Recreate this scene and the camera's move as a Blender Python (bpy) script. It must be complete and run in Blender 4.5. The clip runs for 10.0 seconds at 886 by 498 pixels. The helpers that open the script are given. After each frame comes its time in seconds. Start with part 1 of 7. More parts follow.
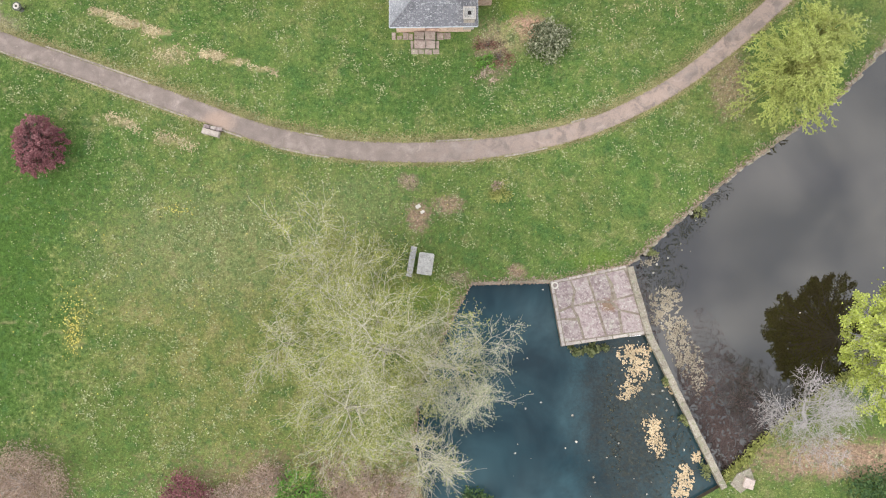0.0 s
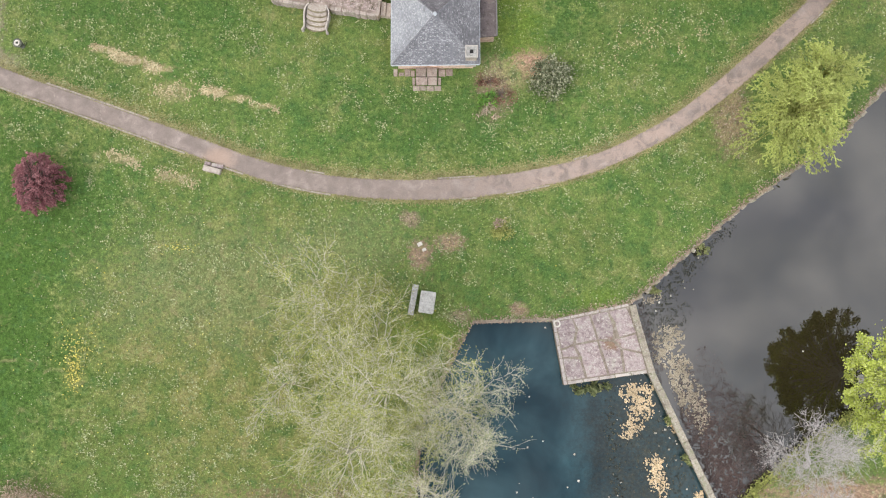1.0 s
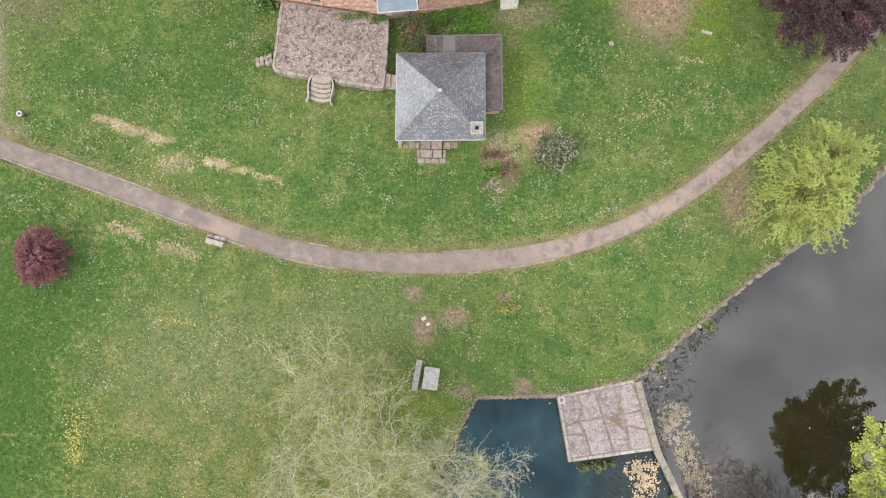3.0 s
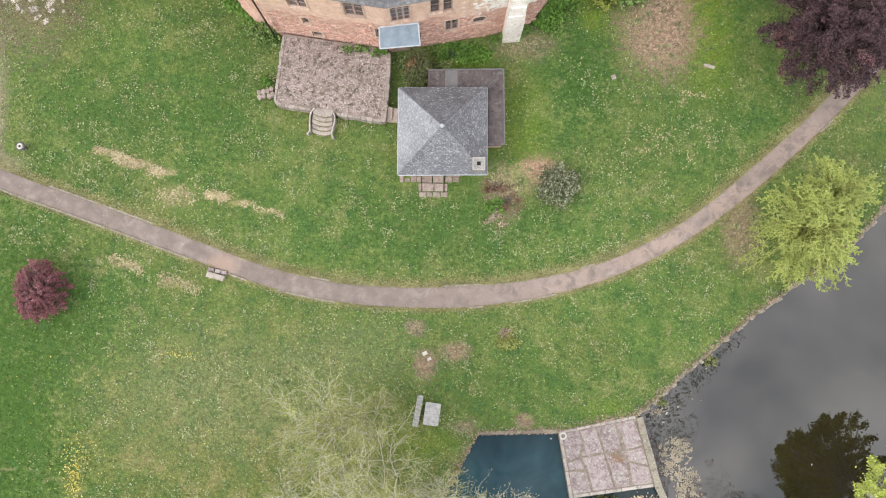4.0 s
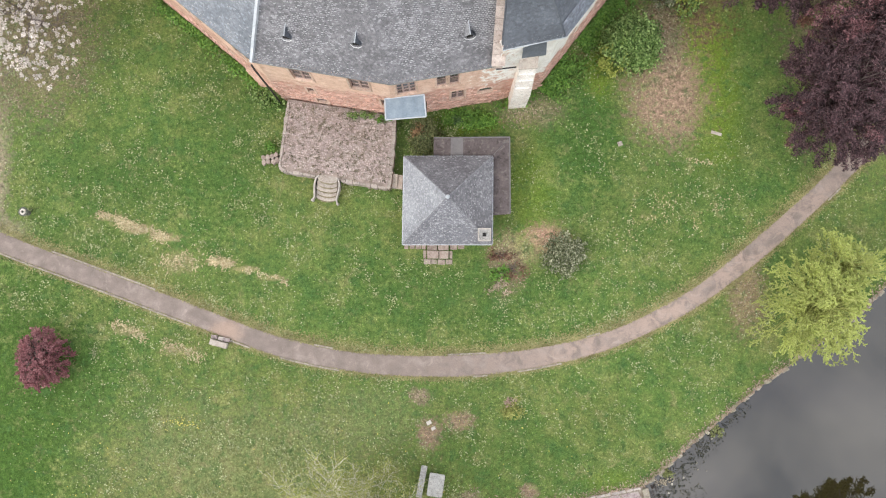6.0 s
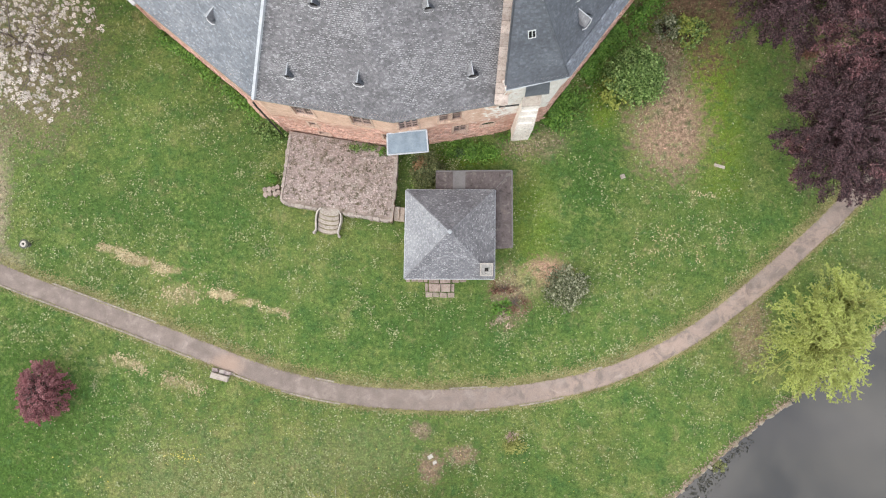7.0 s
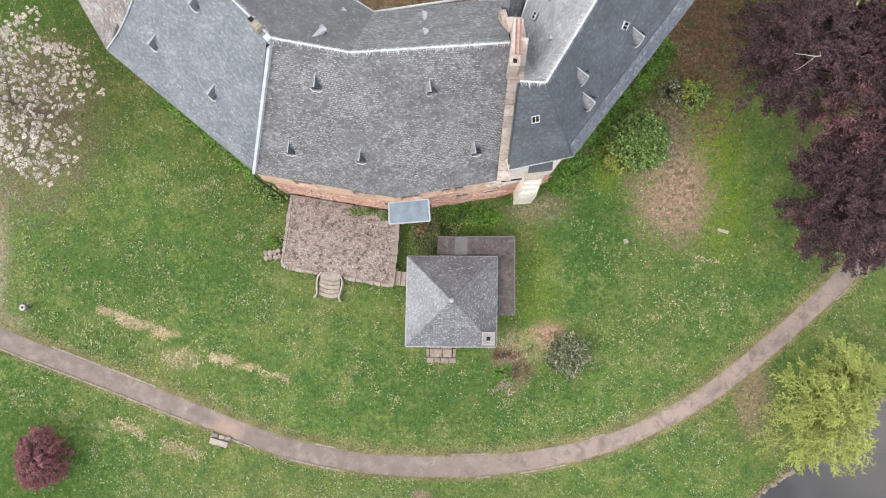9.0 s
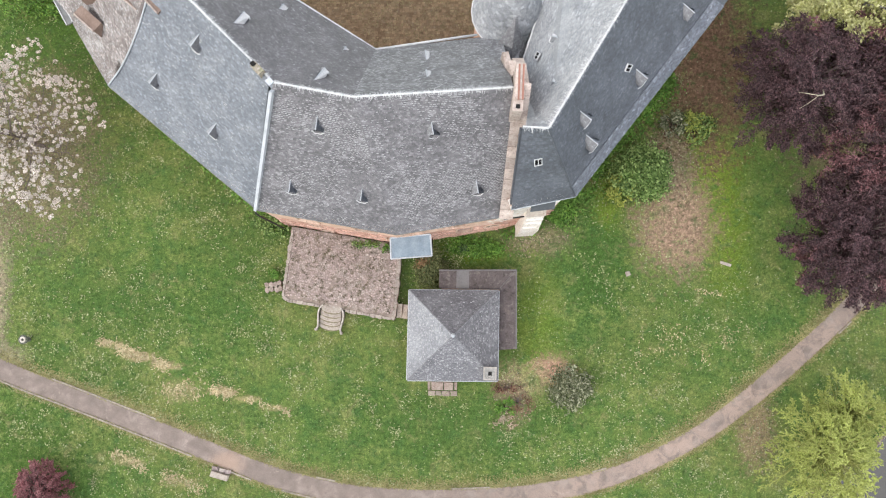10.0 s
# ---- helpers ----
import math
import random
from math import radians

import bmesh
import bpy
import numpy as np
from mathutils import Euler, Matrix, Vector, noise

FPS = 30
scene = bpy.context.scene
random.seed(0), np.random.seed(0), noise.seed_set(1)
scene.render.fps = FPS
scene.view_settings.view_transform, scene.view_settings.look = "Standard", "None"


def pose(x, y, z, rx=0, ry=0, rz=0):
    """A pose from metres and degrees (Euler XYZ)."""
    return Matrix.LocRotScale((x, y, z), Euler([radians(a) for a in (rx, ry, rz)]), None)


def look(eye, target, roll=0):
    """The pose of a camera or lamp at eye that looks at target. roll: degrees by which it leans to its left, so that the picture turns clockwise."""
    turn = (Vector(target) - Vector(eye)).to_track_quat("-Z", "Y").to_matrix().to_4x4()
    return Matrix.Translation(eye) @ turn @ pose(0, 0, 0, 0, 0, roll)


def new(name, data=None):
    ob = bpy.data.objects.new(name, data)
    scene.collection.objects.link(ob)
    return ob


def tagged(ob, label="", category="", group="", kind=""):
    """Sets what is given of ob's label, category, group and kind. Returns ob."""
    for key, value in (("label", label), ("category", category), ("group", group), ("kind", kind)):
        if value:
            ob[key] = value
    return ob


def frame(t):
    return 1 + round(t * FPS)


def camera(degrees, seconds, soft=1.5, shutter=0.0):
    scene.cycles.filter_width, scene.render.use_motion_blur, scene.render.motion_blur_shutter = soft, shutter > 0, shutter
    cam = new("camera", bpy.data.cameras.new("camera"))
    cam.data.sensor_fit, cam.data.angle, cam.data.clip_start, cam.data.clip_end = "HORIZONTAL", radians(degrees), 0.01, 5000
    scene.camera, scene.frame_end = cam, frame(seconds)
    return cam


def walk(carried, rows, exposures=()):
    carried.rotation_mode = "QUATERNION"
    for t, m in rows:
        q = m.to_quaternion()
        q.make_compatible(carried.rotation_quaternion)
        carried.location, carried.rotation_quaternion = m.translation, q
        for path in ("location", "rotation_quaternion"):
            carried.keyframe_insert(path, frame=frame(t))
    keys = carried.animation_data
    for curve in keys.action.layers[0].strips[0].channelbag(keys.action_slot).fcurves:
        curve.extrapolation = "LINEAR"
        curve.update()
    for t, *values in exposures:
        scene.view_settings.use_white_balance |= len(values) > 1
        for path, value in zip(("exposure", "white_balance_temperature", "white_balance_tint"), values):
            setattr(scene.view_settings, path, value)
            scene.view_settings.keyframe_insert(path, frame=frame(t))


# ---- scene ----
cam = camera(61.3, 10.0, soft=1.15)
METRES, EYE, TILT, LEAN, TURN = 23.0, 51.5, -86.3, 0.0, 0.0
ROWS = [
    (0.0, 0.0, 0.0, 0.0, -0.0, 0.0, -0.0),
    (0.5, -0.0008, 0.0037, 0.0546, 0.04, 0.05, -0.02),
    (1.0, -0.0029, 0.0077, 0.1092, 0.06, 0.11, -0.05),
    (1.5, -0.0062, 0.012, 0.1642, 0.06, 0.18, -0.1),
    (2.0, -0.0097, 0.0163, 0.2194, 0.06, 0.2, -0.15),
    (2.5, -0.0132, 0.0201, 0.2728, 0.06, 0.25, -0.22),
    (4.0, -0.0227, 0.0299, 0.4194, 0.02, 0.48, -0.48),
    (4.5, -0.0261, 0.032, 0.4688, 0.02, 0.54, -0.56),
    (5.0, -0.0308, 0.0346, 0.5179, 0.02, 0.59, -0.62),
    (5.5, -0.0345, 0.0376, 0.5665, 0.03, 0.63, -0.69),
    (7.0, -0.0435, 0.0482, 0.7147, 0.09, 0.63, -0.9),
    (7.5, -0.0446, 0.051, 0.7625, 0.1, 0.68, -0.97),
    (8.0, -0.0453, 0.0543, 0.8112, 0.11, 0.66, -1.02),
    (8.5, -0.0471, 0.0572, 0.8573, 0.12, 0.69, -1.09),
    (9.0, -0.0502, 0.0601, 0.9037, 0.13, 0.73, -1.15),
    (9.5, -0.0526, 0.0626, 0.9496, 0.15, 0.78, -1.22),
    (10.0, -0.0558, 0.0651, 0.9961, 0.16, 0.84, -1.28),
]
walk(cam, [(t, pose(0, 0, EYE, TILT, LEAN, TURN) @ pose(METRES * x, METRES * y, METRES * z, 90 + pitch, roll, yaw)) for t, x, y, z, yaw, pitch, roll in ROWS])

# ---- world and light: a bright overcast sky, soft light from the west ----
SUN_EL, SUN_AZ = radians(42), radians(243)
world = bpy.data.worlds.new("overcast_sky")
scene.world = world
world.use_nodes = True
wt = world.node_tree
wt.nodes.clear()
w_out = wt.nodes.new("ShaderNodeOutputWorld")
w_bg = wt.nodes.new("ShaderNodeBackground")
w_sky = wt.nodes.new("ShaderNodeTexSky")
w_sky.sky_type, w_sky.sun_disc = "NISHITA", False
w_sky.sun_elevation, w_sky.sun_rotation = SUN_EL, SUN_AZ
w_sky.dust_density = 3.0
w_co = wt.nodes.new("ShaderNodeTexCoord")
w_noise = wt.nodes.new("ShaderNodeTexNoise")
w_noise.inputs["Scale"].default_value, w_noise.inputs["Detail"].default_value = 6.4, 4.0
w_noise.inputs["Distortion"].default_value = 0.4
w_ramp = wt.nodes.new("ShaderNodeValToRGB")
w_ramp.color_ramp.elements[0].position, w_ramp.color_ramp.elements[0].color = 0.38, (7.9, 8.6, 10.0, 1)
w_ramp.color_ramp.elements[1].position, w_ramp.color_ramp.elements[1].color = 0.64, (16.6, 16.5, 16.8, 1)
w_mix = wt.nodes.new("ShaderNodeMix")
w_mix.data_type = "RGBA"
w_mix.inputs["Factor"].default_value = 0.86
wt.links.new(w_co.outputs["Generated"], w_noise.inputs["Vector"])
wt.links.new(w_noise.outputs["Fac"], w_ramp.inputs["Fac"])
wt.links.new(w_sky.outputs["Color"], w_mix.inputs["A"])
wt.links.new(w_ramp.outputs["Color"], w_mix.inputs["B"])
wt.links.new(w_mix.outputs["Result"], w_bg.inputs["Color"])
w_bg.inputs["Strength"].default_value = 0.139
wt.links.new(w_bg.outputs["Background"], w_out.inputs["Surface"])

sun = new("sun", bpy.data.lights.new("sun", "SUN"))
sun.data.energy, sun.data.angle, sun.data.color = 1.5, radians(22), (1.0, 0.94, 0.86)
sun_from = Vector((math.sin(SUN_AZ) * math.cos(SUN_EL), math.cos(SUN_AZ) * math.cos(SUN_EL), math.sin(SUN_EL)))
sun.matrix_world = look(sun_from * 100, (0, 0, 0))

# ---- node helpers and materials ----
class Nodes:
    def __init__(self, name):
        self.mat = bpy.data.materials.new(name)
        self.mat.use_nodes = True
        self.t = self.mat.node_tree
        self.bsdf = self.t.nodes["Principled BSDF"]
        self.co = self.t.nodes.new("ShaderNodeTexCoord").outputs["Object"]

    def link(self, a, b):
        self.t.links.new(a, b)

    def put(self, value, socket):
        if isinstance(value, bpy.types.NodeSocket):
            self.link(value, socket)
        else:
            socket.default_value = value

    def noise(self, scale, detail=4.0, rough=0.55, distort=0.0, co=None, stretch=None, turn=(0, 0, 0)):
        n = self.t.nodes.new("ShaderNodeTexNoise")
        n.inputs["Scale"].default_value, n.inputs["Detail"].default_value = scale, detail
        n.inputs["Roughness"].default_value, n.inputs["Distortion"].default_value = rough, distort
        v = co or self.co
        if stretch:
            v = self.mapped(v, (0, 0, 0), turn, stretch)
        self.link(v, n.inputs["Vector"])
        return n.outputs["Fac"]

    def mapped(self, v, loc, rot, scale):
        m = self.t.nodes.new("ShaderNodeMapping")
        m.inputs["Location"].default_value, m.inputs["Rotation"].default_value, m.inputs["Scale"].default_value = loc, rot, scale
        self.link(v, m.inputs["Vector"])
        return m.outputs["Vector"]

    def voronoi(self, scale, feature="F1", out="Distance", co=None):
        n = self.t.nodes.new("ShaderNodeTexVoronoi")
        n.feature = feature
        n.inputs["Scale"].default_value = scale
        self.link(co or self.co, n.inputs["Vector"])
        return n.outputs[out]

    def ramp(self, fac, *stops):
        r = self.t.nodes.new("ShaderNodeValToRGB")
        e = r.color_ramp.elements
        while len(e) < len(stops):
            e.new(0.5)
        for k, (p, c) in zip(e, stops):
            k.position, k.color = p, (*c, 1) if isinstance(c, tuple) else (c, c, c, 1)
        self.put(fac, r.inputs["Fac"])
        return r.outputs["Color"]

    def mix(self, fac, a, b, how="MIX"):
        m = self.t.nodes.new("ShaderNodeMix")
        m.data_type, m.blend_type = "RGBA", how
        self.put(fac, m.inputs["Factor"])
        for v, k in ((a, "A"), (b, "B")):
            self.put((*v, 1) if isinstance(v, tuple) else v, m.inputs[k])
        return m.outputs["Result"]

    def math(self, how, a, b=0.0, clamp=False):
        m = self.t.nodes.new("ShaderNodeMath")
        m.operation, m.use_clamp = how, clamp
        self.put(a, m.inputs[0])
        self.put(b, m.inputs[1])
        return m.outputs[0]

    def island(self):
        return self.t.nodes.new("ShaderNodeNewGeometry").outputs["Random Per Island"]

    def item(self):
        return self.t.nodes.new("ShaderNodeObjectInfo").outputs["Random"]

    def spot(self, x, y, rx, ry, turn, wobble, soft=0.45):
        """1 inside an oval on the ground with a ragged edge, 0 outside."""
        v = self.t.nodes.new("ShaderNodeVectorMath")
        v.operation = "SUBTRACT"
        self.link(self.co, v.inputs[0])
        v.inputs[1].default_value = (x, y, 0)
        q = self.mapped(v.outputs[0], (0, 0, 0), (0, 0, radians(-turn)), (1 / rx, 1 / ry, 0))
        n = self.t.nodes.new("ShaderNodeVectorMath")
        n.operation = "LENGTH"
        self.link(q, n.inputs[0])
        d = self.math("ADD", n.outputs["Value"], wobble)
        m = self.t.nodes.new("ShaderNodeMapRange")
        m.interpolation_type = "SMOOTHSTEP"
        m.inputs["From Min"].default_value, m.inputs["From Max"].default_value = 1.0 + soft, 1.0 - soft
        self.link(d, m.inputs["Value"])
        return m.outputs["Result"]

    def done(self, colour, rough=0.8, bump=None, strength=0.3, depth=0.02, metal=0.0, spec=0.5):
        b = self.bsdf
        self.put((*colour, 1) if isinstance(colour, tuple) else colour, b.inputs["Base Color"])
        self.put(rough, b.inputs["Roughness"])
        b.inputs["Metallic"].default_value = metal
        b.inputs["Specular IOR Level"].default_value = spec
        if bump is not None:
            n = self.t.nodes.new("ShaderNodeBump")
            n.inputs["Strength"].default_value, n.inputs["Distance"].default_value = strength, depth
            self.link(bump, n.inputs["Height"])
            self.link(n.outputs["Normal"], b.inputs["Normal"])
        return self.mat


def grass_material(name, tuft):
    n = Nodes(name)
    big = n.noise(0.11, 4, 0.6, 0.3)
    mid = n.noise(0.55, 5, 0.65)
    small = n.noise(3.2, 4, 0.65)
    fine = n.noise(17, 3, 0.7)
    lush = n.ramp(mid, (0.30, (0.056, 0.124, 0.034)), (0.5, (0.108, 0.171, 0.041)), (0.70, (0.184, 0.219, 0.070)))
    dry = n.ramp(mid, (0.28, (0.108, 0.142, 0.036)), (0.52, (0.174, 0.180, 0.058)), (0.74, (0.270, 0.238, 0.108)))
    wob = n.math("MULTIPLY", n.math("SUBTRACT", small, 0.5), 2.6)
    wob = n.math("ADD", wob, n.math("MULTIPLY", n.math("SUBTRACT", mid, 0.5), 1.8))
    wob = n.math("ADD", wob, n.math("MULTIPLY", n.math("SUBTRACT", fine, 0.5), 0.9))
    # the mown, drier lawn west of the willows and lush strips elsewhere
    west = n.spot(-14.0, -3.0, 15.0, 10.5, 10, wob, 0.5)
    far = n.math("MULTIPLY", n.ramp(big, (0.42, 0.0), (0.66, 1.0)), 0.55)
    dryness = n.math("MAXIMUM", n.math("MULTIPLY", west, n.ramp(mid, (0.25, 0.25), (0.6, 1.0))), far)
    col = n.mix(dryness, lush, dry)
    for x, y, rx, ry, turn, amount in LUSH:
        col = n.mix(n.math("MULTIPLY", n.spot(x, y, rx, ry, turn, wob, 0.6), amount * 0.92), col, (0.060, 0.122, 0.026))
    for x, y, rx, ry, turn, amount in DEEP:
        col = n.mix(n.math("MULTIPLY", n.spot(x, y, rx, ry, turn, wob, 0.6), amount), col, (0.062, 0.120, 0.022))
    for x, y, rx, ry, turn, amount in LIME:
        col = n.mix(n.math("MULTIPLY", n.spot(x, y, rx, ry, turn, wob, 0.6), amount), col, (0.150, 0.215, 0.026))
    for x, y, rx, ry, turn, amount, tone in BARE:
        soil = n.ramp(small, (0.3, tuple(c * 0.72 for c in tone)), (0.7, tuple(c * 1.25 for c in tone)))
        col = n.mix(n.math("MULTIPLY", n.spot(x, y, rx, ry, turn, wob, 0.5), amount), col, soil)
    # worn buff flecks and cool clover patches about a stride across
    patch, worn = n.noise(1.35, 5, 0.7, 0.4), n.noise(0.8, 6, 0.75, 0.8)
    col = n.mix(n.math("MULTIPLY", n.ramp(worn, (0.55, 0.0), (0.67, 1.0)), 0.42), col, (0.30, 0.245, 0.135))
    col = n.mix(n.math("MULTIPLY", n.ramp(patch, (0.34, 1.0), (0.48, 0.0)), 0.65), col, (0.060, 0.128, 0.038))
    grain = n.ramp(fine, (0.30, 0.55), (0.5, 0.97), (0.70, 1.5))
    col = n.mix(1.0, col, grain, "MULTIPLY")
    clump = n.ramp(small, (0.3, 0.76), (0.7, 1.25))
    col = n.mix(1.0, col, clump, "MULTIPLY")
    # hand-sized clumps: dark hollows and paler leaf rosettes
    hand = n.noise(6.2, 4, 0.75, 0.5)
    col = n.mix(1.0, col, n.ramp(hand, (0.30, (0.56, 0.62, 0.54)), (0.48, (0.98, 1.0, 0.94)), (0.62, (1.27, 1.24, 1.26)), (0.74, (1.65, 1.55, 1.7))), "MULTIPLY")
    if tuft:
        col = n.mix(1.0, col, n.ramp(n.island(), (0.0, (0.70, 0.74, 0.66)), (0.55, (1.05, 1.05, 1.0)), (0.86, (1.35, 1.3, 1.3)), (1.0, (2.2, 1.95, 2.2))), "MULTIPLY")
        return n.done(col, 0.75, spec=0.25)
    return n.done(col, 0.9, n.math("ADD", fine, small), 0.6, 0.06, spec=0.2)


# ovals of lush growth and of bare or straw-coloured ground: x, y, half sizes, turn, strength (, colour)
LUSH = [
    (-0.5, 15.2, 7.0, 2.8, 5, 0.8), (-26.0, 8.5, 4.5, 4.0, 0, 0.7), (3.0, 4.5, 4.0, 2.2, 0, 0.3), (0.5, 26.8, 3.5, 1.2, 0, 0.9),
    (9.2, 27.0, 2.2, 4.4, -15, 1.0), (9.6, 26.6, 1.4, 3.2, -15, 0.9), (15.0, 22.5, 6.5, 4.0, 10, 0.45), (-16.0, 26.0, 3.0, 8.0, 50, 0.65), (-22.0, 22.0, 4.0, 2.0, 20, 0.5),
    (17.5, 30.0, 2.2, 4.5, 10, 0.8), (-27.0, 18.3, 4.0, 1.6, -18, 0.6), (-24.0, 23.5, 6.0, 3.0, 0, 0.55), (-29.5, 14.0, 3.5, 2.0, -15, 0.6), (-31.0, -4.0, 4.0, 9.0, 0, 0.5),
]
DEEP = [(-29.0, 40.5, 6.0, 4.0, 0, 0.95), (-31.5, 3.0, 6.0, 12.0, 0, 1.0), (-22.0, -8.0, 3.0, 5.0, 20, 0.4)]
LIME = [(0.6, 26.9, 2.0, 0.8, 5, 0.8), (17.2, 33.5, 2.0, 3.4, 0, 0.9), (17.9, 28.8, 1.7, 4.0, 5, 0.75), (10.0, 31.0, 1.0, 2.0, -30, 0.75), (5.0, 22.0, 1.6, 3.0, 0, 0.5), (10.5, 2.6, 1.6, 0.6, 20, 0.4), (-1.8, 0.3, 2.4, 1.0, 0, 0.5), (6.5, 35.5, 1.0, 3.0, -35, 0.7)]
STRAW, EARTH, PINK = (0.43, 0.34, 0.19), (0.27, 0.20, 0.14), (0.36, 0.235, 0.17)
BARE = [
    (-14.5, 3.5, 8.5, 4.0, 0, 0.38, (0.20, 0.222, 0.112)), (-6.0, 6.5, 4.0, 2.0, 0, 0.3, (0.20, 0.222, 0.112)),
    (-24.0, 20.0, 0.9, 0.25, -25, 0.6, STRAW), (-22.0, 19.2, 1.1, 0.30, -22, 0.75, STRAW), (-20.2, 18.65, 0.9, 0.30, -18, 0.75, STRAW), (-16.2, 16.95, 0.8, 0.28, -18, 0.7, STRAW),
    (-14.6, 16.5, 0.8, 0.22, -18, 0.6, STRAW), (-12.6, 15.95, 0.9, 0.2, -14, 0.5, STRAW), (-19.0, 16.9, 1.3, 0.7, 0, 0.4, STRAW), (-22.4, 12.2, 1.1, 0.3, -22, 0.45, STRAW), (-18.7, 10.85, 1.2, 0.3, -20, 0.4, STRAW),
    (-1.75, 5.5, 0.75, 0.95, 20, 0.85, PINK), (0.25, 6.4, 0.95, 0.6, 10, 0.8, PINK), (-2.4, 8.0, 0.6, 0.5, 0, 0.75, EARTH),
    (14.7, 29.3, 2.6, 3.3, -12, 0.97, (0.33, 0.222, 0.162)), (14.3, 33.6, 1.6, 2.6, 0, 0.8, EARTH), (6.2, 19.0, 1.3, 0.9, 40, 0.95, (0.46, 0.28, 0.21)),
    (4.0, 18.0, 1.7, 1.3, 0, 0.55, STRAW), (3.5, 17.0, 1.0, 1.7, 25, 0.7, EARTH), (16.8, 40.6, 3.2, 6.5, -28, 0.97, (0.19, 0.113, 0.078)),
    (-2.0, 43.0, 14.0, 9.5, 0, 0.97, (0.225, 0.150, 0.085)), (-32.4, 23.2, 1.15, 5.2, 6, 0.85, (0.33, 0.265, 0.19)), (-31.2, 19.0, 1.6, 0.8, -20, 0.6, (0.33, 0.265, 0.19)),
    (28.6, -10.9, 7.5, 1.25, 35, 0.95, PINK), (20.0, 15.2, 1.2, 2.4, 10, 0.6, PINK), (1.0, 1.35, 0.9, 0.4, 40, 0.6, EARTH), (5.1, 1.7, 0.6, 0.5, 0, 0.8, PINK),
    (-8.0, -13.0, 9.0, 2.4, 0, 0.6, PINK), (5.0, 27.9, 2.2, 1.0, 15, 0.5, EARTH), (29.0, 33.5, 5.0, 7.0, 0, 0.7, EARTH),
    (-30.0, 33.2, 4.0, 5.5, 0, 0.65, EARTH), (-28.5, -13.5, 3.0, 2.4, 0, 0.7, PINK),
]
GRASS, TUFT = grass_material("lawn", False), grass_material("grass_tufts", True)


def asphalt_material():
    n = Nodes("worn_path")
    big, mid, fine = n.noise(0.33, 4), n.noise(1.1, 4, 0.55, 0.3), n.noise(26, 3, 0.7)
    col = n.ramp(mid, (0.28, (0.185, 0.150, 0.130)), (0.52, (0.25, 0.203, 0.174)), (0.74, (0.36, 0.298, 0.26)))
    east = n.spot(18.0, 16.0, 18, 9, 35, n.math("SUBTRACT", mid, 0.5), 0.6)
    col = n.mix(n.math("MULTIPLY", east, n.ramp(n.noise(1.25, 6, 0.7, 0.6), (0.40, 0.0), (0.56, 0.85))), col, (0.41, 0.308, 0.252))
    col = n.mix(n.ramp(big, (0.4, 0.0), (0.7, 0.4)), col, (0.24, 0.196, 0.172))
    # trodden earth by the stone bench, dark mends, grit on the margins
    patch = n.noise(1.9, 5, 0.7, 0.5)
    col = n.mix(n.math("MULTIPLY", n.spot(-15.7, 12.2, 1.0, 0.75, -20, n.math("SUBTRACT", patch, 0.5), 0.6), 0.8), col, (0.40, 0.29, 0.225))
    col = n.mix(n.math("MULTIPLY", n.ramp(patch, (0.62, 0.0), (0.68, 1.0)), 0.45), col, (0.175, 0.145, 0.132))
    col = n.mix(n.math("MULTIPLY", n.ramp(n.noise(0.9, 6, 0.75, 1.0), (0.58, 0.0), (0.66, 1.0)), 0.45), col, (0.44, 0.36, 0.31))
    col = n.mix(1.0, col, n.ramp(fine, (0.3, 0.78), (0.7, 1.2)), "MULTIPLY")
    return n.done(col, 0.9, n.math("ADD", fine, mid), 0.4, 0.02, spec=0.25)


def stone_material(name, a, b, c, scale=1.0, lichen=0.4, by_item=True, moss=0.0, stain=None):
    n = Nodes(name)
    mid, fine, blot = n.noise(1.7 * scale, 5, 0.65), n.noise(14 * scale, 4, 0.7), n.noise(5.0 * scale, 4, 0.6, 0.6)
    col = n.ramp(mid, (0.3, a), (0.52, b), (0.72, c))
    if by_item:
        col = n.mix(1.0, col, n.ramp(n.item(), (0.0, 0.82), (1.0, 1.16)), "MULTIPLY")
    else:
        col = n.mix(1.0, col, n.ramp(n.island(), (0.0, 0.74), (1.0, 1.22)), "MULTIPLY")
    col = n.mix(n.math("MULTIPLY", n.ramp(blot, (0.56, 0.0), (0.64, 1.0)), lichen), col, (0.55, 0.52, 0.45))
    col = n.mix(n.math("MULTIPLY", n.ramp(blot, (0.34, 1.0), (0.43, 0.0)), 0.55), col, tuple(v * 0.4 for v in a))
    if stain:
        col = n.mix(n.math("MULTIPLY", n.spot(*stain, 0, n.math("MULTIPLY", n.math("SUBTRACT", blot, 0.5), 2.5), 0.5), 0.75), col, (0.20, 0.105, 0.05))
    if moss:
        col = n.mix(n.math("MULTIPLY", n.ramp(mid, (0.5, 0.0), (0.64, 1.0)), moss), col, (0.13, 0.15, 0.05))
    col = n.mix(1.0, col, n.ramp(fine, (0.3, 0.75), (0.7, 1.2)), "MULTIPLY")
    return n.done(col, 0.88, n.math("ADD", fine, mid), 0.5, 0.02, spec=0.3)


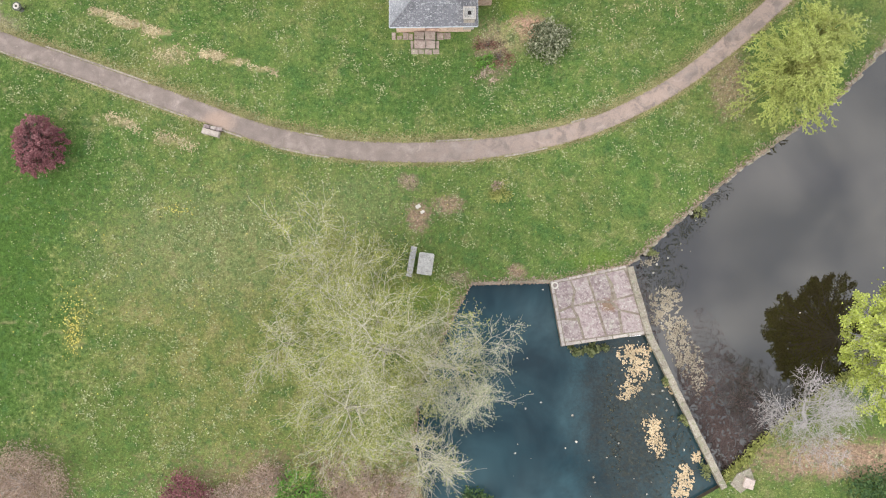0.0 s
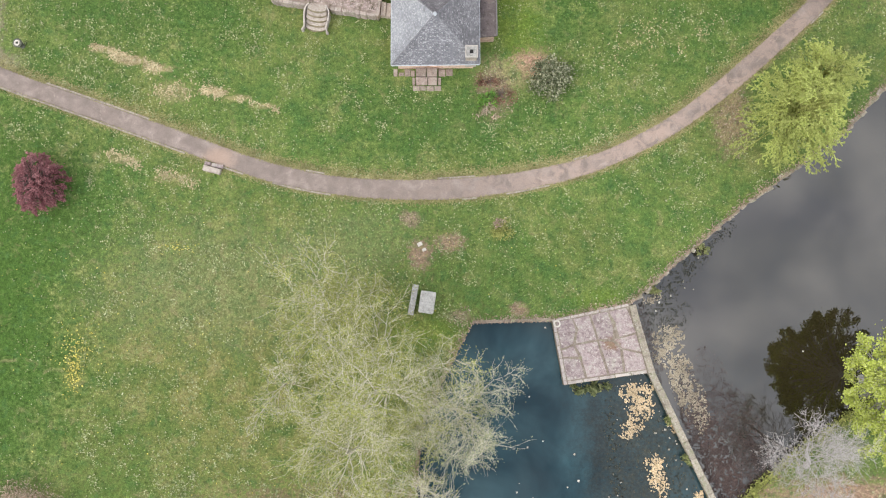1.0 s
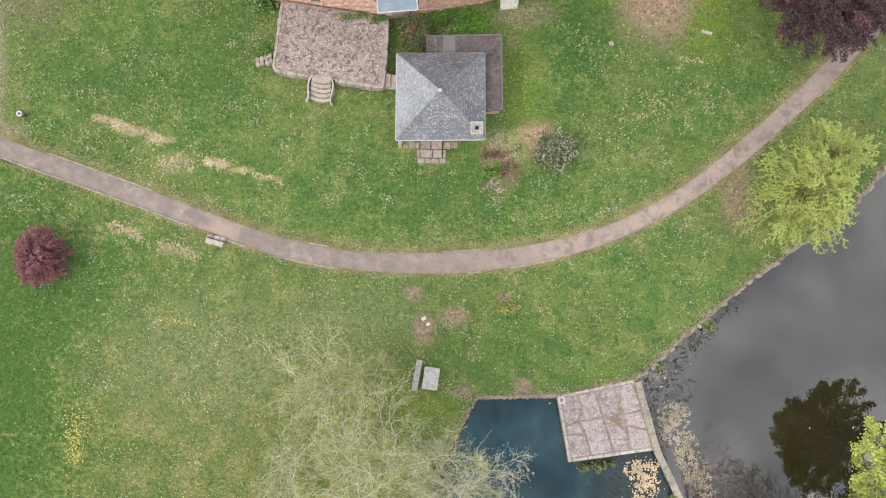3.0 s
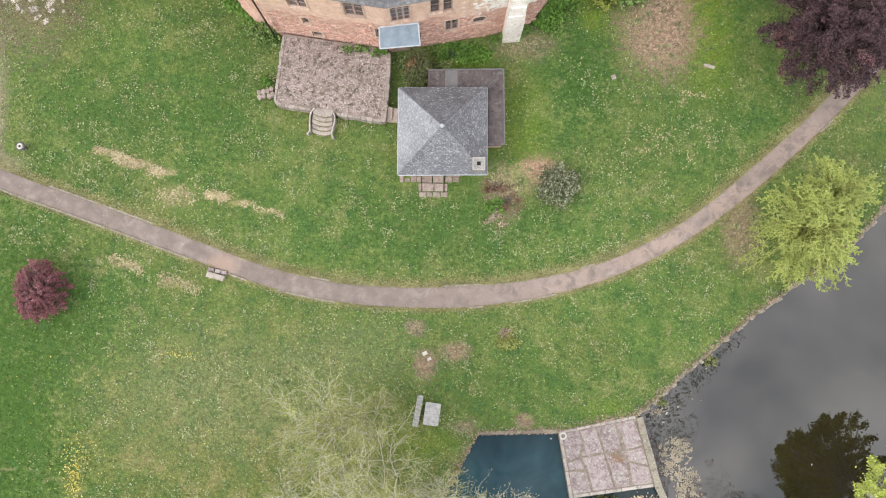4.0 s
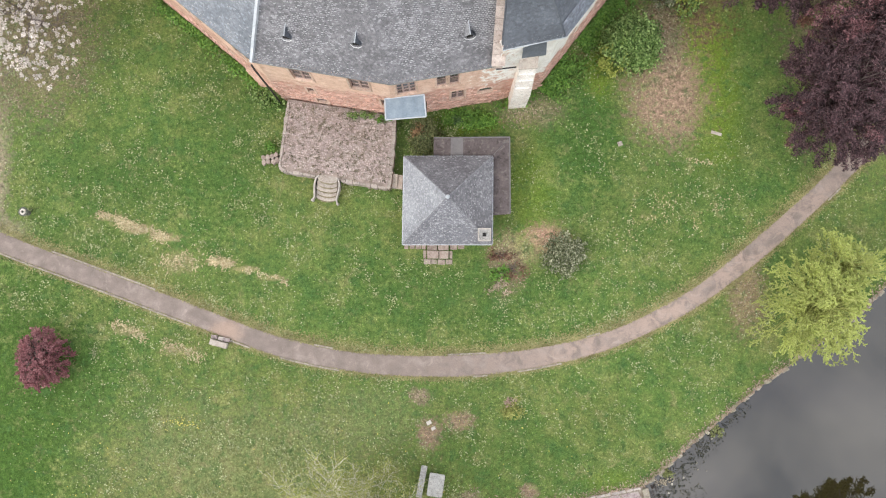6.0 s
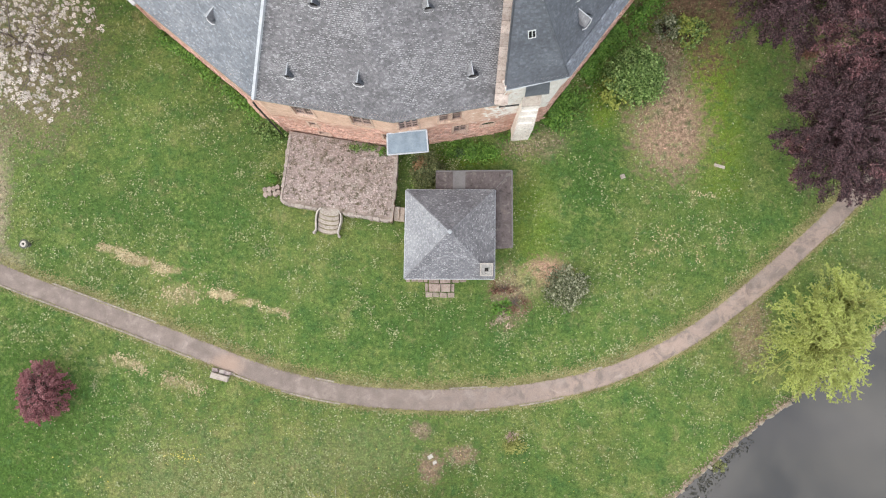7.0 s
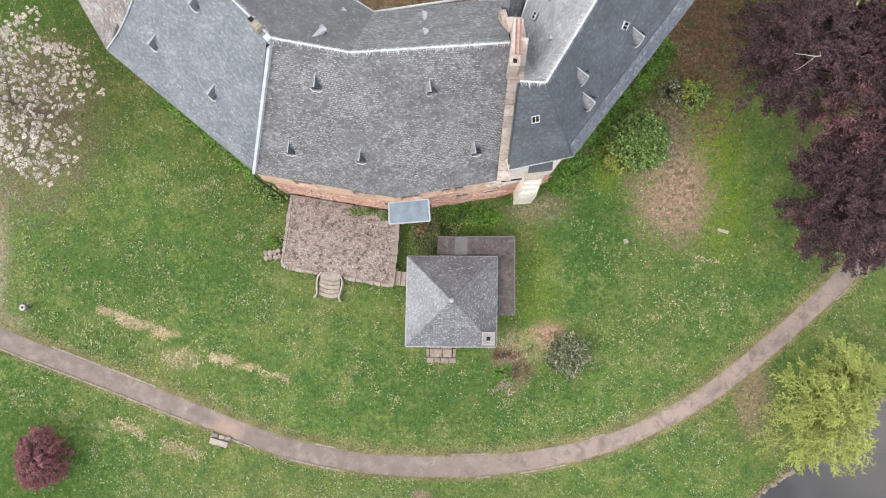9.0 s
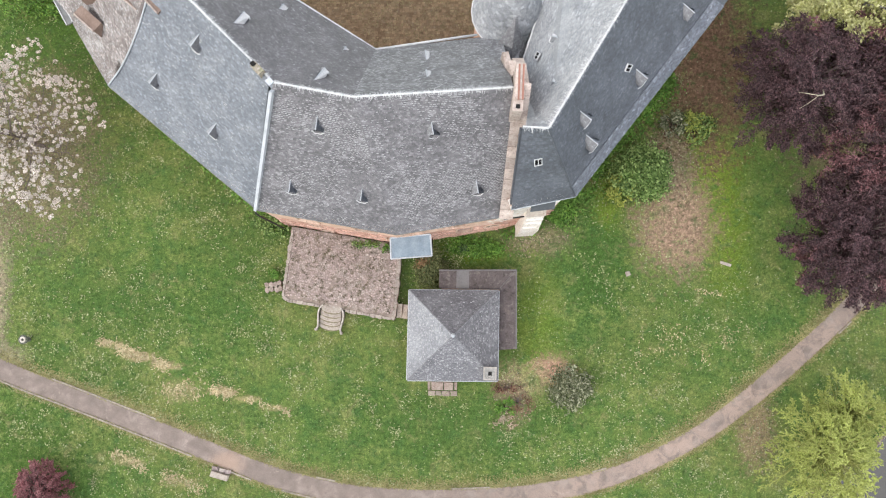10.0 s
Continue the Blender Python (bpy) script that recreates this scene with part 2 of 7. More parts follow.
def slate_material(name, a, b, c, streak=0.35, rough=0.42, pale=0.3, vary=1.0):
    n = Nodes(name)
    mid, fine = n.noise(0.7, 5, 0.65), n.noise(11, 4, 0.7)
    isl = n.island()
    col = n.ramp(mid, (0.3, a), (0.52, b), (0.72, c))
    col = n.mix(1.0, col, n.ramp(isl, (0.0, 1 - 0.3 * vary), (0.5, 1 - 0.05 * vary), (0.9, 1 + 0.2 * vary), (1.0, 1 + 0.75 * vary)), "MULTIPLY")
    lichen = n.math("MULTIPLY", n.ramp(n.noise(3.6, 5, 0.75), (0.54, 0.0), (0.66, 1.0)), n.ramp(isl, (0.35, 0.2), (0.8, 1.0)))
    col = n.mix(n.math("MULTIPLY", lichen, pale), col, (0.56, 0.56, 0.55))
    fleck = n.math("MULTIPLY", n.ramp(n.noise(8.5, 3, 0.75), (0.56, 0.0), (0.66, 1.0)), n.ramp(mid, (0.35, 0.35), (0.65, 1.0)))
    col = n.mix(n.math("MULTIPLY", fleck, pale * 1.2), col, (0.62, 0.62, 0.61))
    col = n.mix(n.math("MULTIPLY", n.ramp(n.noise(1.1, 5, 0.7), (0.30, 1.0), (0.42, 0.0)), streak), col, tuple(v * 0.45 for v in a))
    col = n.mix(1.0, col, n.ramp(fine, (0.3, 0.82), (0.7, 1.16)), "MULTIPLY")
    return n.done(col, n.ramp(isl, (0, rough - 0.08), (1, rough + 0.16)), fine, 0.25, 0.01, spec=0.5)


def plaster_material():
    n = Nodes("castle_wall_plaster_and_rubble")
    big, mid, fine = n.noise(0.45, 5, 0.65, 0.5), n.noise(2.4, 5, 0.65), n.noise(12, 4, 0.7)
    sep = n.t.nodes.new("ShaderNodeSeparateXYZ")
    n.link(n.co, sep.inputs[0])
    x, z = sep.outputs["X"], sep.outputs["Z"]
    plaster = n.ramp(mid, (0.28, (0.57, 0.375, 0.28)), (0.5, (0.71, 0.49, 0.375)), (0.72, (0.79, 0.60, 0.485)))
    # exposed red rubble where the plaster has fallen, mostly low down
    cell = n.voronoi(3.2, "F1", "Color")
    gap = n.voronoi(3.2, "DISTANCE_TO_EDGE", "Distance")
    rub = n.mix(n.math("MULTIPLY", cell, 1.0), (0.48, 0.25, 0.19), (0.70, 0.45, 0.36))
    rub = n.mix(n.ramp(gap, (0.0, 1.0), (0.05, 0.0)), rub, (0.52, 0.38, 0.29))
    rub = n.mix(n.ramp(mid, (0.52, 0.0), (0.68, 0.6)), rub, (0.74, 0.59, 0.48))
    level = n.math("ADD", z, n.math("MULTIPLY", n.math("SUBTRACT", big, 0.5), 7.0))
    low = n.ramp(n.math("MULTIPLY", level, 0.1), (0.46, 1.0), (0.50, 0.0))
    col = n.mix(low, plaster, rub)
    # limewashed white on the east part
    e = n.math("ADD", x, n.math("MULTIPLY", n.math("SUBTRACT", mid, 0.5), 9.0))
    white = n.math("MULTIPLY", n.ramp(n.math("MULTIPLY", e, 0.1), (0.14, 0.0), (0.26, 1.0)), n.ramp(n.math("MULTIPLY", level, 0.1), (0.40, 0.0), (0.45, 1.0)))
    col = n.mix(white, col, n.ramp(mid, (0.3, (0.78, 0.71, 0.63)), (0.6, (0.91, 0.875, 0.82))))
    col = n.mix(1.0, col, n.ramp(fine, (0.3, 0.84), (0.7, 1.14)), "MULTIPLY")
    return n.done(col, 0.92, n.math("ADD", fine, n.math("MULTIPLY", n.math("MULTIPLY", low, gap), 4.0)), 0.6, 0.04, spec=0.2)


def plain(name, a, b, scale=4.0, rough=0.7, metal=0.0, strength=0.2, spec=0.4):
    n = Nodes(name)
    mid, fine = n.noise(scale, 5, 0.65), n.noise(scale * 9, 3, 0.7)
    col = n.mix(1.0, n.ramp(mid, (0.3, a), (0.7, b)), n.ramp(fine, (0.3, 0.85), (0.7, 1.13)), "MULTIPLY")
    return n.done(col, rough, fine, strength, 0.01, metal, spec)


def leaf_material(name, a, b, c, rough=0.55):
    n = Nodes(name)
    col = n.ramp(n.island(), (0.0, a), (0.5, b), (1.0, c))
    col = n.mix(1.0, col, n.ramp(n.noise(0.8, 4, 0.6), (0.3, 0.68), (0.7, 1.28)), "MULTIPLY")
    n.bsdf.inputs["Subsurface Weight"].default_value = 0.0
    return n.done(col, rough, spec=0.3)


def bark_material(name, a, b):
    n = Nodes(name)
    mid, fine = n.noise(2.0, 5, 0.7), n.noise(22, 4, 0.7)
    col = n.mix(1.0, n.ramp(mid, (0.3, a), (0.7, b)), n.ramp(fine, (0.3, 0.8), (0.7, 1.2)), "MULTIPLY")
    return n.done(col, 0.9, fine, 0.4, 0.02, spec=0.2)


def water_material(name, deep, murk_cloud, weed, spots, ior=1.333, spec=0.5, moss=None):
    n = Nodes(name)
    big, mid, fine = n.noise(0.16, 4, 0.55, 0.6), n.noise(0.9, 5, 0.65), n.noise(7.0, 4, 0.7)
    # broad paler patches: murk, and on the basin painted cloud reflection
    col = n.ramp(big, (0.36, deep), (0.68, murk_cloud))
    wob = n.math("MULTIPLY", n.math("SUBTRACT", mid, 0.5), 1.6)
    for x, y, rx, ry, turn, amount in spots:
        s = n.math("MULTIPLY", n.spot(x, y, rx, ry, turn, wob, 0.85), amount)
        col = n.mix(n.math("MULTIPLY", s, n.ramp(fine, (0.35, 0.35), (0.65, 1.0))), col, weed)
    if moss:
        x, y, rx, ry, turn = moss
        m = n.math("MULTIPLY", n.spot(x, y, rx, ry, turn, wob, 0.85), n.ramp(n.noise(2.6, 6, 0.75, 0.8), (0.36, 0.0), (0.66, 1.0)))
        col = n.mix(m, col, n.ramp(n.noise(5.0, 5, 0.7), (0.35, (0.010, 0.013, 0.011)), (0.55, (0.034, 0.036, 0.023)), (0.70, (0.085, 0.076, 0.052))))
    n.bsdf.inputs["IOR"].default_value = ior
    return n.done(col, 0.03, n.noise(1.2, 3, 0.5), 0.02, 0.02, spec=spec)


PATHMAT = asphalt_material()
KERBSTONE = stone_material("kerb_stone", (0.25, 0.205, 0.16), (0.34, 0.29, 0.235), (0.44, 0.385, 0.315), 1.5, 0.4, True, 0.4)
FLAG = stone_material("red_sandstone_flag", (0.22, 0.165, 0.155), (0.37, 0.295, 0.285), (0.55, 0.475, 0.455), 1.5, 0.8, True, 0.25, (11.4, -0.55, 0.5, 0.4))
COPING = stone_material("weathered_coping", (0.21, 0.175, 0.13), (0.36, 0.315, 0.25), (0.53, 0.475, 0.405), 1.8, 0.75, True, 0.65)
TERRACE = stone_material("terrace_setts", (0.36, 0.285, 0.26), (0.47, 0.38, 0.35), (0.58, 0.50, 0.465), 1.0, 0.45, False, 0.18)
SETTBED = plain("earthy_sett_bed", (0.21, 0.168, 0.135), (0.40, 0.325, 0.285), 2.4, 0.95)
STEPSTONE = stone_material("pale_step_stone", (0.32, 0.265, 0.22), (0.46, 0.395, 0.34), (0.59, 0.53, 0.465), 2.0, 0.5, True, 0.15)
GREYSTONE = stone_material("grey_granite", (0.27, 0.26, 0.24), (0.38, 0.37, 0.345), (0.50, 0.48, 0.45), 2.6, 0.85)
URNSTONE = stone_material("mossy_urn_stone", (0.07, 0.08, 0.055), (0.12, 0.13, 0.095), (0.22, 0.22, 0.18), 3.0, 0.3)
# dark tone for the shadow lines between the fan steps
STEP_SHADE = plain("step_shade", (0.15, 0.13, 0.075), (0.29, 0.25, 0.17), 3.0, 0.95)
SLATE_MID = slate_material("grey_slate", (0.122, 0.117, 0.123), (0.163, 0.157, 0.165), (0.212, 0.205, 0.213), 0.35, 0.42, 0.34, 0.9)
SLATE_PALE = slate_material("pale_blue_slate", (0.152, 0.168, 0.192), (0.195, 0.212, 0.238), (0.245, 0.262, 0.286), 0.15, 0.45, 0.22, 0.65)
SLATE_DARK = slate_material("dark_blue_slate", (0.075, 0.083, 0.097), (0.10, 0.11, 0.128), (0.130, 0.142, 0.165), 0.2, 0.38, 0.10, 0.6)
SLATE_OLD = slate_material("lichened_brown_slate", (0.16, 0.13, 0.118), (0.28, 0.245, 0.23), (0.43, 0.40, 0.385), 0.9, 0.6, 0.75)
SLATE_FAR = slate_material("worn_grey_slate", (0.142, 0.141, 0.149), (0.19, 0.190, 0.199), (0.25, 0.251, 0.26), 0.35, 0.5, 0.35)
LEAD = plain("lead_flashing", (0.42, 0.45, 0.48), (0.60, 0.62, 0.65), 2.5, 0.45, 0.0)
RIDGECAP = plain("lime_washed_ridge", (0.55, 0.56, 0.57), (0.78, 0.78, 0.77), 3.0, 0.75)
GUTTER = plain("grey_gutter_zinc", (0.17, 0.17, 0.165), (0.28, 0.28, 0.27), 2.0, 0.5, 0.3)
WALLMAT = plaster_material()
WHITEWALL = stone_material("stained_limewash", (0.70, 0.62, 0.54), (0.84, 0.78, 0.71), (0.92, 0.885, 0.84), 1.0, 0.2, False)
MOSSFLAG = stone_material("mossy_flag", (0.26, 0.20, 0.168), (0.37, 0.295, 0.255), (0.47, 0.395, 0.35), 1.6, 0.4, True, 0.25)
# pavilion slates: lit and shaded sides put into the colours, with lichen
SLATE_PAV = slate_material("shaded_north_slate", (0.098, 0.092, 0.098), (0.128, 0.122, 0.130), (0.165, 0.160, 0.168), 0.25, 0.4, 0.3, 0.6)
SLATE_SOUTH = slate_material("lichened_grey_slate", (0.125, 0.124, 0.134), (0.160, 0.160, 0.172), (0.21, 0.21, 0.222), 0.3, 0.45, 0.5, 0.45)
SLATE_EAST = slate_material("shaded_east_slate", (0.112, 0.108, 0.115), (0.145, 0.141, 0.149), (0.19, 0.186, 0.194), 0.3, 0.45, 0.35, 0.7)
SLATE_WEST = slate_material("lit_lichened_slate", (0.215, 0.222, 0.236), (0.285, 0.293, 0.307), (0.37, 0.377, 0.388), 0.4, 0.5, 0.7, 0.4)
SLATE_NORTH = slate_material("purple_grey_slate", (0.128, 0.122, 0.130), (0.166, 0.160, 0.169), (0.22, 0.213, 0.223), 0.35, 0.48, 0.25, 0.6)
PINKSTONE = stone_material("pink_coping_sandstone", (0.42, 0.33, 0.285), (0.55, 0.455, 0.40), (0.67, 0.585, 0.53), 1.3, 0.4)
REDBRICK = plain("red_tile_brick", (0.33, 0.15, 0.11), (0.46, 0.25, 0.19), 2.5, 0.85)
FRAMEWOOD = plain("brown_window_wood", (0.33, 0.225, 0.19), (0.46, 0.345, 0.30), 4.0, 0.6)
SURROUND = stone_material("window_surround", (0.52, 0.35, 0.265), (0.64, 0.465, 0.365), (0.72, 0.56, 0.46), 1.5, 0.2)
PANE = plain("dark_window_pane", (0.07, 0.062, 0.065), (0.13, 0.118, 0.12), 2.0, 0.08, 0.0, 0.03, 0.6)
PANE_DARK = plain("black_roof_glass", (0.010, 0.010, 0.011), (0.02, 0.02, 0.022), 2.0, 0.1, 0.0, 0.03, 0.3)
FELT = stone_material("brown_roof_felt", (0.086, 0.069, 0.066), (0.118, 0.097, 0.094), (0.158, 0.128, 0.115), 0.7, 0.12, False)
COURTBED = plain("court_earth", (0.15, 0.10, 0.058), (0.24, 0.168, 0.10), 2.4, 0.95)
COURTSTONE = stone_material("brown_court_stone", (0.20, 0.135, 0.078), (0.275, 0.193, 0.115), (0.36, 0.265, 0.17), 1.2, 0.12, False, 0.2)
FELTPATCH = plain("grey_felt_patch", (0.15, 0.14, 0.138), (0.20, 0.187, 0.183), 1.2, 0.75)
CANOPY = plain("blue_grey_canopy_sheet", (0.17, 0.22, 0.265), (0.29, 0.35, 0.40), 1.3, 0.4)
IRON = plain("dark_iron", (0.03, 0.03, 0.032), (0.06, 0.055, 0.05), 5.0, 0.6, 0.5)
SOOT = plain("soot", (0.01, 0.01, 0.01), (0.02, 0.018, 0.016), 5.0, 0.95)
WHITE = plain("white_stone", (0.52, 0.47, 0.40), (0.70, 0.65, 0.58), 5.0, 0.8)
BROWNBOARD = plain("brown_board", (0.20, 0.135, 0.105), (0.31, 0.225, 0.18), 2.0, 0.75)
BANK = plain("earth_bank", (0.07, 0.055, 0.035), (0.14, 0.11, 0.07), 2.0, 0.95)
# second tone is murk brightened to stand in for mirrored clouds
BASIN = water_material("teal_basin_water", (0.004, 0.024, 0.034), (0.040, 0.092, 0.106), (0.006, 0.009, 0.010),
                       [(13.0, -8.0, 3.2, 7.5, 15, 0.9), (10.5, -6.5, 0.6, 3.6, 8, 0.8), (6.5, -7.0, 4.0, 4.0, 0, 0.2)], 1.35, 0.6, (14.2, -9.0, 3.4, 7.5, 18))
# lake spots: weed, and the darker reflection by the causeway put into colour
LAKE = water_material("grey_lake_water", (0.017, 0.013, 0.006), (0.027, 0.021, 0.010), (0.018, 0.012, 0.008),
                      [(17.5, -4.0, 2.4, 8.0, 20, 0.9), (20.0, -8.5, 2.6, 3.4, 0, 0.8), (15.0, 2.0, 3.0, 1.5, 40, 0.5), (22.5, 8.6, 7.0, 1.4, 38, 0.8)], 1.58, 1.0, (18.9, -7.4, 1.9, 5.0, 24))
SLATE_FLARE = slate_material("flared_eave_slate", (0.13, 0.145, 0.17), (0.17, 0.185, 0.215), (0.21, 0.225, 0.255), 0.2, 0.4, 0.2)
JETBED = stone_material("jetty_masonry", (0.22, 0.175, 0.13), (0.32, 0.265, 0.21), (0.42, 0.36, 0.30), 1.0, 0.3, True, 0.5)
JETEDGE = stone_material("pale_jetty_edge", (0.33, 0.28, 0.25), (0.47, 0.41, 0.37), (0.60, 0.54, 0.49), 1.0, 0.5, True, 0.2)
RIMSTONE = stone_material("terrace_rim", (0.30, 0.243, 0.21), (0.42, 0.352, 0.315), (0.54, 0.47, 0.43), 2.2, 0.7, True, 0.4)
CHEEK = stone_material("pale_cheek_stone", (0.38, 0.335, 0.29), (0.53, 0.48, 0.425), (0.66, 0.61, 0.55), 2.2, 0.5)
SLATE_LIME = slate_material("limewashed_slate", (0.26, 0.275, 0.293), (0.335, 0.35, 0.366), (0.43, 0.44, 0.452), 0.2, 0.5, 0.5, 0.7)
LICHEN = plain("pale_slate_lichen", (0.32, 0.32, 0.325), (0.54, 0.54, 0.535), 6.0, 0.8)
RUBBLE = stone_material("red_rubble_stone", (0.49, 0.275, 0.21), (0.64, 0.40, 0.315), (0.76, 0.56, 0.47), 1.6, 0.3, False)


# ---- geometry helpers ----
class Geo:
    def __init__(self):
        self.v, self.f = [], []

    def add(self, verts, faces):
        k = len(self.v)
        self.v += [tuple(p) for p in verts]
        self.f += [tuple(i + k for i in f) for f in faces]
        return self

    def box(self, cx, cy, cz, sx, sy, sz, turn=0.0, m=None):
        p = [Vector((x * sx / 2, y * sy / 2, z * sz / 2)) for z in (-1, 1) for x, y in ((-1, -1), (1, -1), (1, 1), (-1, 1))]
        r = m or (Matrix.Translation((cx, cy, cz)) @ Matrix.Rotation(radians(turn), 4, "Z"))
        return self.add([r @ q for q in p], [(3, 2, 1, 0), (4, 5, 6, 7), (0, 1, 5, 4), (1, 2, 6, 5), (2, 3, 7, 6), (3, 0, 4, 7)])

    def prism(self, poly, z0, z1, inset=0.0):
        """An upright block on a counter-clockwise outline; inset chamfers its top edge."""
        n = len(poly)
        rings = [[(x, y, z0) for x, y in poly]]
        if inset:
            c = Vector((sum(p[0] for p in poly) / n, sum(p[1] for p in poly) / n))
            rings.append([(x, y, z1 - inset) for x, y in poly])
            top = []
            for x, y in poly:
                d = c - Vector((x, y))
                top.append((*(Vector((x, y)) + d.normalized() * min(inset * 1.4, d.length * 0.3)), z1))
            rings.append(top)
        else:
            rings.append([(x, y, z1) for x, y in poly])
        verts = [p for r in rings for p in r]
        faces = [tuple(range(n))[::-1], tuple(range((len(rings) - 1) * n, len(rings) * n))]
        for k in range(len(rings) - 1):
            faces += [(k * n + i, k * n + (i + 1) % n, (k + 1) * n + (i + 1) % n, (k + 1) * n + i) for i in range(n)]
        return self.add(verts, faces)

    def tube(self, pts, radii, sides=5, cap=True):
        pts = [Vector(p) for p in pts]
        verts, faces = [], []
        side = None
        for i, p in enumerate(pts):
            d = (pts[min(i + 1, len(pts) - 1)] - pts[max(i - 1, 0)]).normalized()
            side = d.orthogonal().normalized() if side is None else (side - d * side.dot(d)).normalized()
            up = d.cross(side)
            for k in range(sides):
                a = math.tau * k / sides
                verts.append(p + (side * math.cos(a) + up * math.sin(a)) * radii[i])
        for i in range(len(pts) - 1):
            for k in range(sides):
                a, b = i * sides + k, i * sides + (k + 1) % sides
                faces.append((a, b, b + sides, a + sides))
        if cap:
            faces += [tuple(range(sides))[::-1], tuple(range((len(pts) - 1) * sides, len(pts) * sides))]
        return self.add(verts, faces)

    def mesh(self, name):
        me = bpy.data.meshes.new(name)
        me.from_pydata(self.v, [], self.f)
        me.update()
        return me


def put(name, geo, material, parent=None, label="", smooth=False):
    me = geo.mesh(name) if isinstance(geo, Geo) else geo
    if not me.materials:
        me.materials.append(material)
    if smooth:
        me.polygons.foreach_set("use_smooth", [True] * len(me.polygons))
    ob = new(name, me)
    ob.parent = parent
    return tagged(ob, label)


def part(name, geo, material, parent, label="", smooth=False):
    return put(name, geo, material, parent, label, smooth)


def empty(name, label, category, x=0, y=0, z=0, turn=0.0, group="", kind=""):
    ob = new(name)
    ob.matrix_world = pose(x, y, z, 0, 0, turn)
    return tagged(ob, label, category, group, kind)


def spline(points, n):
    """A smooth line through the points, n steps a span."""
    p = [Vector(q) for q in points]
    p = [p[0] * 2 - p[1]] + p + [p[-1] * 2 - p[-2]]
    out = []
    for i in range(1, len(p) - 2):
        for k in range(n):
            t = k / n
            a, b, c, d = p[i - 1:i + 3]
            out.append(0.5 * (2 * b + (c - a) * t + (2 * a - 5 * b + 4 * c - d) * t * t + (3 * b - a - 3 * c + d) * t ** 3))
    return out + [p[-2]]


def normals2(line):
    out = []
    for i in range(len(line)):
        d = (line[min(i + 1, len(line) - 1)] - line[max(i - 1, 0)]).normalized()
        out.append(Vector((-d.y, d.x)))
    return out


def inside(poly, x, y):
    hit = False
    for (x0, y0), (x1, y1) in zip(poly, poly[1:] + poly[:1]):
        if (y0 > y) != (y1 > y) and x < (x1 - x0) * (y - y0) / (y1 - y0) + x0:
            hit = not hit
    return hit


rnd = random.Random(4)

# ---- ground and water ----
SHORE = [(1.9, 0.85), (7.4, 1.02), (12.75, 2.2), (16.5, 5.45), (20.5, 8.8), (24.2, 11.45), (27.8, 14.05), (31.5, 18.1), (38, 25), (60, 42), (90, 42),
         (90, -2), (45, -2), (33, -3), (28, -5.3), (25, -7.2), (21.5, -10.2), (19.6, -12.2), (18.6, -12.9), (16, -14.3), (13, -19), (2, -21),
         (-1, -16), (-1.9, -10.2), (-1.5, -6), (0.2, -2.4), (1.2, -0.5)]
CASTLE = [(-31, 48), (-23.7, 39.4), (-21.3, 35.6), (-12.2, 28.35), (-4.4, 27.3), (2.2, 28.4), (5.5, 29.45), (13.7, 40.4), (19, 48)]


def ground_sheet():
    bm = bmesh.new()
    reach = 2500
    edges = []
    for ring in ([(-reach, -reach), (reach, -reach), (reach, reach), (-reach, reach)], SHORE):
        vs = [bm.verts.new((x, y, 0)) for x, y in ring]
        edges += [bm.edges.new((vs[i], vs[(i + 1) % len(vs)])) for i in range(len(vs))]
    bmesh.ops.triangle_fill(bm, use_beauty=True, use_dissolve=False, edges=edges, normal=(0, 0, 1))
    for f in [f for f in bm.faces if inside(SHORE, *f.calc_center_median().xy)]:
        bm.faces.remove(f)
    bmesh.ops.recalc_face_normals(bm, faces=bm.faces)
    if bm.faces[:] and bm.faces[:][0].normal.z < 0:
        bmesh.ops.reverse_faces(bm, faces=bm.faces)
    me = bpy.data.meshes.new("ground")
    bm.to_mesh(me)
    bm.free()
    return me


tagged(put("ground", ground_sheet(), GRASS), "spring lawn with daisies, straw patches and bare soil", "lawn", kind="structure")

g = Geo()
for (x0, y0), (x1, y1) in zip(SHORE, SHORE[1:] + SHORE[:1]):
    g.add([(x0, y0, 0), (x1, y1, 0), (x1, y1, -1.6), (x0, y0, -1.6)], [(0, 1, 2, 3)])
tagged(put("pond_bank", g, BANK), "dark earth bank dropping from the lawn to the water", "bank", kind="structure")

JET = [(7.35, 1.1), (8.12, -3.35), (14.0, -2.5), (12.75, 2.25)]
BASIN_EDGE = [(1.9, 0.85), (7.45, 1.02), (8.2, -3.2), (14.0, -2.6), (18.9, -12.7), (16, -14.3), (13, -19), (2, -21), (-1, -16), (-1.9, -10.2), (-1.5, -6), (0.2, -2.4), (1.2, -0.5)]
LAKE_EDGE = [(12.75, 2.2), (14.0, -2.6), (18.9, -12.7), (19.6, -12.2), (21.5, -10.2), (25, -7.2), (28, -5.3), (33, -3), (45, -2), (90, -2), (90, 42), (60, 42), (38, 25),
             (31.5, 18.1), (27.8, 14.05), (24.2, 11.45), (20.5, 8.8), (16.5, 5.45)]


def water_sheet(name, edge, material, label):
    bm = bmesh.new()
    f = bm.faces.new([bm.verts.new((x, y, -0.5)) for x, y in edge])
    f.normal_update()
    if f.normal.z < 0:
        f.normal_flip()
    bmesh.ops.triangulate(bm, faces=bm.faces[:])
    me = bpy.data.meshes.new(name)
    bm.to_mesh(me)
    bm.free()
    tagged(put(name, me, material), label, "water", kind="structure")


water_sheet("basin_water", BASIN_EDGE, BASIN, "still teal pond water reflecting clouds")
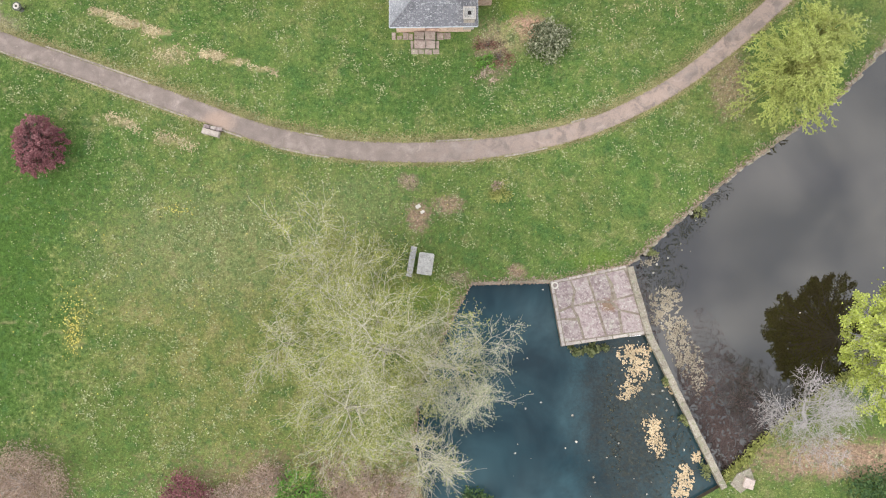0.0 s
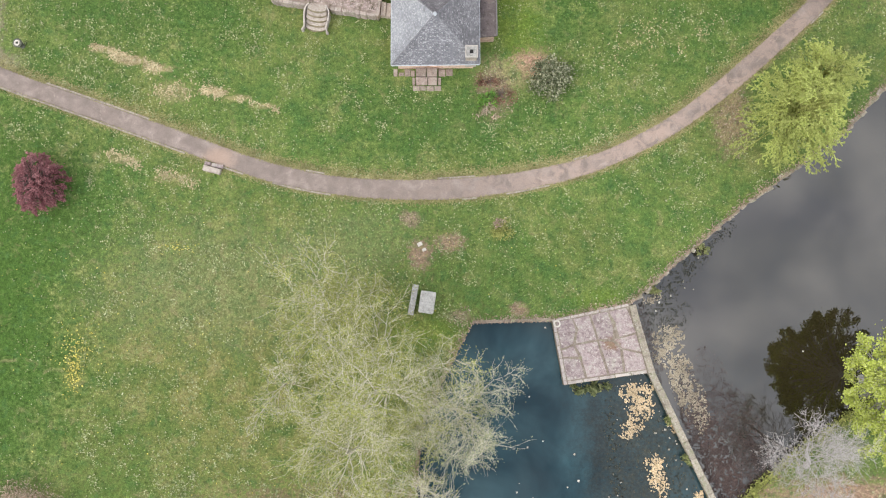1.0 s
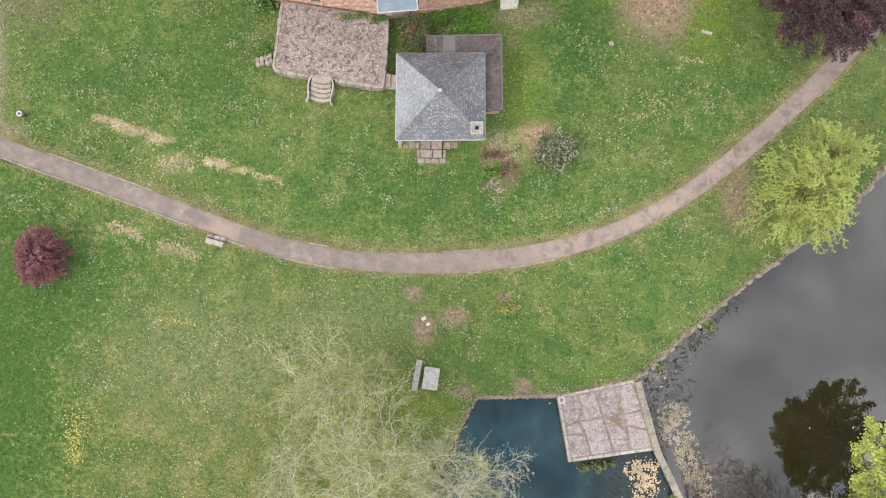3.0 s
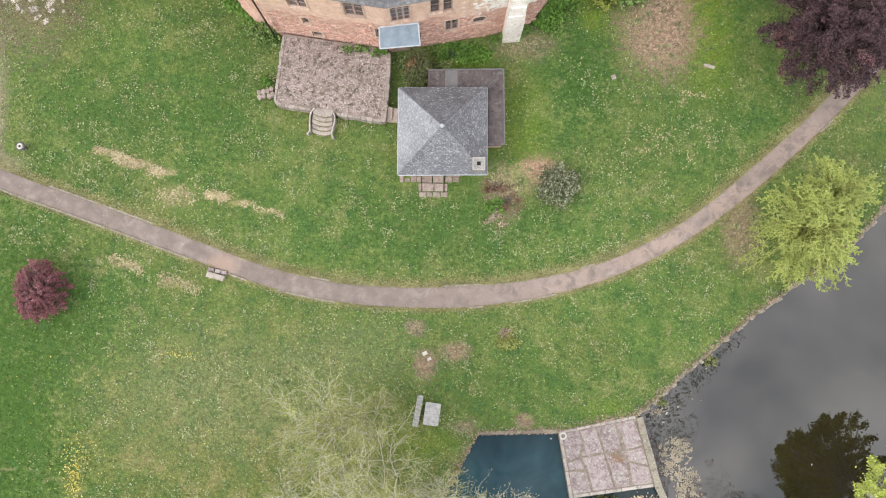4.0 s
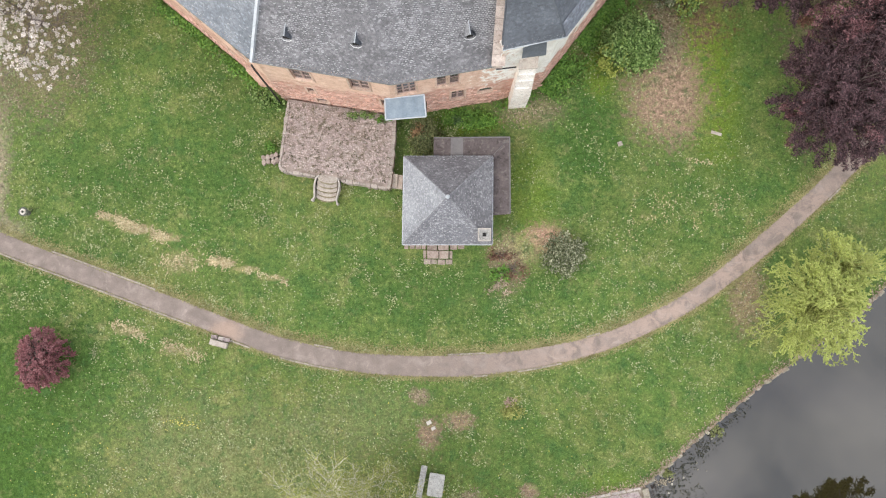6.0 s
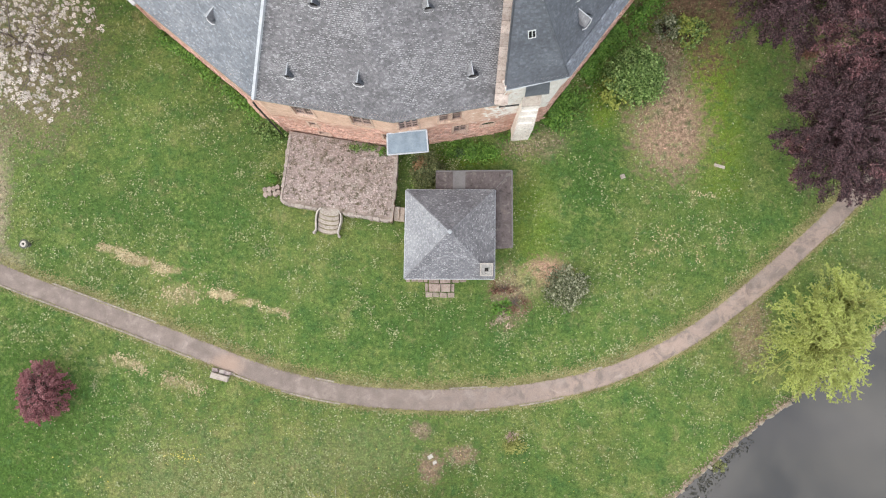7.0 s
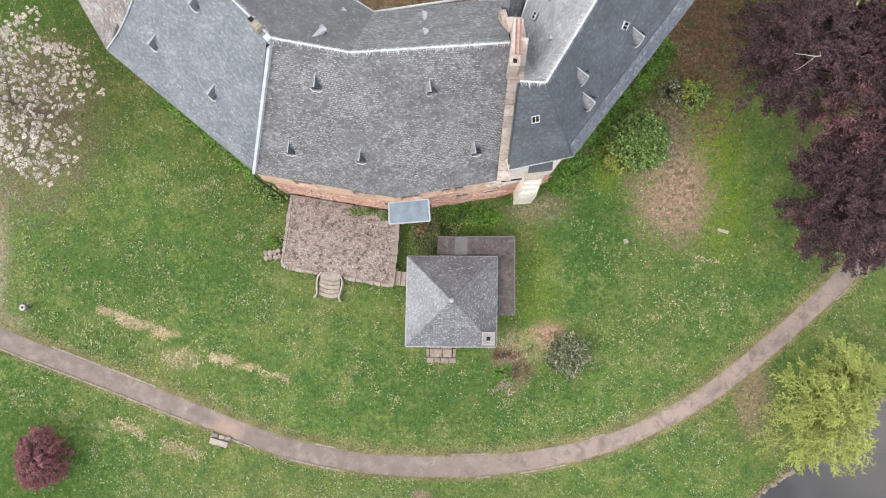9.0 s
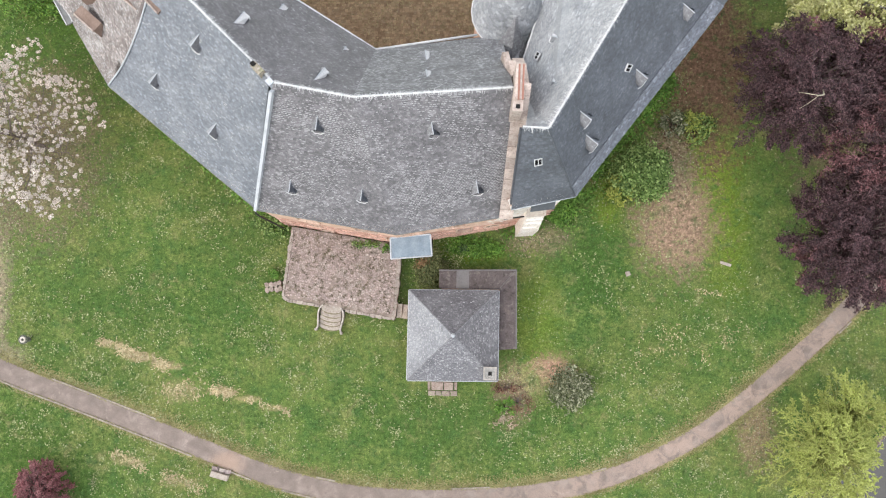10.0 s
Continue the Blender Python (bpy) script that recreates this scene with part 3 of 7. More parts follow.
water_sheet("lake_water", LAKE_EDGE, LAKE, "grey lake water reflecting an overcast sky")

# ---- path with its stone edging ----
PATH_LINE = [(-60, 30), (-42, 22.4), (-31.44, 18.12), (-26.66, 16.42), (-21.9, 14.74), (-17.17, 13.03), (-12.46, 11.38), (-7.8, 10.4), (-3.15, 10.07), (1.5, 10.2), (6.14, 10.84), (10.78, 12.09), (15.47, 14.37),
             (19.42, 17.2), (24.2, 21.36), (27.6, 24.7), (32, 29.4), (42, 42), (60, 66)]
line = spline([(x, y) for x, y in PATH_LINE], 14)
nrm = normals2(line)
HALF = 0.72
wide = [0.655 + 0.085 * math.exp(-(p.x / 4.5) ** 2) - 0.06 * math.exp(-((p.x - 13) / 5.5) ** 2) for p in line]
g = Geo()
for i in range(len(line)):
    w = wide[i] + 0.02 * math.sin(i * 0.31) + 0.03 * noise.noise(Vector((i * 0.45, 3, 0)))
    for k, z in ((-1, 0.012), (-0.35, 0.035), (0.35, 0.035), (1, 0.012)):
        g.v.append((*(line[i] + nrm[i] * w * k), z))
    if i:
        a = i * 4
        g.f += [(a - 4 + k, a + k, a + k + 1, a - 3 + k)[::-1] for k in range(3)]
path = tagged(put("path", g, PATHMAT), "worn grey-brown tarmac garden path curving through the lawn", "path", kind="structure")
EDGES = []
for s in (-1, 1):
    rim_line = [p + n * s * (w + 0.045) for p, n, w in zip(line, nrm, wide)]
    start, run, broken = rim_line[0], 0.0, 0
    for a, b in zip(rim_line, rim_line[1:]):
        if (b - start).length < 1.0:
            continue
        mid, d = (start + b) / 2, (b - start)
        start = b
        if not -34 < mid.x < 32:
            continue
        # unbroken along the south side in the west, in short runs elsewhere
        if broken == 0 and not (s < 0 and mid.x < -18) and rnd.random() < (0.30 if mid.x < -8 else 0.5):
            broken = rnd.randint(2, 6)
        if broken:
            broken -= 1
            continue
        EDGES.append((mid, math.degrees(math.atan2(d.y, d.x)), d.length - 0.02))

# ---- jetty, causeway and shore walls ----
jetty = empty("stone_jetty", "pink sandstone flagged jetty standing in the pond", "jetty", kind="structure")
part("base", Geo().prism(JET, -1.6, 0.045), JETBED, jetty)


def jet(u, v):
    a, b = Vector(JET[0]).lerp(Vector(JET[3]), u), Vector(JET[1]).lerp(Vector(JET[2]), u)
    return tuple(a.lerp(b, v))


def flag(outline, top):
    """One flagstone from corners in the jetty's own square, drawn in a little for the joint."""
    c = Vector((sum(p[0] for p in outline) / len(outline), sum(p[1] for p in outline) / len(outline)))
    pts = []
    n = len(outline)
    for i in range(n):
        a, b = Vector(outline[i]), Vector(outline[(i + 1) % n])
        for k in range(3):
            q = a.lerp(b, k / 3)
            q = q + (c - q).normalized() * (0.010 * rnd.random() + 0.001)
            pts.append(jet(q.x, q.y))
    area = sum(p[0] * q[1] - p[1] * q[0] for p, q in zip(pts, pts[1:] + pts[:1]))
    return Geo().prism(pts if area > 0 else pts[::-1], 0.0, top, 0.015)


for outline in ([(0.045, 0.045), (0.245, 0.045), (0.27, 0.22), (0.20, 0.42), (0.045, 0.46)], [(0.26, 0.05), (0.46, 0.05), (0.49, 0.42), (0.23, 0.42), (0.29, 0.22)],
                [(0.48, 0.05), (0.69, 0.05), (0.72, 0.30), (0.67, 0.46), (0.51, 0.42)], [(0.71, 0.05), (0.93, 0.05), (0.96, 0.22), (0.97, 0.42), (0.76, 0.44), (0.75, 0.22)],
                [(0.045, 0.48), (0.20, 0.44), (0.24, 0.62), (0.045, 0.58)], [(0.22, 0.44), (0.49, 0.44), (0.52, 0.945), (0.28, 0.945), (0.26, 0.62)],
                [(0.045, 0.60), (0.24, 0.65), (0.26, 0.945), (0.045, 0.945)], [(0.51, 0.44), (0.67, 0.48), (0.74, 0.60), (0.70, 0.945), (0.54, 0.945)],
                [(0.69, 0.46), (0.97, 0.44), (0.97, 0.70), (0.76, 0.60)], [(0.76, 0.62), (0.97, 0.72), (0.97, 0.945), (0.72, 0.945)]):
    part("flagstone", flag(outline, 0.06 + 0.015 * rnd.random()), FLAG, jetty)
for u0, u1, v0, v1, n, along in ((0.0, 0.04, 0.0, 1.0, 5, "v"), (0.045, 0.97, 0.95, 1.0, 5, "u"), (0.045, 0.97, 0.0, 0.04, 5, "u")):
    for k in range(n):
        if along == "v":
            o = [(u0, v0 + (v1 - v0) * k / n), (u1, v0 + (v1 - v0) * k / n), (u1, v0 + (v1 - v0) * (k + 1) / n), (u0, v0 + (v1 - v0) * (k + 1) / n)]
        else:
            o = [(u0 + (u1 - u0) * k / n, v0), (u0 + (u1 - u0) * (k + 1) / n, v0), (u0 + (u1 - u0) * (k + 1) / n, v1), (u0 + (u1 - u0) * k / n, v1)]
        part("edge_stone", flag(o, 0.07 + 0.02 * rnd.random()), JETEDGE, jetty)

g = Geo()
ring = [(0.2 * math.cos(a * math.tau / 20), 0.2 * math.sin(a * math.tau / 20), 0) for a in range(21)]
g.tube(ring, [0.055] * 21, 8, False)
ring_ob = put("mooring_ring", g, WHITE, None, "", True)
ring_ob.matrix_world = pose(7.68, 0.82, 0.13)
tagged(ring_ob, "pale stone ring lying on the jetty corner", "ring")


def coped_wall(name, label, a, b, width, top, bottom, stone, n, material, category="wall"):
    """A straight masonry wall with a row of separate coping stones on it."""
    a, b = Vector(a), Vector(b)
    d = (b - a).normalized()
    s = Vector((-d.y, d.x)) * width / 2
    th = empty(name, label, category, kind="structure")
    part("core", Geo().prism([tuple(a - s * 0.8), tuple(b - s * 0.8), tuple(b + s * 0.8), tuple(a + s * 0.8)], bottom, top - 0.05), JETBED, th)
    for k in range(n):
        p, q = a.lerp(b, (k + 0.006) / n), a.lerp(b, (k + 0.994) / n)
        j = [1 + 0.22 * (rnd.random() - 0.5) for _ in range(4)]
        o = [tuple(p - s * j[0]), tuple(q - s * j[1]), tuple(q + s * j[2]), tuple(p + s * j[3])]
        part(stone, Geo().prism(o, top - 0.13, top + 0.03 * rnd.random(), 0.02), material, th)
    return th


coped_wall("causeway_wall", "narrow coped stone wall dividing pond and lake", (12.85, 2.1), (14.1, -2.5), 0.44, 0.16, -1.6, "coping_stone", 4, COPING)
coped_wall("causeway_wall", "narrow coped stone wall dividing pond and lake", (14.1, -2.5), (19.0, -12.9), 0.44, 0.12, -1.6, "coping_stone", 9, COPING)
def shore_wall(a, b, n):
    """A tumbledown row of edging stones: uneven, some slipped, some gone."""
    a, b = Vector(a), Vector(b)
    d = (b - a).normalized()
    s = Vector((-d.y, d.x))
    th = empty("shore_wall", "tumbledown weathered stone edging along the lake shore", "wall", kind="structure")
    core = [(a + d * t + s * (0.16 if k else -0.13 + 0.16 * (rnd.random() - 0.5))) for k in (0, 1) for t in (np.linspace(0, (b - a).length, 16) if not k else np.linspace((b - a).length, 0, 2))]
    part("core", Geo().prism([tuple(p) for p in core], -1.4, -0.06), JETBED, th)
    u, length = 0.0, (b - a).length
    while u < length - 0.12:
        step = min(rnd.uniform(0.18, 0.62), length - u)
        gone = noise.noise(Vector((a.x + u * d.x, a.y + u * d.y, 3)) * 0.7) + 0.5 * (rnd.random() - 0.5)
        if gone < 0.34:
            w, off, turn = rnd.uniform(0.12, 0.34), rnd.uniform(-0.14, 0.08), radians(rnd.gauss(0, 9))
            c = a + d * (u + step / 2) + s * off
            dx, dy = Vector((d.x * math.cos(turn) - d.y * math.sin(turn), d.x * math.sin(turn) + d.y * math.cos(turn))), None
            dy = Vector((-dx.y, dx.x))
            o = [tuple(c + dx * step * 0.48 * ex * rnd.uniform(0.8, 1.0) + dy * w * 0.5 * ey * rnd.uniform(0.75, 1.1)) for ex, ey in ((-1, -1), (0, -1.12), (1, -1), (1, 1), (0, 1.08), (-1, 1))]
            top = rnd.uniform(-0.02, 0.07)
            part("edging_stone", Geo().prism(o, top - 0.3, top, 0.02), COPING, th)
        u += step
    return th


for (a, b, n) in (((12.9, 2.35), (16.5, 5.5), 7), ((16.5, 5.5), (20.5, 8.85), 8), ((20.5, 8.85), (24.2, 11.5), 7), ((24.2, 11.5), (27.8, 14.1), 7), ((27.8, 14.1), (31.5, 18.1), 8)):
    shore_wall(a, b, n)

coped_wall("shore_wall", "thin brown masonry edge of the pond", (1.9, 0.93), (7.35, 1.1), 0.2, 0.04, -1.4, "edging_stone", 6, JETBED)

# ---- castle ----
castle = empty("castle", "sandstone castle with steep slate roofs and peach plaster", "castle", kind="")
EAVE, EAVE_R, RIDGE = 8.2, 10.8, 15.9
E1, E2, E3, E4, E5 = (-23.7, 39.35), (-21.36, 35.62), (-12.3, 28.46), (-4.12, 27.2), (2.03, 28.38)
E6, E7, E5R = (5.77, 29.27), (13.95, 40.2), (2.28, 28.46)


def wall(a, b, z0, z1, openings, material, thick=0.55, reveal=0.22):
    """An upright wall from a to b, outer face to the right of the way, with openings (along, along, low, high) cut in."""
    a, b = Vector(a), Vector(b)
    d = (b - a).normalized()
    out = Vector((d.y, -d.x))
    length = (b - a).length
    us = sorted({0.0, length, *[o[i] for o in openings for i in (0, 1)]})
    zs = sorted({z0, z1, *[o[i] for o in openings for i in (2, 3)]})

    def at(u, z, depth=0.0):
        p = a + d * u - out * depth
        return (p.x, p.y, z)

    g = Geo()
    for u0, u1 in zip(us, us[1:]):
        for v0, v1 in zip(zs, zs[1:]):
            if not any(o[0] <= u0 and u1 <= o[1] and o[2] <= v0 and v1 <= o[3] for o in openings):
                g.add([at(u0, v0), at(u1, v0), at(u1, v1), at(u0, v1)], [(0, 1, 2, 3)])
    for u0, u1, v0, v1 in openings:
        o = [(u0, v0), (u1, v0), (u1, v1), (u0, v1)]
        for (p, q), (r, s) in zip(o, o[1:] + o[:1]):
            g.add([at(p, q), at(r, s), at(r, s, reveal), at(p, q, reveal)], [(3, 2, 1, 0)])
    g.add([at(0, z0, thick), at(length, z0, thick), at(length, z1, thick), at(0, z1, thick)], [(3, 2, 1, 0)])
    g.add([at(0, z1), at(length, z1), at(length, z1, thick), at(0, z1, thick)], [(0, 1, 2, 3)])
    return g, at, d


def window(at, o, lights, bars, label="", shutter=False):
    """Surround, frame, glazing bars and panes for one opening."""
    u0, u1, v0, v1 = o
    th = empty("window", label, "")
    th.parent = castle
    sur = Geo()

    def slab(geo, a0, a1, b0, b1, near, far):
        p = [at(a0, b0, near), at(a1, b0, near), at(a1, b1, near), at(a0, b1, near), at(a0, b0, far), at(a1, b0, far), at(a1, b1, far), at(a0, b1, far)]
        geo.add(p, [(0, 1, 2, 3), (7, 6, 5, 4), (0, 4, 5, 1), (1, 5, 6, 2), (2, 6, 7, 3), (3, 7, 4, 0)])

    w = 0.13
    for q in ((u0 - w, u0, v0 - w, v1 + w), (u1, u1 + w, v0 - w, v1 + w), (u0, u1, v1, v1 + w), (u0, u1, v0 - w, v0)):
        slab(sur, *q, -0.035, 0.05)
    part("surround", sur, SURROUND, th)
    sill = Geo()
    slab(sill, u0 - 0.1, u1 + 0.1, v0 - 0.02, v0 + 0.05, -0.09, 0.2)
    part("sill", sill, SURROUND, th)
    step = (u1 - u0) / lights
    fr = Geo()
    for k in range(lights):
        a, b = u0 + step * k, u0 + step * (k + 1)
        for q in ((a, a + 0.06, v0, v1), (b - 0.06, b, v0, v1), (a, b, v0, v0 + 0.07), (a, b, v1 - 0.07, v1)):
            slab(fr, *q, 0.09, 0.17)
        for j in range(1, bars + 1):
            z = v0 + (v1 - v0) * j / (bars + 1)
            slab(fr, a + 0.06, b - 0.06, z - 0.02, z + 0.02, 0.11, 0.16)
        pane = Geo()
        slab(pane, a + 0.05, b - 0.05, v0 + 0.05, v1 - 0.05, 0.145, 0.165)
        part("pane", pane, FRAMEWOOD if shutter else PANE, th)
    part("frame", fr, FRAMEWOOD, th)


W1, W2, W3, W4, W5, W6, W7 = (-23.5, 39.4), (-21.2, 35.7), (-12.2, 28.5), (-4.35, 27.32), (2.25, 28.5), (5.5, 29.5), (13.7, 40.3)
for a, b, z1, wins in (
    ((-31, 48), W1, 8.1, []), (W1, W2, 8.1, []),
    (W2, W3, 8.1, [((5.3, 6.1, 5.6, 7.0), 2, 2, 0), ((9.2, 10.0, 5.6, 7.0), 2, 2, 0), ((7.6, 8.0, 3.0, 3.7), 1, 0, 0)]),
    (W3, W4, 8.1, [((1.9, 3.1, 5.7, 7.8), 2, 2, 0), ((5.5, 6.7, 5.7, 7.8), 2, 2, 0), ((2.32, 2.77, 3.0, 4.1), 1, 0, 0), ((7.2, 7.65, 2.6, 4.1), 1, 0, 0), ((2.6, 3.3, 0.85, 1.8), 1, 0, 0)]),
    (W4, W5, 8.1, [((0.45, 1.65, 5.2, 7.55), 3, 3, 0), ((2.95, 3.55, 5.6, 7.75), 1, 1, 0), ((3.75, 4.35, 5.6, 7.75), 1, 1, 0), ((3.9, 4.75, 2.15, 4.05), 2, 1, 0), ((5.75, 6.55, 2.7, 3.6), 1, 0, 0)]),
    (W5, W6, 10.7, [((2.1, 2.6, 3.0, 3.7), 1, 0, 0)]), (W6, W7, 10.7, [((2.4, 3.0, 4.0, 5.2), 1, 1, 0), ((5.2, 5.8, 4.0, 5.2), 1, 1, 0)]),
    (W7, (19.0, 47.5), 10.7, []), ((19.0, 47.5), (8, 52), 10.7, []), ((-31, 52), (-31, 48), 8.1, []),
):
    g, at, d = wall(a, b, -0.3, z1, [w[0] for w in wins], WALLMAT)
    part("wall", g, WALLMAT, castle)
    for o, lights, bars, shut in wins:
        window(at, o, lights, bars, "brown shuttered wooden window" if shut else "brown wooden casement window", bool(shut))
# arched head over the cellar window
arch_d = (Vector(W5) - Vector(W4)).normalized()
arch_c = Vector(W4) + arch_d * 6.15 + Vector((arch_d.y, -arch_d.x)) * 0.02
for r, material, name, proud in ((0.56, SURROUND, "arch_surround", 0.06), (0.42, PANE, "arch_pane", 0.075)):
    o = [(arch_c + arch_d * r * math.cos(a * math.pi / 12), 3.6 + 0.75 * r * math.sin(a * math.pi / 12)) for a in range(13)]
    face = Vector((arch_d.y, -arch_d.x)) * proud
    g = Geo().add([(p.x + face.x, p.y + face.y, z) for p, z in o] + [(p.x, p.y, z) for p, z in o], [tuple(range(13))] + [(k, k + 13, k + 14, k + 1) for k in range(12)])
    part(name, g, material, castle)


def rubble(a, b, top, wins, share):
    """Rough red stones standing proud of a wall where its plaster has gone."""
    a, b = Vector((*a, 0)), Vector((*b, 0))
    d = (b - a).normalized()
    out = Vector((d.y, -d.x, 0))
    g, z = Geo(), 0.0
    while z < top:
        h = rnd.uniform(0.10, 0.22)
        u = rnd.uniform(0, 0.2)
        while u < (b - a).length:
            w = rnd.uniform(0.16, 0.46)
            c = a + d * (u + w / 2) + Vector((0, 0, z + h / 2))
            clear = all(u + w < o[0] - 0.12 or u > o[1] + 0.12 or z + h < o[2] - 0.15 or z > o[3] + 0.15 for o in wins)
            bare = 1.1 - z / top + 0.9 * noise.noise(c * 0.5) + 0.4 * noise.noise(c * 1.7)
            if clear and bare > 0.45 and rnd.random() < share:
                p = rnd.uniform(0.015, 0.07)
                hw, hh = d * (w / 2 - 0.012), Vector((0, 0, h / 2 - 0.01))
                k = [1 + rnd.uniform(-0.2, 0.1) for _ in range(4)]
                lo = [c - hw - hh, c + hw - hh, c + hw + hh, c - hw + hh]
                hi = [c + (q - c) * kk * 0.86 + out * p for q, kk in zip(lo, k)]
                g.add(lo + hi, [(4, 5, 6, 7), (0, 1, 5, 4), (1, 2, 6, 5), (2, 3, 7, 6), (3, 0, 4, 7)])
            u += w
        z += h
    if g.f:
        tagged(part("rubble", g, RUBBLE, castle, "exposed red rubble masonry"), kind="stuff")


rubble(W2, W3, 3.0, [(5.3, 6.1, 5.6, 7.0), (9.2, 10.0, 5.6, 7.0), (7.6, 8.0, 3.0, 3.7)], 0.8)
rubble(W3, W4, 5.0, [(1.9, 3.1, 5.7, 7.8), (5.5, 6.7, 5.7, 7.8), (2.32, 2.77, 3.0, 4.1), (7.2, 7.65, 2.6, 4.1), (2.6, 3.3, 0.85, 1.8)], 0.85)
rubble(W4, W5, 4.6, [(3.9, 4.75, 2.15, 4.05), (5.75, 6.55, 2.7, 3.6), (0.0, 1.5, 0.0, 2.3)], 0.8)
rubble(W5, W6, 4.5, [(2.1, 2.6, 3.0, 3.7)], 0.85)
rubble(W6, W7, 5.5, [(2.4, 3.0, 4.0, 5.2), (5.2, 5.8, 4.0, 5.2)], 0.85)
for a, b in (((0.2, 38.3), (-5.75, 37.25)), ((-5.75, 37.25), (-10.7, 40.3)), ((-10.7, 40.3), (-20.4, 48.0))):
    part("court_wall", wall(a, b, -0.3, 9.2, [], WALLMAT)[0], WALLMAT, castle)


def slates(geo, A, B, C, D, width=0.30, gauge=0.19, rough=0.018, tails=None, share=0.0):
    """Courses of overlapping slates on the roof face with eave A to B and top D to C."""
    A, B, C, D = map(Vector, (A, B, C, D))
    n = (B - A).cross(D - A).normalized()
    if n.z < 0:
        n = -n
    rows = int(max((D - A).length, (C - B).length) / gauge)
    for r in range(rows):
        t0, t1 = r / rows, min(1.0, (r + 1.25) / rows)
        p0, q0, p1, q1 = A.lerp(D, t0), B.lerp(C, t0), A.lerp(D, t1), B.lerp(C, t1)
        m = max(1, round((q0 - p0).length / width))
        shift = 0.5 * (r % 2) / m
        cuts = [min(1.0, max(0.0, (k + 0.12 * (rnd.random() - 0.5)) / m + shift)) for k in range(m + 1)]
        cuts[0] = 0.0
        if cuts[-1] < 1:
            cuts[-1] = 1.0
        for s0, s1 in zip(cuts, cuts[1:]):
            if s1 - s0 < 1e-4:
                continue
            g0 = (s1 - s0) * 0.03
            h0, h1 = 0.025 + rough * rnd.random(), 0.025 + rough * rnd.random()
            a, b = p0.lerp(q0, s0 + g0), p0.lerp(q0, s1 - g0)
            c, d = p1.lerp(q1, s1 - g0), p1.lerp(q1, s0 + g0)
            sag = (A - D).normalized() * 0.02 * rnd.random()
            geo.add([a + n * h0 + sag, b + n * h1 + sag, c + n * 0.006, d + n * 0.006, a + sag, b + sag], [(0, 1, 2, 3), (4, 5, 1, 0)])
            if tails is not None and rnd.random() < share * (0.8 + 2.2 * noise.noise(a * 0.33) + 0.9 * noise.noise(a * 1.3)):
                f = rnd.uniform(0.10, 0.28)
                e = n * 0.005
                a2, b2 = a + n * h0 + sag + e, b + n * h1 + sag + e
                c2, d2 = b2.lerp(c + n * 0.006 + e, f), a2.lerp(d + n * 0.006 + e, f)
                k0, k1 = rnd.uniform(0, 0.3), rnd.uniform(0.7, 1)
                tails.add([a2.lerp(b2, k0), a2.lerp(b2, k1), d2.lerp(c2, k1), d2.lerp(c2, k0)], [(0, 1, 2, 3)])


def roof(A, B, C, D, material, label="", width=0.17, gauge=0.125, thick=0.16, parent=None, sink=0.28, share=0.0):
    A, B, C, D = map(Vector, (A, B, C, D))
    n = (B - A).cross(D - A).normalized()
    if n.z < 0:
        n = -n
    g = Geo()
    drop = 0.5 if sink > 0.1 else 0.0
    slab = (A, B, C + (B - C).normalized() * drop, D + (A - D).normalized() * drop)
    hi = [p - n * sink for p in slab]
    lo = [p - n * (sink + thick) for p in slab]
    g.add([*hi, *lo], [(0, 1, 2, 3), (7, 6, 5, 4), (0, 4, 5, 1), (1, 5, 6, 2), (2, 6, 7, 3), (3, 7, 4, 0)])
    ob = part("roof", g, material, parent or castle, label)
    s = Geo()
    tails = Geo()
    slates(s, A, B, C, D, width, gauge, 0.018, tails, share)
    tagged(part("slate_coursing", s, material, ob), "", kind="stuff")
    if tails.f:
        tagged(part("lichen", tails, LICHEN, ob), "", kind="stuff")
    return ob


def z3(p, z):
    return (p[0], p[1], z)


R1, R2, R3 = (-9.85, 33.75), (-5.95, 33.1), (1.85, 33.75)
RN = (-24.0, 47.1)
C1, C2, C3 = (-10.45, 40.75), (-5.55, 37.75), (0.3, 38.75)
roof(z3(E3, EAVE), z3(E4, EAVE), z3(R2, RIDGE), z3(R1, RIDGE), SLATE_MID, "weathered grey slate with pale lichen", share=0.46)
roof(z3(E4, EAVE), z3(E5, EAVE), z3(R3, RIDGE), z3(R2, RIDGE), SLATE_MID, "weathered grey slate with pale lichen", share=0.52)
roof(z3(E2, EAVE), z3((-12.45, 28.6), EAVE), z3((-10.0, 33.85), RIDGE + 0.05), z3((-15.8, 39.4), RIDGE), SLATE_PALE, "pale blue-grey slate", share=0.08)
roof(z3(E1, EAVE), z3(E2, EAVE), z3((-15.8, 39.4), RIDGE), z3((-20.5, 43.9), RIDGE - 0.4), SLATE_OLD, "patchy brown lichened slate", share=0.35)
roof(z3((-31, 48), EAVE), z3(E1, EAVE), z3((-20.5, 43.9), RIDGE - 0.4), z3(RN, RIDGE - 0.4), SLATE_OLD, "patchy brown lichened slate", share=0.35)
roof(z3((1.7, 38.75), 9.4), z3(C2, 9.4), z3(R2, RIDGE), z3(R3, RIDGE), SLATE_FAR, "worn light grey slate", share=0.25)
roof(z3(C2, 9.4), z3(C1, 9.4), z3(R1, RIDGE), z3(R2, RIDGE), SLATE_NORTH, "smooth purple-grey slate", share=0.05)
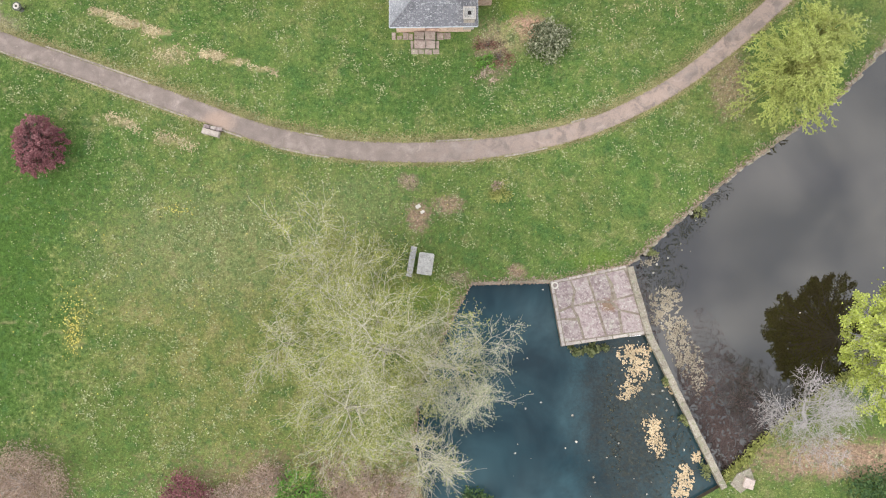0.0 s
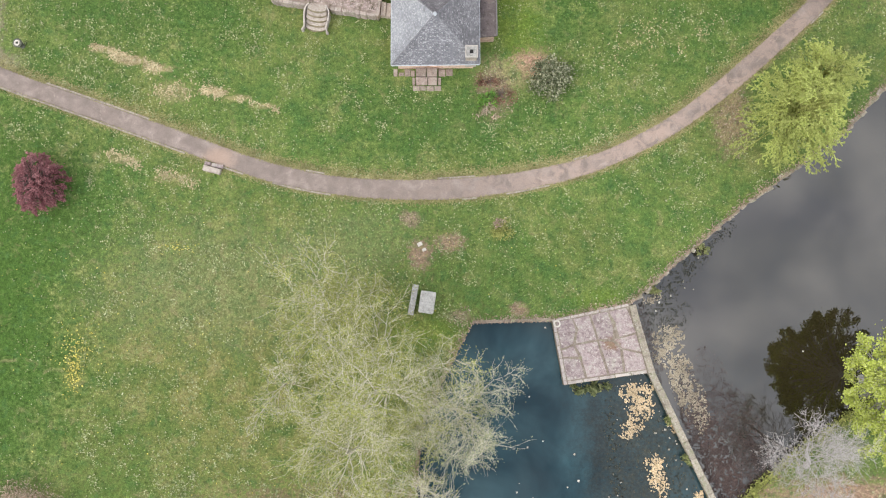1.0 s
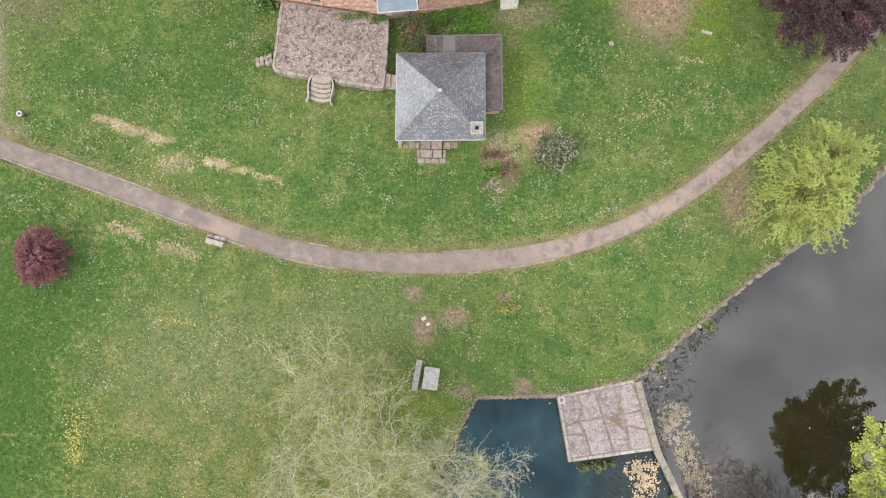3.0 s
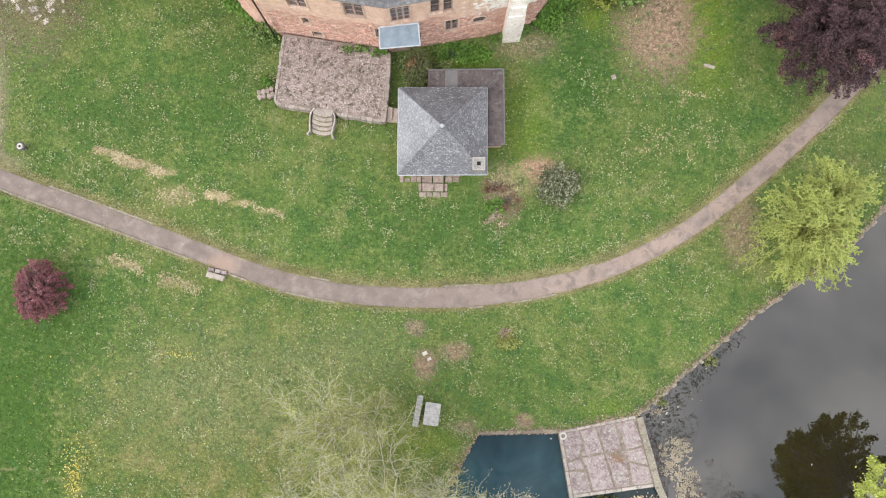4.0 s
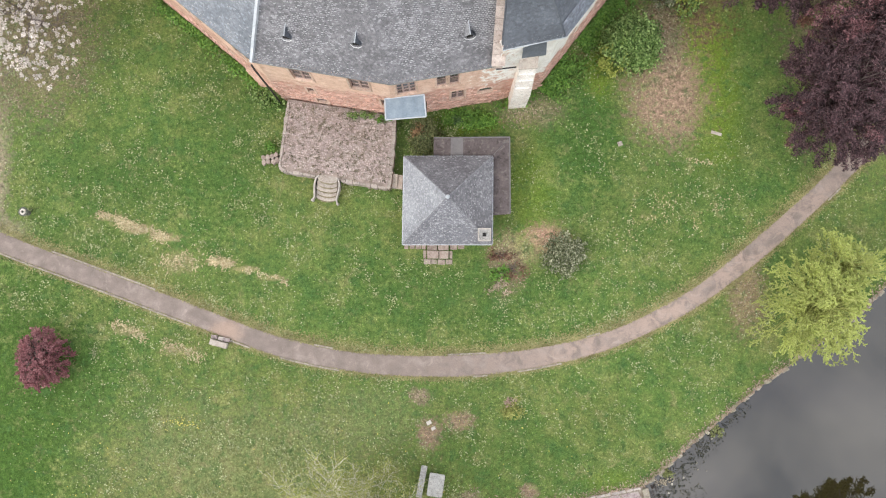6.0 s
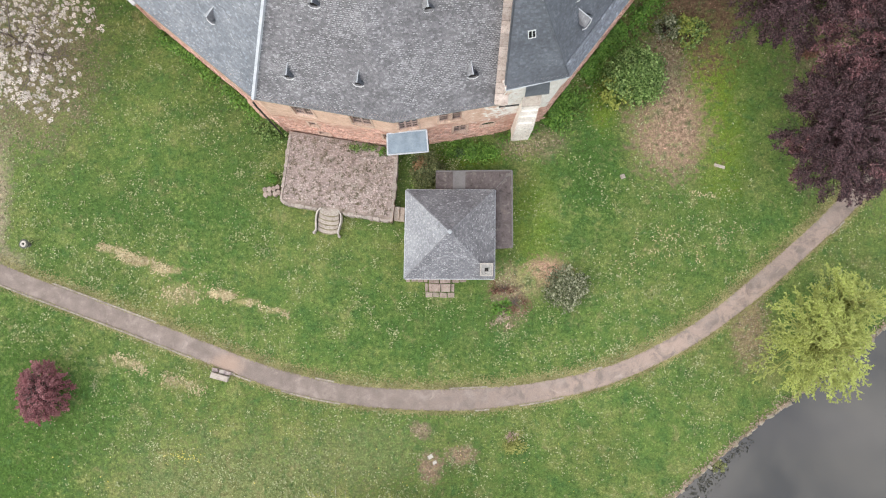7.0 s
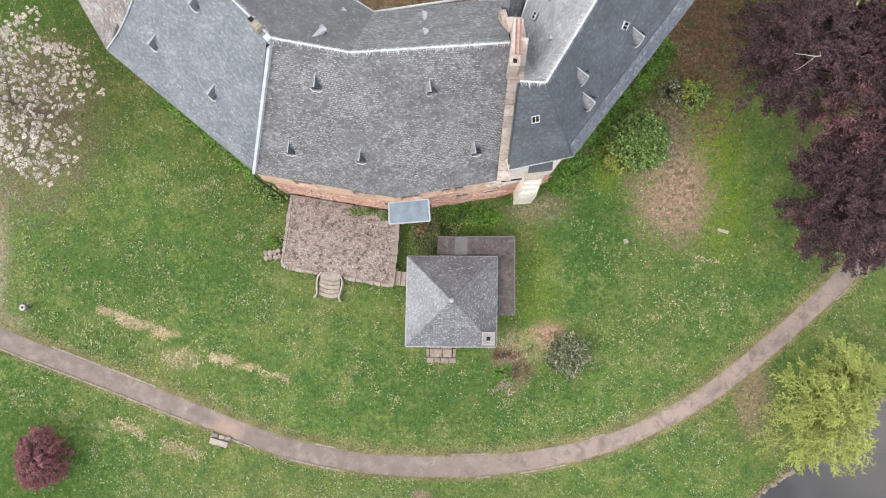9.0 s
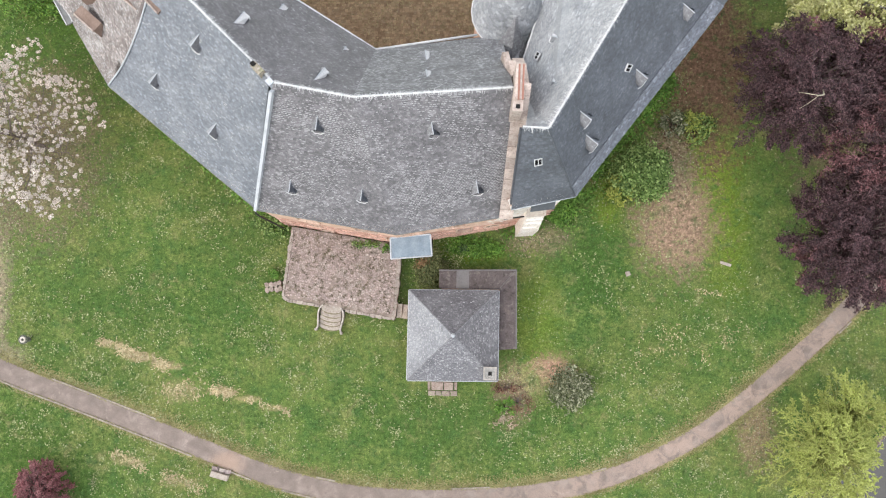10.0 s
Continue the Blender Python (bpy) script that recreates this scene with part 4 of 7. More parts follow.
roof(z3(C1, 9.4), z3((-20.5, 48.5), 9.4), z3(RN, RIDGE), z3(R1, RIDGE), SLATE_NORTH, "smooth purple-grey slate")
RR1, RR2, RR0 = (3.55, 31.7), (8.6, 40.4), (2.3, 31.75)
RRZ = 16.2
E8, RR3 = (19.3, 47.4), (13.0, 48.0)
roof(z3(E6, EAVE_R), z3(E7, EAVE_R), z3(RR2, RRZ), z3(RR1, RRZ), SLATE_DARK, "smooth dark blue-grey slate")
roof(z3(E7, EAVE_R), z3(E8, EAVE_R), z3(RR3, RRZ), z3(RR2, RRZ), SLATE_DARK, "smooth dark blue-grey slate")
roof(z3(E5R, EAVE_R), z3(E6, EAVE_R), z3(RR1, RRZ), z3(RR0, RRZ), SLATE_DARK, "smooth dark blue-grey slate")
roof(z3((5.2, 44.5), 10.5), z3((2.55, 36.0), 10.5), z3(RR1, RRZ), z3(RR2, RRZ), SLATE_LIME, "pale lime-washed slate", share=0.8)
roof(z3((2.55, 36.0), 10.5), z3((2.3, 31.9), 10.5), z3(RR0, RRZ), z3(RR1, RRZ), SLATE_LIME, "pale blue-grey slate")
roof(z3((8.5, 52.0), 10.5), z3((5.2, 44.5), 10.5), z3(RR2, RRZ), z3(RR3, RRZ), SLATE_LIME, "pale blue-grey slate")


def ridge_cap(a, b, n, material=RIDGECAP, w=0.05):
    for k in range(n):
        p, q = Vector(a).lerp(Vector(b), k / n), Vector(a).lerp(Vector(b), (k + 1.06) / n)
        part("ridge_tile", Geo().tube([p, q], [w, w * 0.92], 8), material, castle, "", True)


def lime_runs(geo, a, b, down, step=0.075, reach=0.42):
    """White mortar runs that streak from a ridge down a slope."""
    a, b, down = Vector(a), Vector(b), Vector(down).normalized()
    d = (b - a).normalized()
    n = d.cross(down).normalized()
    n = n if n.z > 0 else -n
    for k in range(int((b - a).length / step)):
        if rnd.random() < 0.2:
            continue
        p = a + d * (k + rnd.random()) * step
        q = p + (down + d * rnd.uniform(-0.35, 0.35)) * reach * (0.12 + rnd.random() ** 1.8) + n * 0.055
        w = d * rnd.uniform(0.006, 0.018)
        p = p + n * 0.055
        geo.add([p - w, p + w, q + w * 0.4, q - w * 0.4], [(0, 1, 2, 3)])


runs = Geo()
lime_runs(runs, z3(R1, RIDGE), z3(R2, RIDGE), (-0.9, -5.6, -7.7), 0.035, 0.25)
lime_runs(runs, z3(R1, RIDGE), z3(R2, RIDGE), (0.9, 4.9, -6.5), 0.016, 0.24)
lime_runs(runs, z3(R2, RIDGE), z3(R3, RIDGE), (1.1, -5.5, -7.7), 0.035, 0.25)
lime_runs(runs, z3(R2, RIDGE), z3(R3, RIDGE), (0.0, 4.9, -6.5), 0.016, 0.24)
lime_runs(runs, z3((-10.0, 33.9), RIDGE), z3((-20.5, 43.9), RIDGE), (4.0, 4.4, -6.5), 0.02, 0.3)
lime_runs(runs, z3((-10.0, 33.9), RIDGE), z3((-20.5, 43.9), RIDGE), (-4.0, -4.3, -7.7), 0.03, 0.18)
lime_runs(runs, z3(RR1, RRZ), z3(RR2, RRZ), (-3.0, 2.2, -5.7), 0.02, 0.5)
lime_runs(runs, z3(RR1, RRZ), z3(RR2, RRZ), (3.2, -1.8, -5.4), 0.035, 0.25)
lime_runs(runs, z3(RR0, RRZ), z3(RR1, RRZ), (0.3, -3.0, -5.4), 0.03, 0.4)
lime_runs(runs, z3(RR2, RRZ), z3(RR3, RRZ), (-3.0, 2.2, -5.7), 0.028, 0.7)
tagged(part("lime_staining", runs, RIDGECAP, castle, "white lime streaks below the ridges"), kind="stuff")
ridge_cap(z3(R1, RIDGE), z3(R2, RIDGE), 9)
ridge_cap(z3(R2, RIDGE), z3(R3, RIDGE), 16)
ridge_cap(z3((-10.0, 33.9), RIDGE), z3((-20.5, 43.9), RIDGE), 26)
ridge_cap(z3(RR1, RRZ), z3(RR2, RRZ), 18)
ridge_cap(z3(RR0, RRZ), z3(RR1, RRZ), 3)
ridge_cap(z3(RR2, RRZ), z3(RR3, RRZ), 14)


def verge(a, b, w, h, material, name, parent=castle):
    """A low upstand of square section along a sloping line."""
    a, b = Vector(a), Vector(b)
    d = (b - a).normalized()
    m = Matrix.LocRotScale((a + b) / 2, d.to_track_quat("Y", "Z"), None)
    return part(name, Geo().box(0, 0, 0, w, (b - a).length, h, 0, m), material, parent)


verge(z3((-12.35, 28.45), EAVE + 0.1), z3((-9.95, 33.4), RIDGE - 0.3), 0.17, 0.3, LEAD, "verge_flashing")
# the old slates sweep round the west hip in a curve
SWEEP = [(-21.36, 35.62, EAVE + 0.08), (-19.82, 36.28, 10.05), (-18.48, 37.12, 11.83), (-17.51, 37.86, 13.25), (-15.8, 39.4, RIDGE + 0.08)]
g = Geo()
for k in range(4):
    a, b = Vector(SWEEP[k]), Vector(SWEEP[k + 1])
    lo, hi = Vector(SWEEP[0]).lerp(Vector(SWEEP[4]), k / 4), Vector(SWEEP[0]).lerp(Vector(SWEEP[4]), (k + 1) / 4)
    slates(g, lo, a, b, hi, 0.17, 0.125)
    g.add([lo, a, b, hi], [(0, 1, 2, 3)])
tagged(part("swept_slates", g, SLATE_OLD, castle, "lichened slates swept round the hip"), kind="stuff")
sweep_line = spline(SWEEP, 6)
part("hip_flashing", Geo().tube([p + Vector((0, 0, 0.06)) for p in sweep_line], [0.05] * len(sweep_line), 6), LEAD, castle, "", True)
verge((-24.9, 41.1, EAVE + 0.1), (-23.85, 39.3, EAVE + 0.1), 0.34, 0.12, GUTTER, "box_gutter")
for off in (-0.17, 0.17):
    verge((-24.9 + off, 41.1 + off * 0.6, EAVE + 0.2), (-23.85 + off, 39.3 + off * 0.6, EAVE + 0.2), 0.05, 0.08, RIDGECAP, "gutter_lip")
verge(z3(E6, EAVE_R + 0.05), z3(RR1, RRZ), 0.12, 0.08, SLATE_DARK, "hip_flashing")
verge(z3(E4, EAVE + 0.01), z3(R2, RIDGE - 0.01), 0.1, 0.05, SLATE_MID, "hip_flashing")
# gutters and eave strips
for a, b, z, m in ((E1, E2, EAVE, GUTTER), (E2, E3, EAVE, GUTTER), (E3, E4, EAVE, GUTTER), (E4, E5, EAVE, GUTTER), (E5R, E6, EAVE_R, LEAD), (E6, E7, EAVE_R, LEAD), (C1, C2, 9.5, RIDGECAP), (C2, C3, 9.5, RIDGECAP), ((2.55, 36.0), (5.2, 44.5), 10.62, RIDGECAP)):
    part("gutter", Geo().tube([z3(a, z - 0.06), z3(b, z - 0.06)], [0.075, 0.075], 6), m, castle, "", True)
# downpipes
part("downpipe", Geo().tube([z3((-12.45, 28.3), 8.0), z3((-12.4, 28.2), 7.4), z3((-12.4, 28.2), 0.0)], [0.06] * 3, 6), IRON, castle, "", True)
part("downpipe", Geo().tube([z3((2.1, 28.25), 7.95), z3((3.3, 28.45), 7.8)], [0.05] * 2, 6), IRON, castle, "", True)

# parapet wall between the two roofs, with coping and a brick chimney stack
par = Geo()
prof = [(28.3, 8.8), (33.75, 16.5), (35.3, 14.6), (36.2, 13.0)]
for (y0, t0), (y1, t1) in zip(prof, prof[1:]):
    x0, x1 = 1.85 + (y0 - 28.3) * 0.02, 1.85 + (y1 - 28.3) * 0.02
    par.add([(x0, y0, 7.9), (x0 + 0.6, y0, 7.9), (x0 + 0.6, y0, t0), (x0, y0, t0), (x1, y1, 7.9), (x1 + 0.6, y1, 7.9), (x1 + 0.6, y1, t1), (x1, y1, t1)],
            [(0, 1, 2, 3), (3, 2, 6, 7), (0, 3, 7, 4), (1, 5, 6, 2), (4, 7, 6, 5)])
part("parapet_wall", par, PINKSTONE, castle)
for k in range(12):
    t0, t1 = k / 12, (k + 0.97) / 12
    a, b = Vector((2.15, 28.2, 8.85)).lerp(Vector((2.26, 33.75, 16.55)), t0), Vector((2.15, 28.2, 8.85)).lerp(Vector((2.26, 33.75, 16.55)), t1)
    verge(a, b, 0.78, 0.14, PINKSTONE, "coping_slab")
stack = empty("chimney_stack", "red brick stack along the parapet wall", "")
stack.parent = castle
part("chimney_body", Geo().box(2.1, 33.75, 15.5, 0.48, 2.0, 2.0, -4), PINKSTONE, stack)
for k in range(4):
    verge((1.94 + 0.1 * k, 32.95, 16.56), (1.98 + 0.1 * k, 34.7, 16.5), 0.08, 0.1, REDBRICK if k % 2 else PINKSTONE, "coping_tile", stack)
part("chimney_body", Geo().box(2.02, 32.62, 15.5, 0.5, 0.46, 2.1, -4), PINKSTONE, stack)
part("flue", Geo().box(2.02, 32.62, 16.56, 0.2, 0.2, 0.05, -4), SOOT, stack)
part("parapet_end", Geo().prism([(1.62, 35.35), (1.85, 34.6), (2.25, 34.6), (2.0, 35.4)], 9.0, 15.1, 0.06), PINKSTONE, stack)
part("parapet_end", Geo().prism([(1.42, 36.2), (1.6, 35.35), (2.0, 35.4), (1.75, 36.25)], 9.0, 13.9, 0.06), PINKSTONE, stack)
part("valley_lead", Geo().box(2.15, 36.5, 9.5, 0.95, 3.0, 2.2, 0), SLATE_FAR, castle, "grey slated valley behind the parapet")
stack2 = empty("chimney_stack", "small rubble chimney on the ridge", "")
stack2.parent = castle
part("chimney_body", Geo().box(-10.55, 34.3, 15.85, 0.62, 0.34, 0.95, -45), COPING, stack2)
part("flue", Geo().box(-10.72, 34.47, 16.42, 0.22, 0.22, 0.06, -45), SOOT, stack2)
part("chimney_body", Geo().box(-10.0, 33.75, 15.7, 0.34, 0.3, 0.6, -45), LEAD, stack2)

# roof vents: little gabled hatches on the slopes


def roof_vent(x, y, z, turn, w=0.42, deep=1.0, h=0.5, covers=(SLATE_FAR, SLATE_DARK)):
    th = empty("roof_vent", "small gabled slate roof vent", "", x, y, z, turn)
    th.parent = castle
    g = Geo().add([(-w / 2, 0, 0), (w / 2, 0, 0), (w / 2, 0, h * 0.7), (0, 0, h), (-w / 2, 0, h * 0.7), (-w / 2, deep, 0.1), (w / 2, deep, 0.1), (0, deep, h)],
                  [(0, 1, 2, 3, 4), (1, 6, 2), (0, 4, 5)])
    part("cheeks", g, SLATE_DARK, th)
    r = Geo().add([(-w * 0.62, -0.1, h * 0.66), (0, -0.1, h + 0.05), (0, deep, h + 0.05 + deep * 0.22), (-w * 0.5, deep, 0.12)], [(0, 1, 2, 3)])
    part("cover", r, covers[0], th)
    r = Geo().add([(0, -0.1, h + 0.05), (w * 0.62, -0.1, h * 0.5), (w * 0.5, deep, 0.0), (0, deep, h + 0.05 + deep * 0.22)], [(0, 1, 2, 3)])
    part("cover", r, covers[1], th)
    part("ridge_strip", Geo().tube([(0, -0.12, h + 0.07), (0, deep * 0.95, h + 0.07 + deep * 0.21)], [0.03, 0.02], 5), LEAD, th)
    part("sill", Geo().tube([(-w * 0.6, -0.02, 0.1), (-w * 0.3, -0.12, 0.03), (w * 0.3, -0.13, 0.03), (w * 0.6, -0.06, 0.12)], [0.03] * 4, 5), RIDGECAP, th)
    part("louvre", Geo().box(0, -0.01, h * 0.36, w * 0.66, 0.03, h * 0.5), SOOT, th)


F_R = (z3(E6, EAVE_R), z3(E7, EAVE_R), z3(RR2, RRZ), z3(RR1, RRZ))
F_I = (z3((2.55, 36.0), 10.5), z3((5.2, 44.5), 10.5), z3(RR2, RRZ), z3(RR1, RRZ))
VENTS = [((-10.0, 29.3, 9.83), -8, 1.0), ((-5.99, 28.87, 10.09), -8, 1.0), ((-7.94, 31.88, 13.78), -8, 1.0), ((0.44, 29.42, 10.12), 10, 1.0), ((-2.03, 31.81, 13.64), 10, 1.0),
         ((-17.77, 35.06, 10.38), -38, 1.0), ((-14.33, 32.27, 10.5), -38, 1.0), ((-14.29, 35.91, 14.09), -38, 1.0),
         ((5.8, 32.59, 13.82), 55, 1.25), ((6.44, 31.68, 12.37), 55, 1.25), ((9.07, 35.3, 12.15), 55, 1.25), ((11.55, 38.93, 12.11), 55, 1.25),
         ((-2.61, 36.85, 11.35), 190, 0.9), ((-2.45, 35.0, 13.66), 190, 0.9), ((-7.04, 37.07, 11.05), 145, 0.9), ((-7.55, 34.7, 14.63), 145, 0.9), ((-11.81, 37.67, 14.13), 145, 1.0), ((-10.64, 39.58, 10.65), 145, 0.9),
         ((4.17, 37.35, 12.73), 250, 0.9), ((3.98, 34.41, 14.29), 250, 0.9)]
for k, ((x, y, z), turn, size) in enumerate(VENTS):
    # first eight vents: lit left and shaded right side put into slate tones
    covers = (SLATE_FAR, SLATE_DARK) if k < 5 else (SLATE_LIME, SLATE_FAR) if k < 8 else (SLATE_FAR, SLATE_PALE) if k < 12 else (RIDGECAP, SLATE_LIME)
    roof_vent(x, y, z - 0.1, turn, (0.55 if k < 12 else 0.42) * size, 0.9 * size, (0.7 if k < 12 else 0.5) * size, covers)


def skylight(x, y, z, normal, turn):
    q = Vector(normal).to_track_quat("Z", "Y").to_matrix().to_4x4()
    th = empty("skylight", "small two-light roof window", "")
    th.matrix_world = Matrix.Translation((x, y, z)) @ q @ Matrix.Rotation(radians(turn), 4, "Z")
    th.parent = castle
    g = Geo()
    for a in (-0.19, 0.0, 0.19):
        g.box(a, 0, 0.05, 0.03, 0.5, 0.08)
    for b in (-0.24, 0.24):
        g.box(0, b, 0.05, 0.42, 0.035, 0.08)
    part("frame", g, RIDGECAP, th)
    part("pane", Geo().box(0, 0, 0.04, 0.38, 0.46, 0.02), PANE_DARK, th)


def face_normal(A, B, C, D):
    n = (Vector(B) - Vector(A)).cross(Vector(D) - Vector(A)).normalized()
    return n if n.z > 0 else -n


skylight(7.94, 35.58, 13.68, face_normal(*F_R), 30)
skylight(3.33, 30.52, 13.92, face_normal(z3(E5R, EAVE_R), z3(E6, EAVE_R), z3(RR1, RRZ), z3(RR0, RRZ)), 0)
skylight(3.46, 36.58, 12.25, face_normal(*F_I), -25)
# pale flared course above the east eave
roof(Vector(F_R[0]) + Vector((0.03, -0.02, 0.06)), Vector(F_R[1]) + Vector((0.03, -0.02, 0.06)), Vector(F_R[1]).lerp(Vector(F_R[2]), 0.16) + Vector((0.05, -0.03, 0.08)),
     Vector(F_R[0]).lerp(Vector(F_R[3]), 0.16) + Vector((0.05, -0.03, 0.08)), SLATE_FLARE, "paler flared eave course", sink=0.01, thick=0.04)

# stair turret with a conical roof in the court corner
turret = empty("stair_turret", "round stair turret with a conical slate roof", "")
turret.parent = castle
TX, TY, TR = 2.25, 40.1, 2.25
part("drum", Geo().prism([(TX + 2.05 * math.cos(a * math.tau / 24), TY + 2.05 * math.sin(a * math.tau / 24)) for a in range(24)], -0.3, 9.6), WALLMAT, turret)
cone = Geo()
for r in range(26):
    f0, f1 = r / 26, min(1.0, (r + 1.3) / 26)
    r0, r1, z0, z1 = TR * (1 - f0) + 0.04, TR * (1 - f1) + 0.04, 9.6 + 3.3 * f0, 9.6 + 3.3 * f1
    m, off = max(7, round(math.tau * r0 / 0.2)), rnd.random()
    for k in range(m):
        a0, a1, up = (k + off) * math.tau / m, (k + off + 0.985) * math.tau / m, 0.02 + 0.02 * rnd.random()
        cone.add([(TX + q * math.cos(a), TY + q * math.sin(a), z) for q, a, z in ((r0, a0, z0 + up), (r0, a1, z0 + up), (r1, a1, z1 + 0.004), (r1, a0, z1 + 0.004), (r0, a0, z0), (r0, a1, z0))], [(0, 1, 2, 3), (4, 5, 1, 0)])
cone.add([(TX + (TR if not t else 0.02) * math.cos(k * math.tau / 48), TY + (TR if not t else 0.02) * math.sin(k * math.tau / 48), 9.57 if not t else 12.87) for t in (0, 1) for k in range(48)],
         [(k, (k + 1) % 48, 48 + (k + 1) % 48, 48 + k) for k in range(48)])
tagged(part("cone_roof", cone, SLATE_LIME, turret), "", kind="stuff")
part("finial", Geo().tube([(TX, TY, 12.7), (TX, TY, 13.3), (TX, TY, 13.7)], [0.16, 0.1, 0.02], 8), RIDGECAP, turret)
part("gutter", Geo().tube([(TX + 2.3 * math.cos(a * math.tau / 24), TY + 2.3 * math.sin(a * math.tau / 24), 9.55) for a in range(25)], [0.06] * 25, 6, False), RIDGECAP, turret)
roof((0.9, 37.3, 9.6), (2.1, 36.4, 10.4), (2.3, 38.7, 12.0), (2.25, 38.8, 12.0), SLATE_FAR, "small gable roof beside the turret", parent=turret, sink=0.02)
roof((2.1, 36.4, 10.4), (3.2, 37.2, 9.6), (2.3, 38.8, 12.0), (2.25, 38.7, 12.0), SLATE_FAR, "small gable roof beside the turret", parent=turret, sink=0.02)

# small lead-roofed bay at the west corner
part("bay_roof", Geo().prism([(-22.3, 36.3), (-21.2, 35.35), (-20.6, 35.9), (-21.6, 36.9)], 4.7, 4.85, 0.02), LEAD, castle, "small lead roof of a corner bay")
part("bay", Geo().prism([(-22.1, 36.3), (-21.2, 35.5), (-20.6, 35.9), (-21.6, 36.9)], -0.3, 4.7), WALLMAT, castle)

# buttress and its white upper block
butt = Geo()
butt.prism([(3.5, 28.0), (4.7, 28.1), (4.62, 29.4), (3.5, 29.3)], -0.3, 3.2)
butt.add([(3.5, 28.0, 3.2), (4.7, 28.1, 3.2), (4.62, 29.4, 3.2), (3.5, 29.3, 3.2), (3.55, 28.55, 7.2), (4.6, 28.65, 7.2), (4.6, 29.4, 8.2), (3.5, 29.3, 8.2)], [(0, 1, 5, 4), (1, 2, 6, 5), (3, 0, 4, 7), (4, 5, 6, 7)])
part("buttress", butt, WHITEWALL, castle, "limewashed sloping buttress")
for z, y in ((4.4, 28.17), (5.5, 28.32), (6.4, 28.45)):
    part("buttress_ledge", Geo().box(4.1, y + 0.02, z, 1.0, 0.12, 0.07, 5), WHITEWALL, castle)
part("wall_batter", Geo().add([(-14.9, 30.3, -0.1), (-13.9, 29.3, -0.1), (-13.1, 29.0, -0.1), (-14.5, 30.6, 2.6), (-13.5, 29.75, 2.6), (-13.0, 29.3, 2.4)], [(0, 1, 4, 3), (1, 2, 5, 4), (0, 3, 5, 2)]), RUBBLE, castle, "sloping rubble foot of the wall")
part("buttress_cap", Geo().add([(3.5, 28.5, 7.25), (4.65, 28.6, 7.25), (4.65, 29.45, 8.3), (3.5, 29.35, 8.3), (3.5, 28.5, 7.1), (4.65, 28.6, 7.1), (4.65, 29.45, 8.1), (3.5, 29.35, 8.1)],
     [(0, 1, 2, 3), (4, 5, 1, 0), (5, 6, 2, 1), (7, 4, 0, 3)]), STEPSTONE, castle)
part("lean_to_roof", Geo().add([(3.5, 28.55, 9.2), (4.9, 28.75, 9.2), (4.8, 29.35, 10.4), (3.5, 29.1, 10.4), (3.5, 28.55, 9.1), (4.9, 28.75, 9.1), (4.8, 29.35, 10.3), (3.5, 29.1, 10.3)],
     [(0, 1, 2, 3), (4, 5, 1, 0), (5, 6, 2, 1), (7, 4, 0, 3)]), SLATE_DARK, castle)

# canopy over the garden door
can = empty("porch_canopy", "blue-grey sheet canopy in a metal frame", "")
can.parent = castle
q = [(-4.75, 27.3, 4.7), (-2.25, 27.6, 4.7), (-2.12, 26.25, 4.4), (-4.7, 26.0, 4.4)]
part("sheet", Geo().add([*q, *[(x, y, z - 0.05) for x, y, z in q]], [(0, 1, 2, 3)[::-1], (4, 5, 6, 7), (0, 1, 5, 4), (1, 2, 6, 5), (2, 3, 7, 6), (3, 0, 4, 7)]), CANOPY, can)
for a, b in ((0, 1), (1, 2), (2, 3), (3, 0)):
    part("frame_bar", Geo().tube([q[a], q[b]], [0.05, 0.05], 6), LEAD, can)
for k in (2, 3):
    part("bracket", Geo().tube([q[k], (q[k][0], 27.5, 3.4)], [0.03, 0.03], 5), IRON, can)
part("door", Geo().box(-3.5, 27.42, 1.05, 1.1, 0.08, 2.1, 8), FRAMEWOOD, castle, "brown wooden garden door")
# dormers of the old west roof
for x, y, z, turn, w, d in ((-21.5, 38.6, 10.7, 50, 0.6, 1.45), (-20.5, 39.75, 12.0, -78, 0.26, 2.3), (-18.2, 38.75, 13.0, 52, 0.32, 1.3), (-16.55, 38.35, 14.0, 44, 0.55, 1.3)):
    th = empty("dormer", "brown boarded dormer on the old roof", "", x, y, z, turn)
    th.parent = castle
    part("dormer_body", Geo().box(0, 0, -0.4, w, d, 1.2), BROWNBOARD, th)
    cover = Geo().box(0, 0, 0.3, w * 1.12, d * 1.06, 0.08)
    part("dormer_cover", cover, BROWNBOARD, th)
    part("dormer_ridge", Geo().tube([(-w * 0.5, -d * 0.5, 0.36), (-w * 0.5, d * 0.5, 0.36)], [0.05, 0.05], 5), PINKSTONE, th)

# court paved with rows of brown stones
court = empty("court_paving", "brown stone court paved in rows, strewn with dead leaves", "paving", kind="structure")
part("bed", Geo().prism([(-21, 50), (-13, 41.5), (-6, 37.4), (0.5, 38.2), (4, 41), (6, 52), (-20, 52)], -0.2, 0.03), COURTBED, court)
g, y = Geo(), 37.6
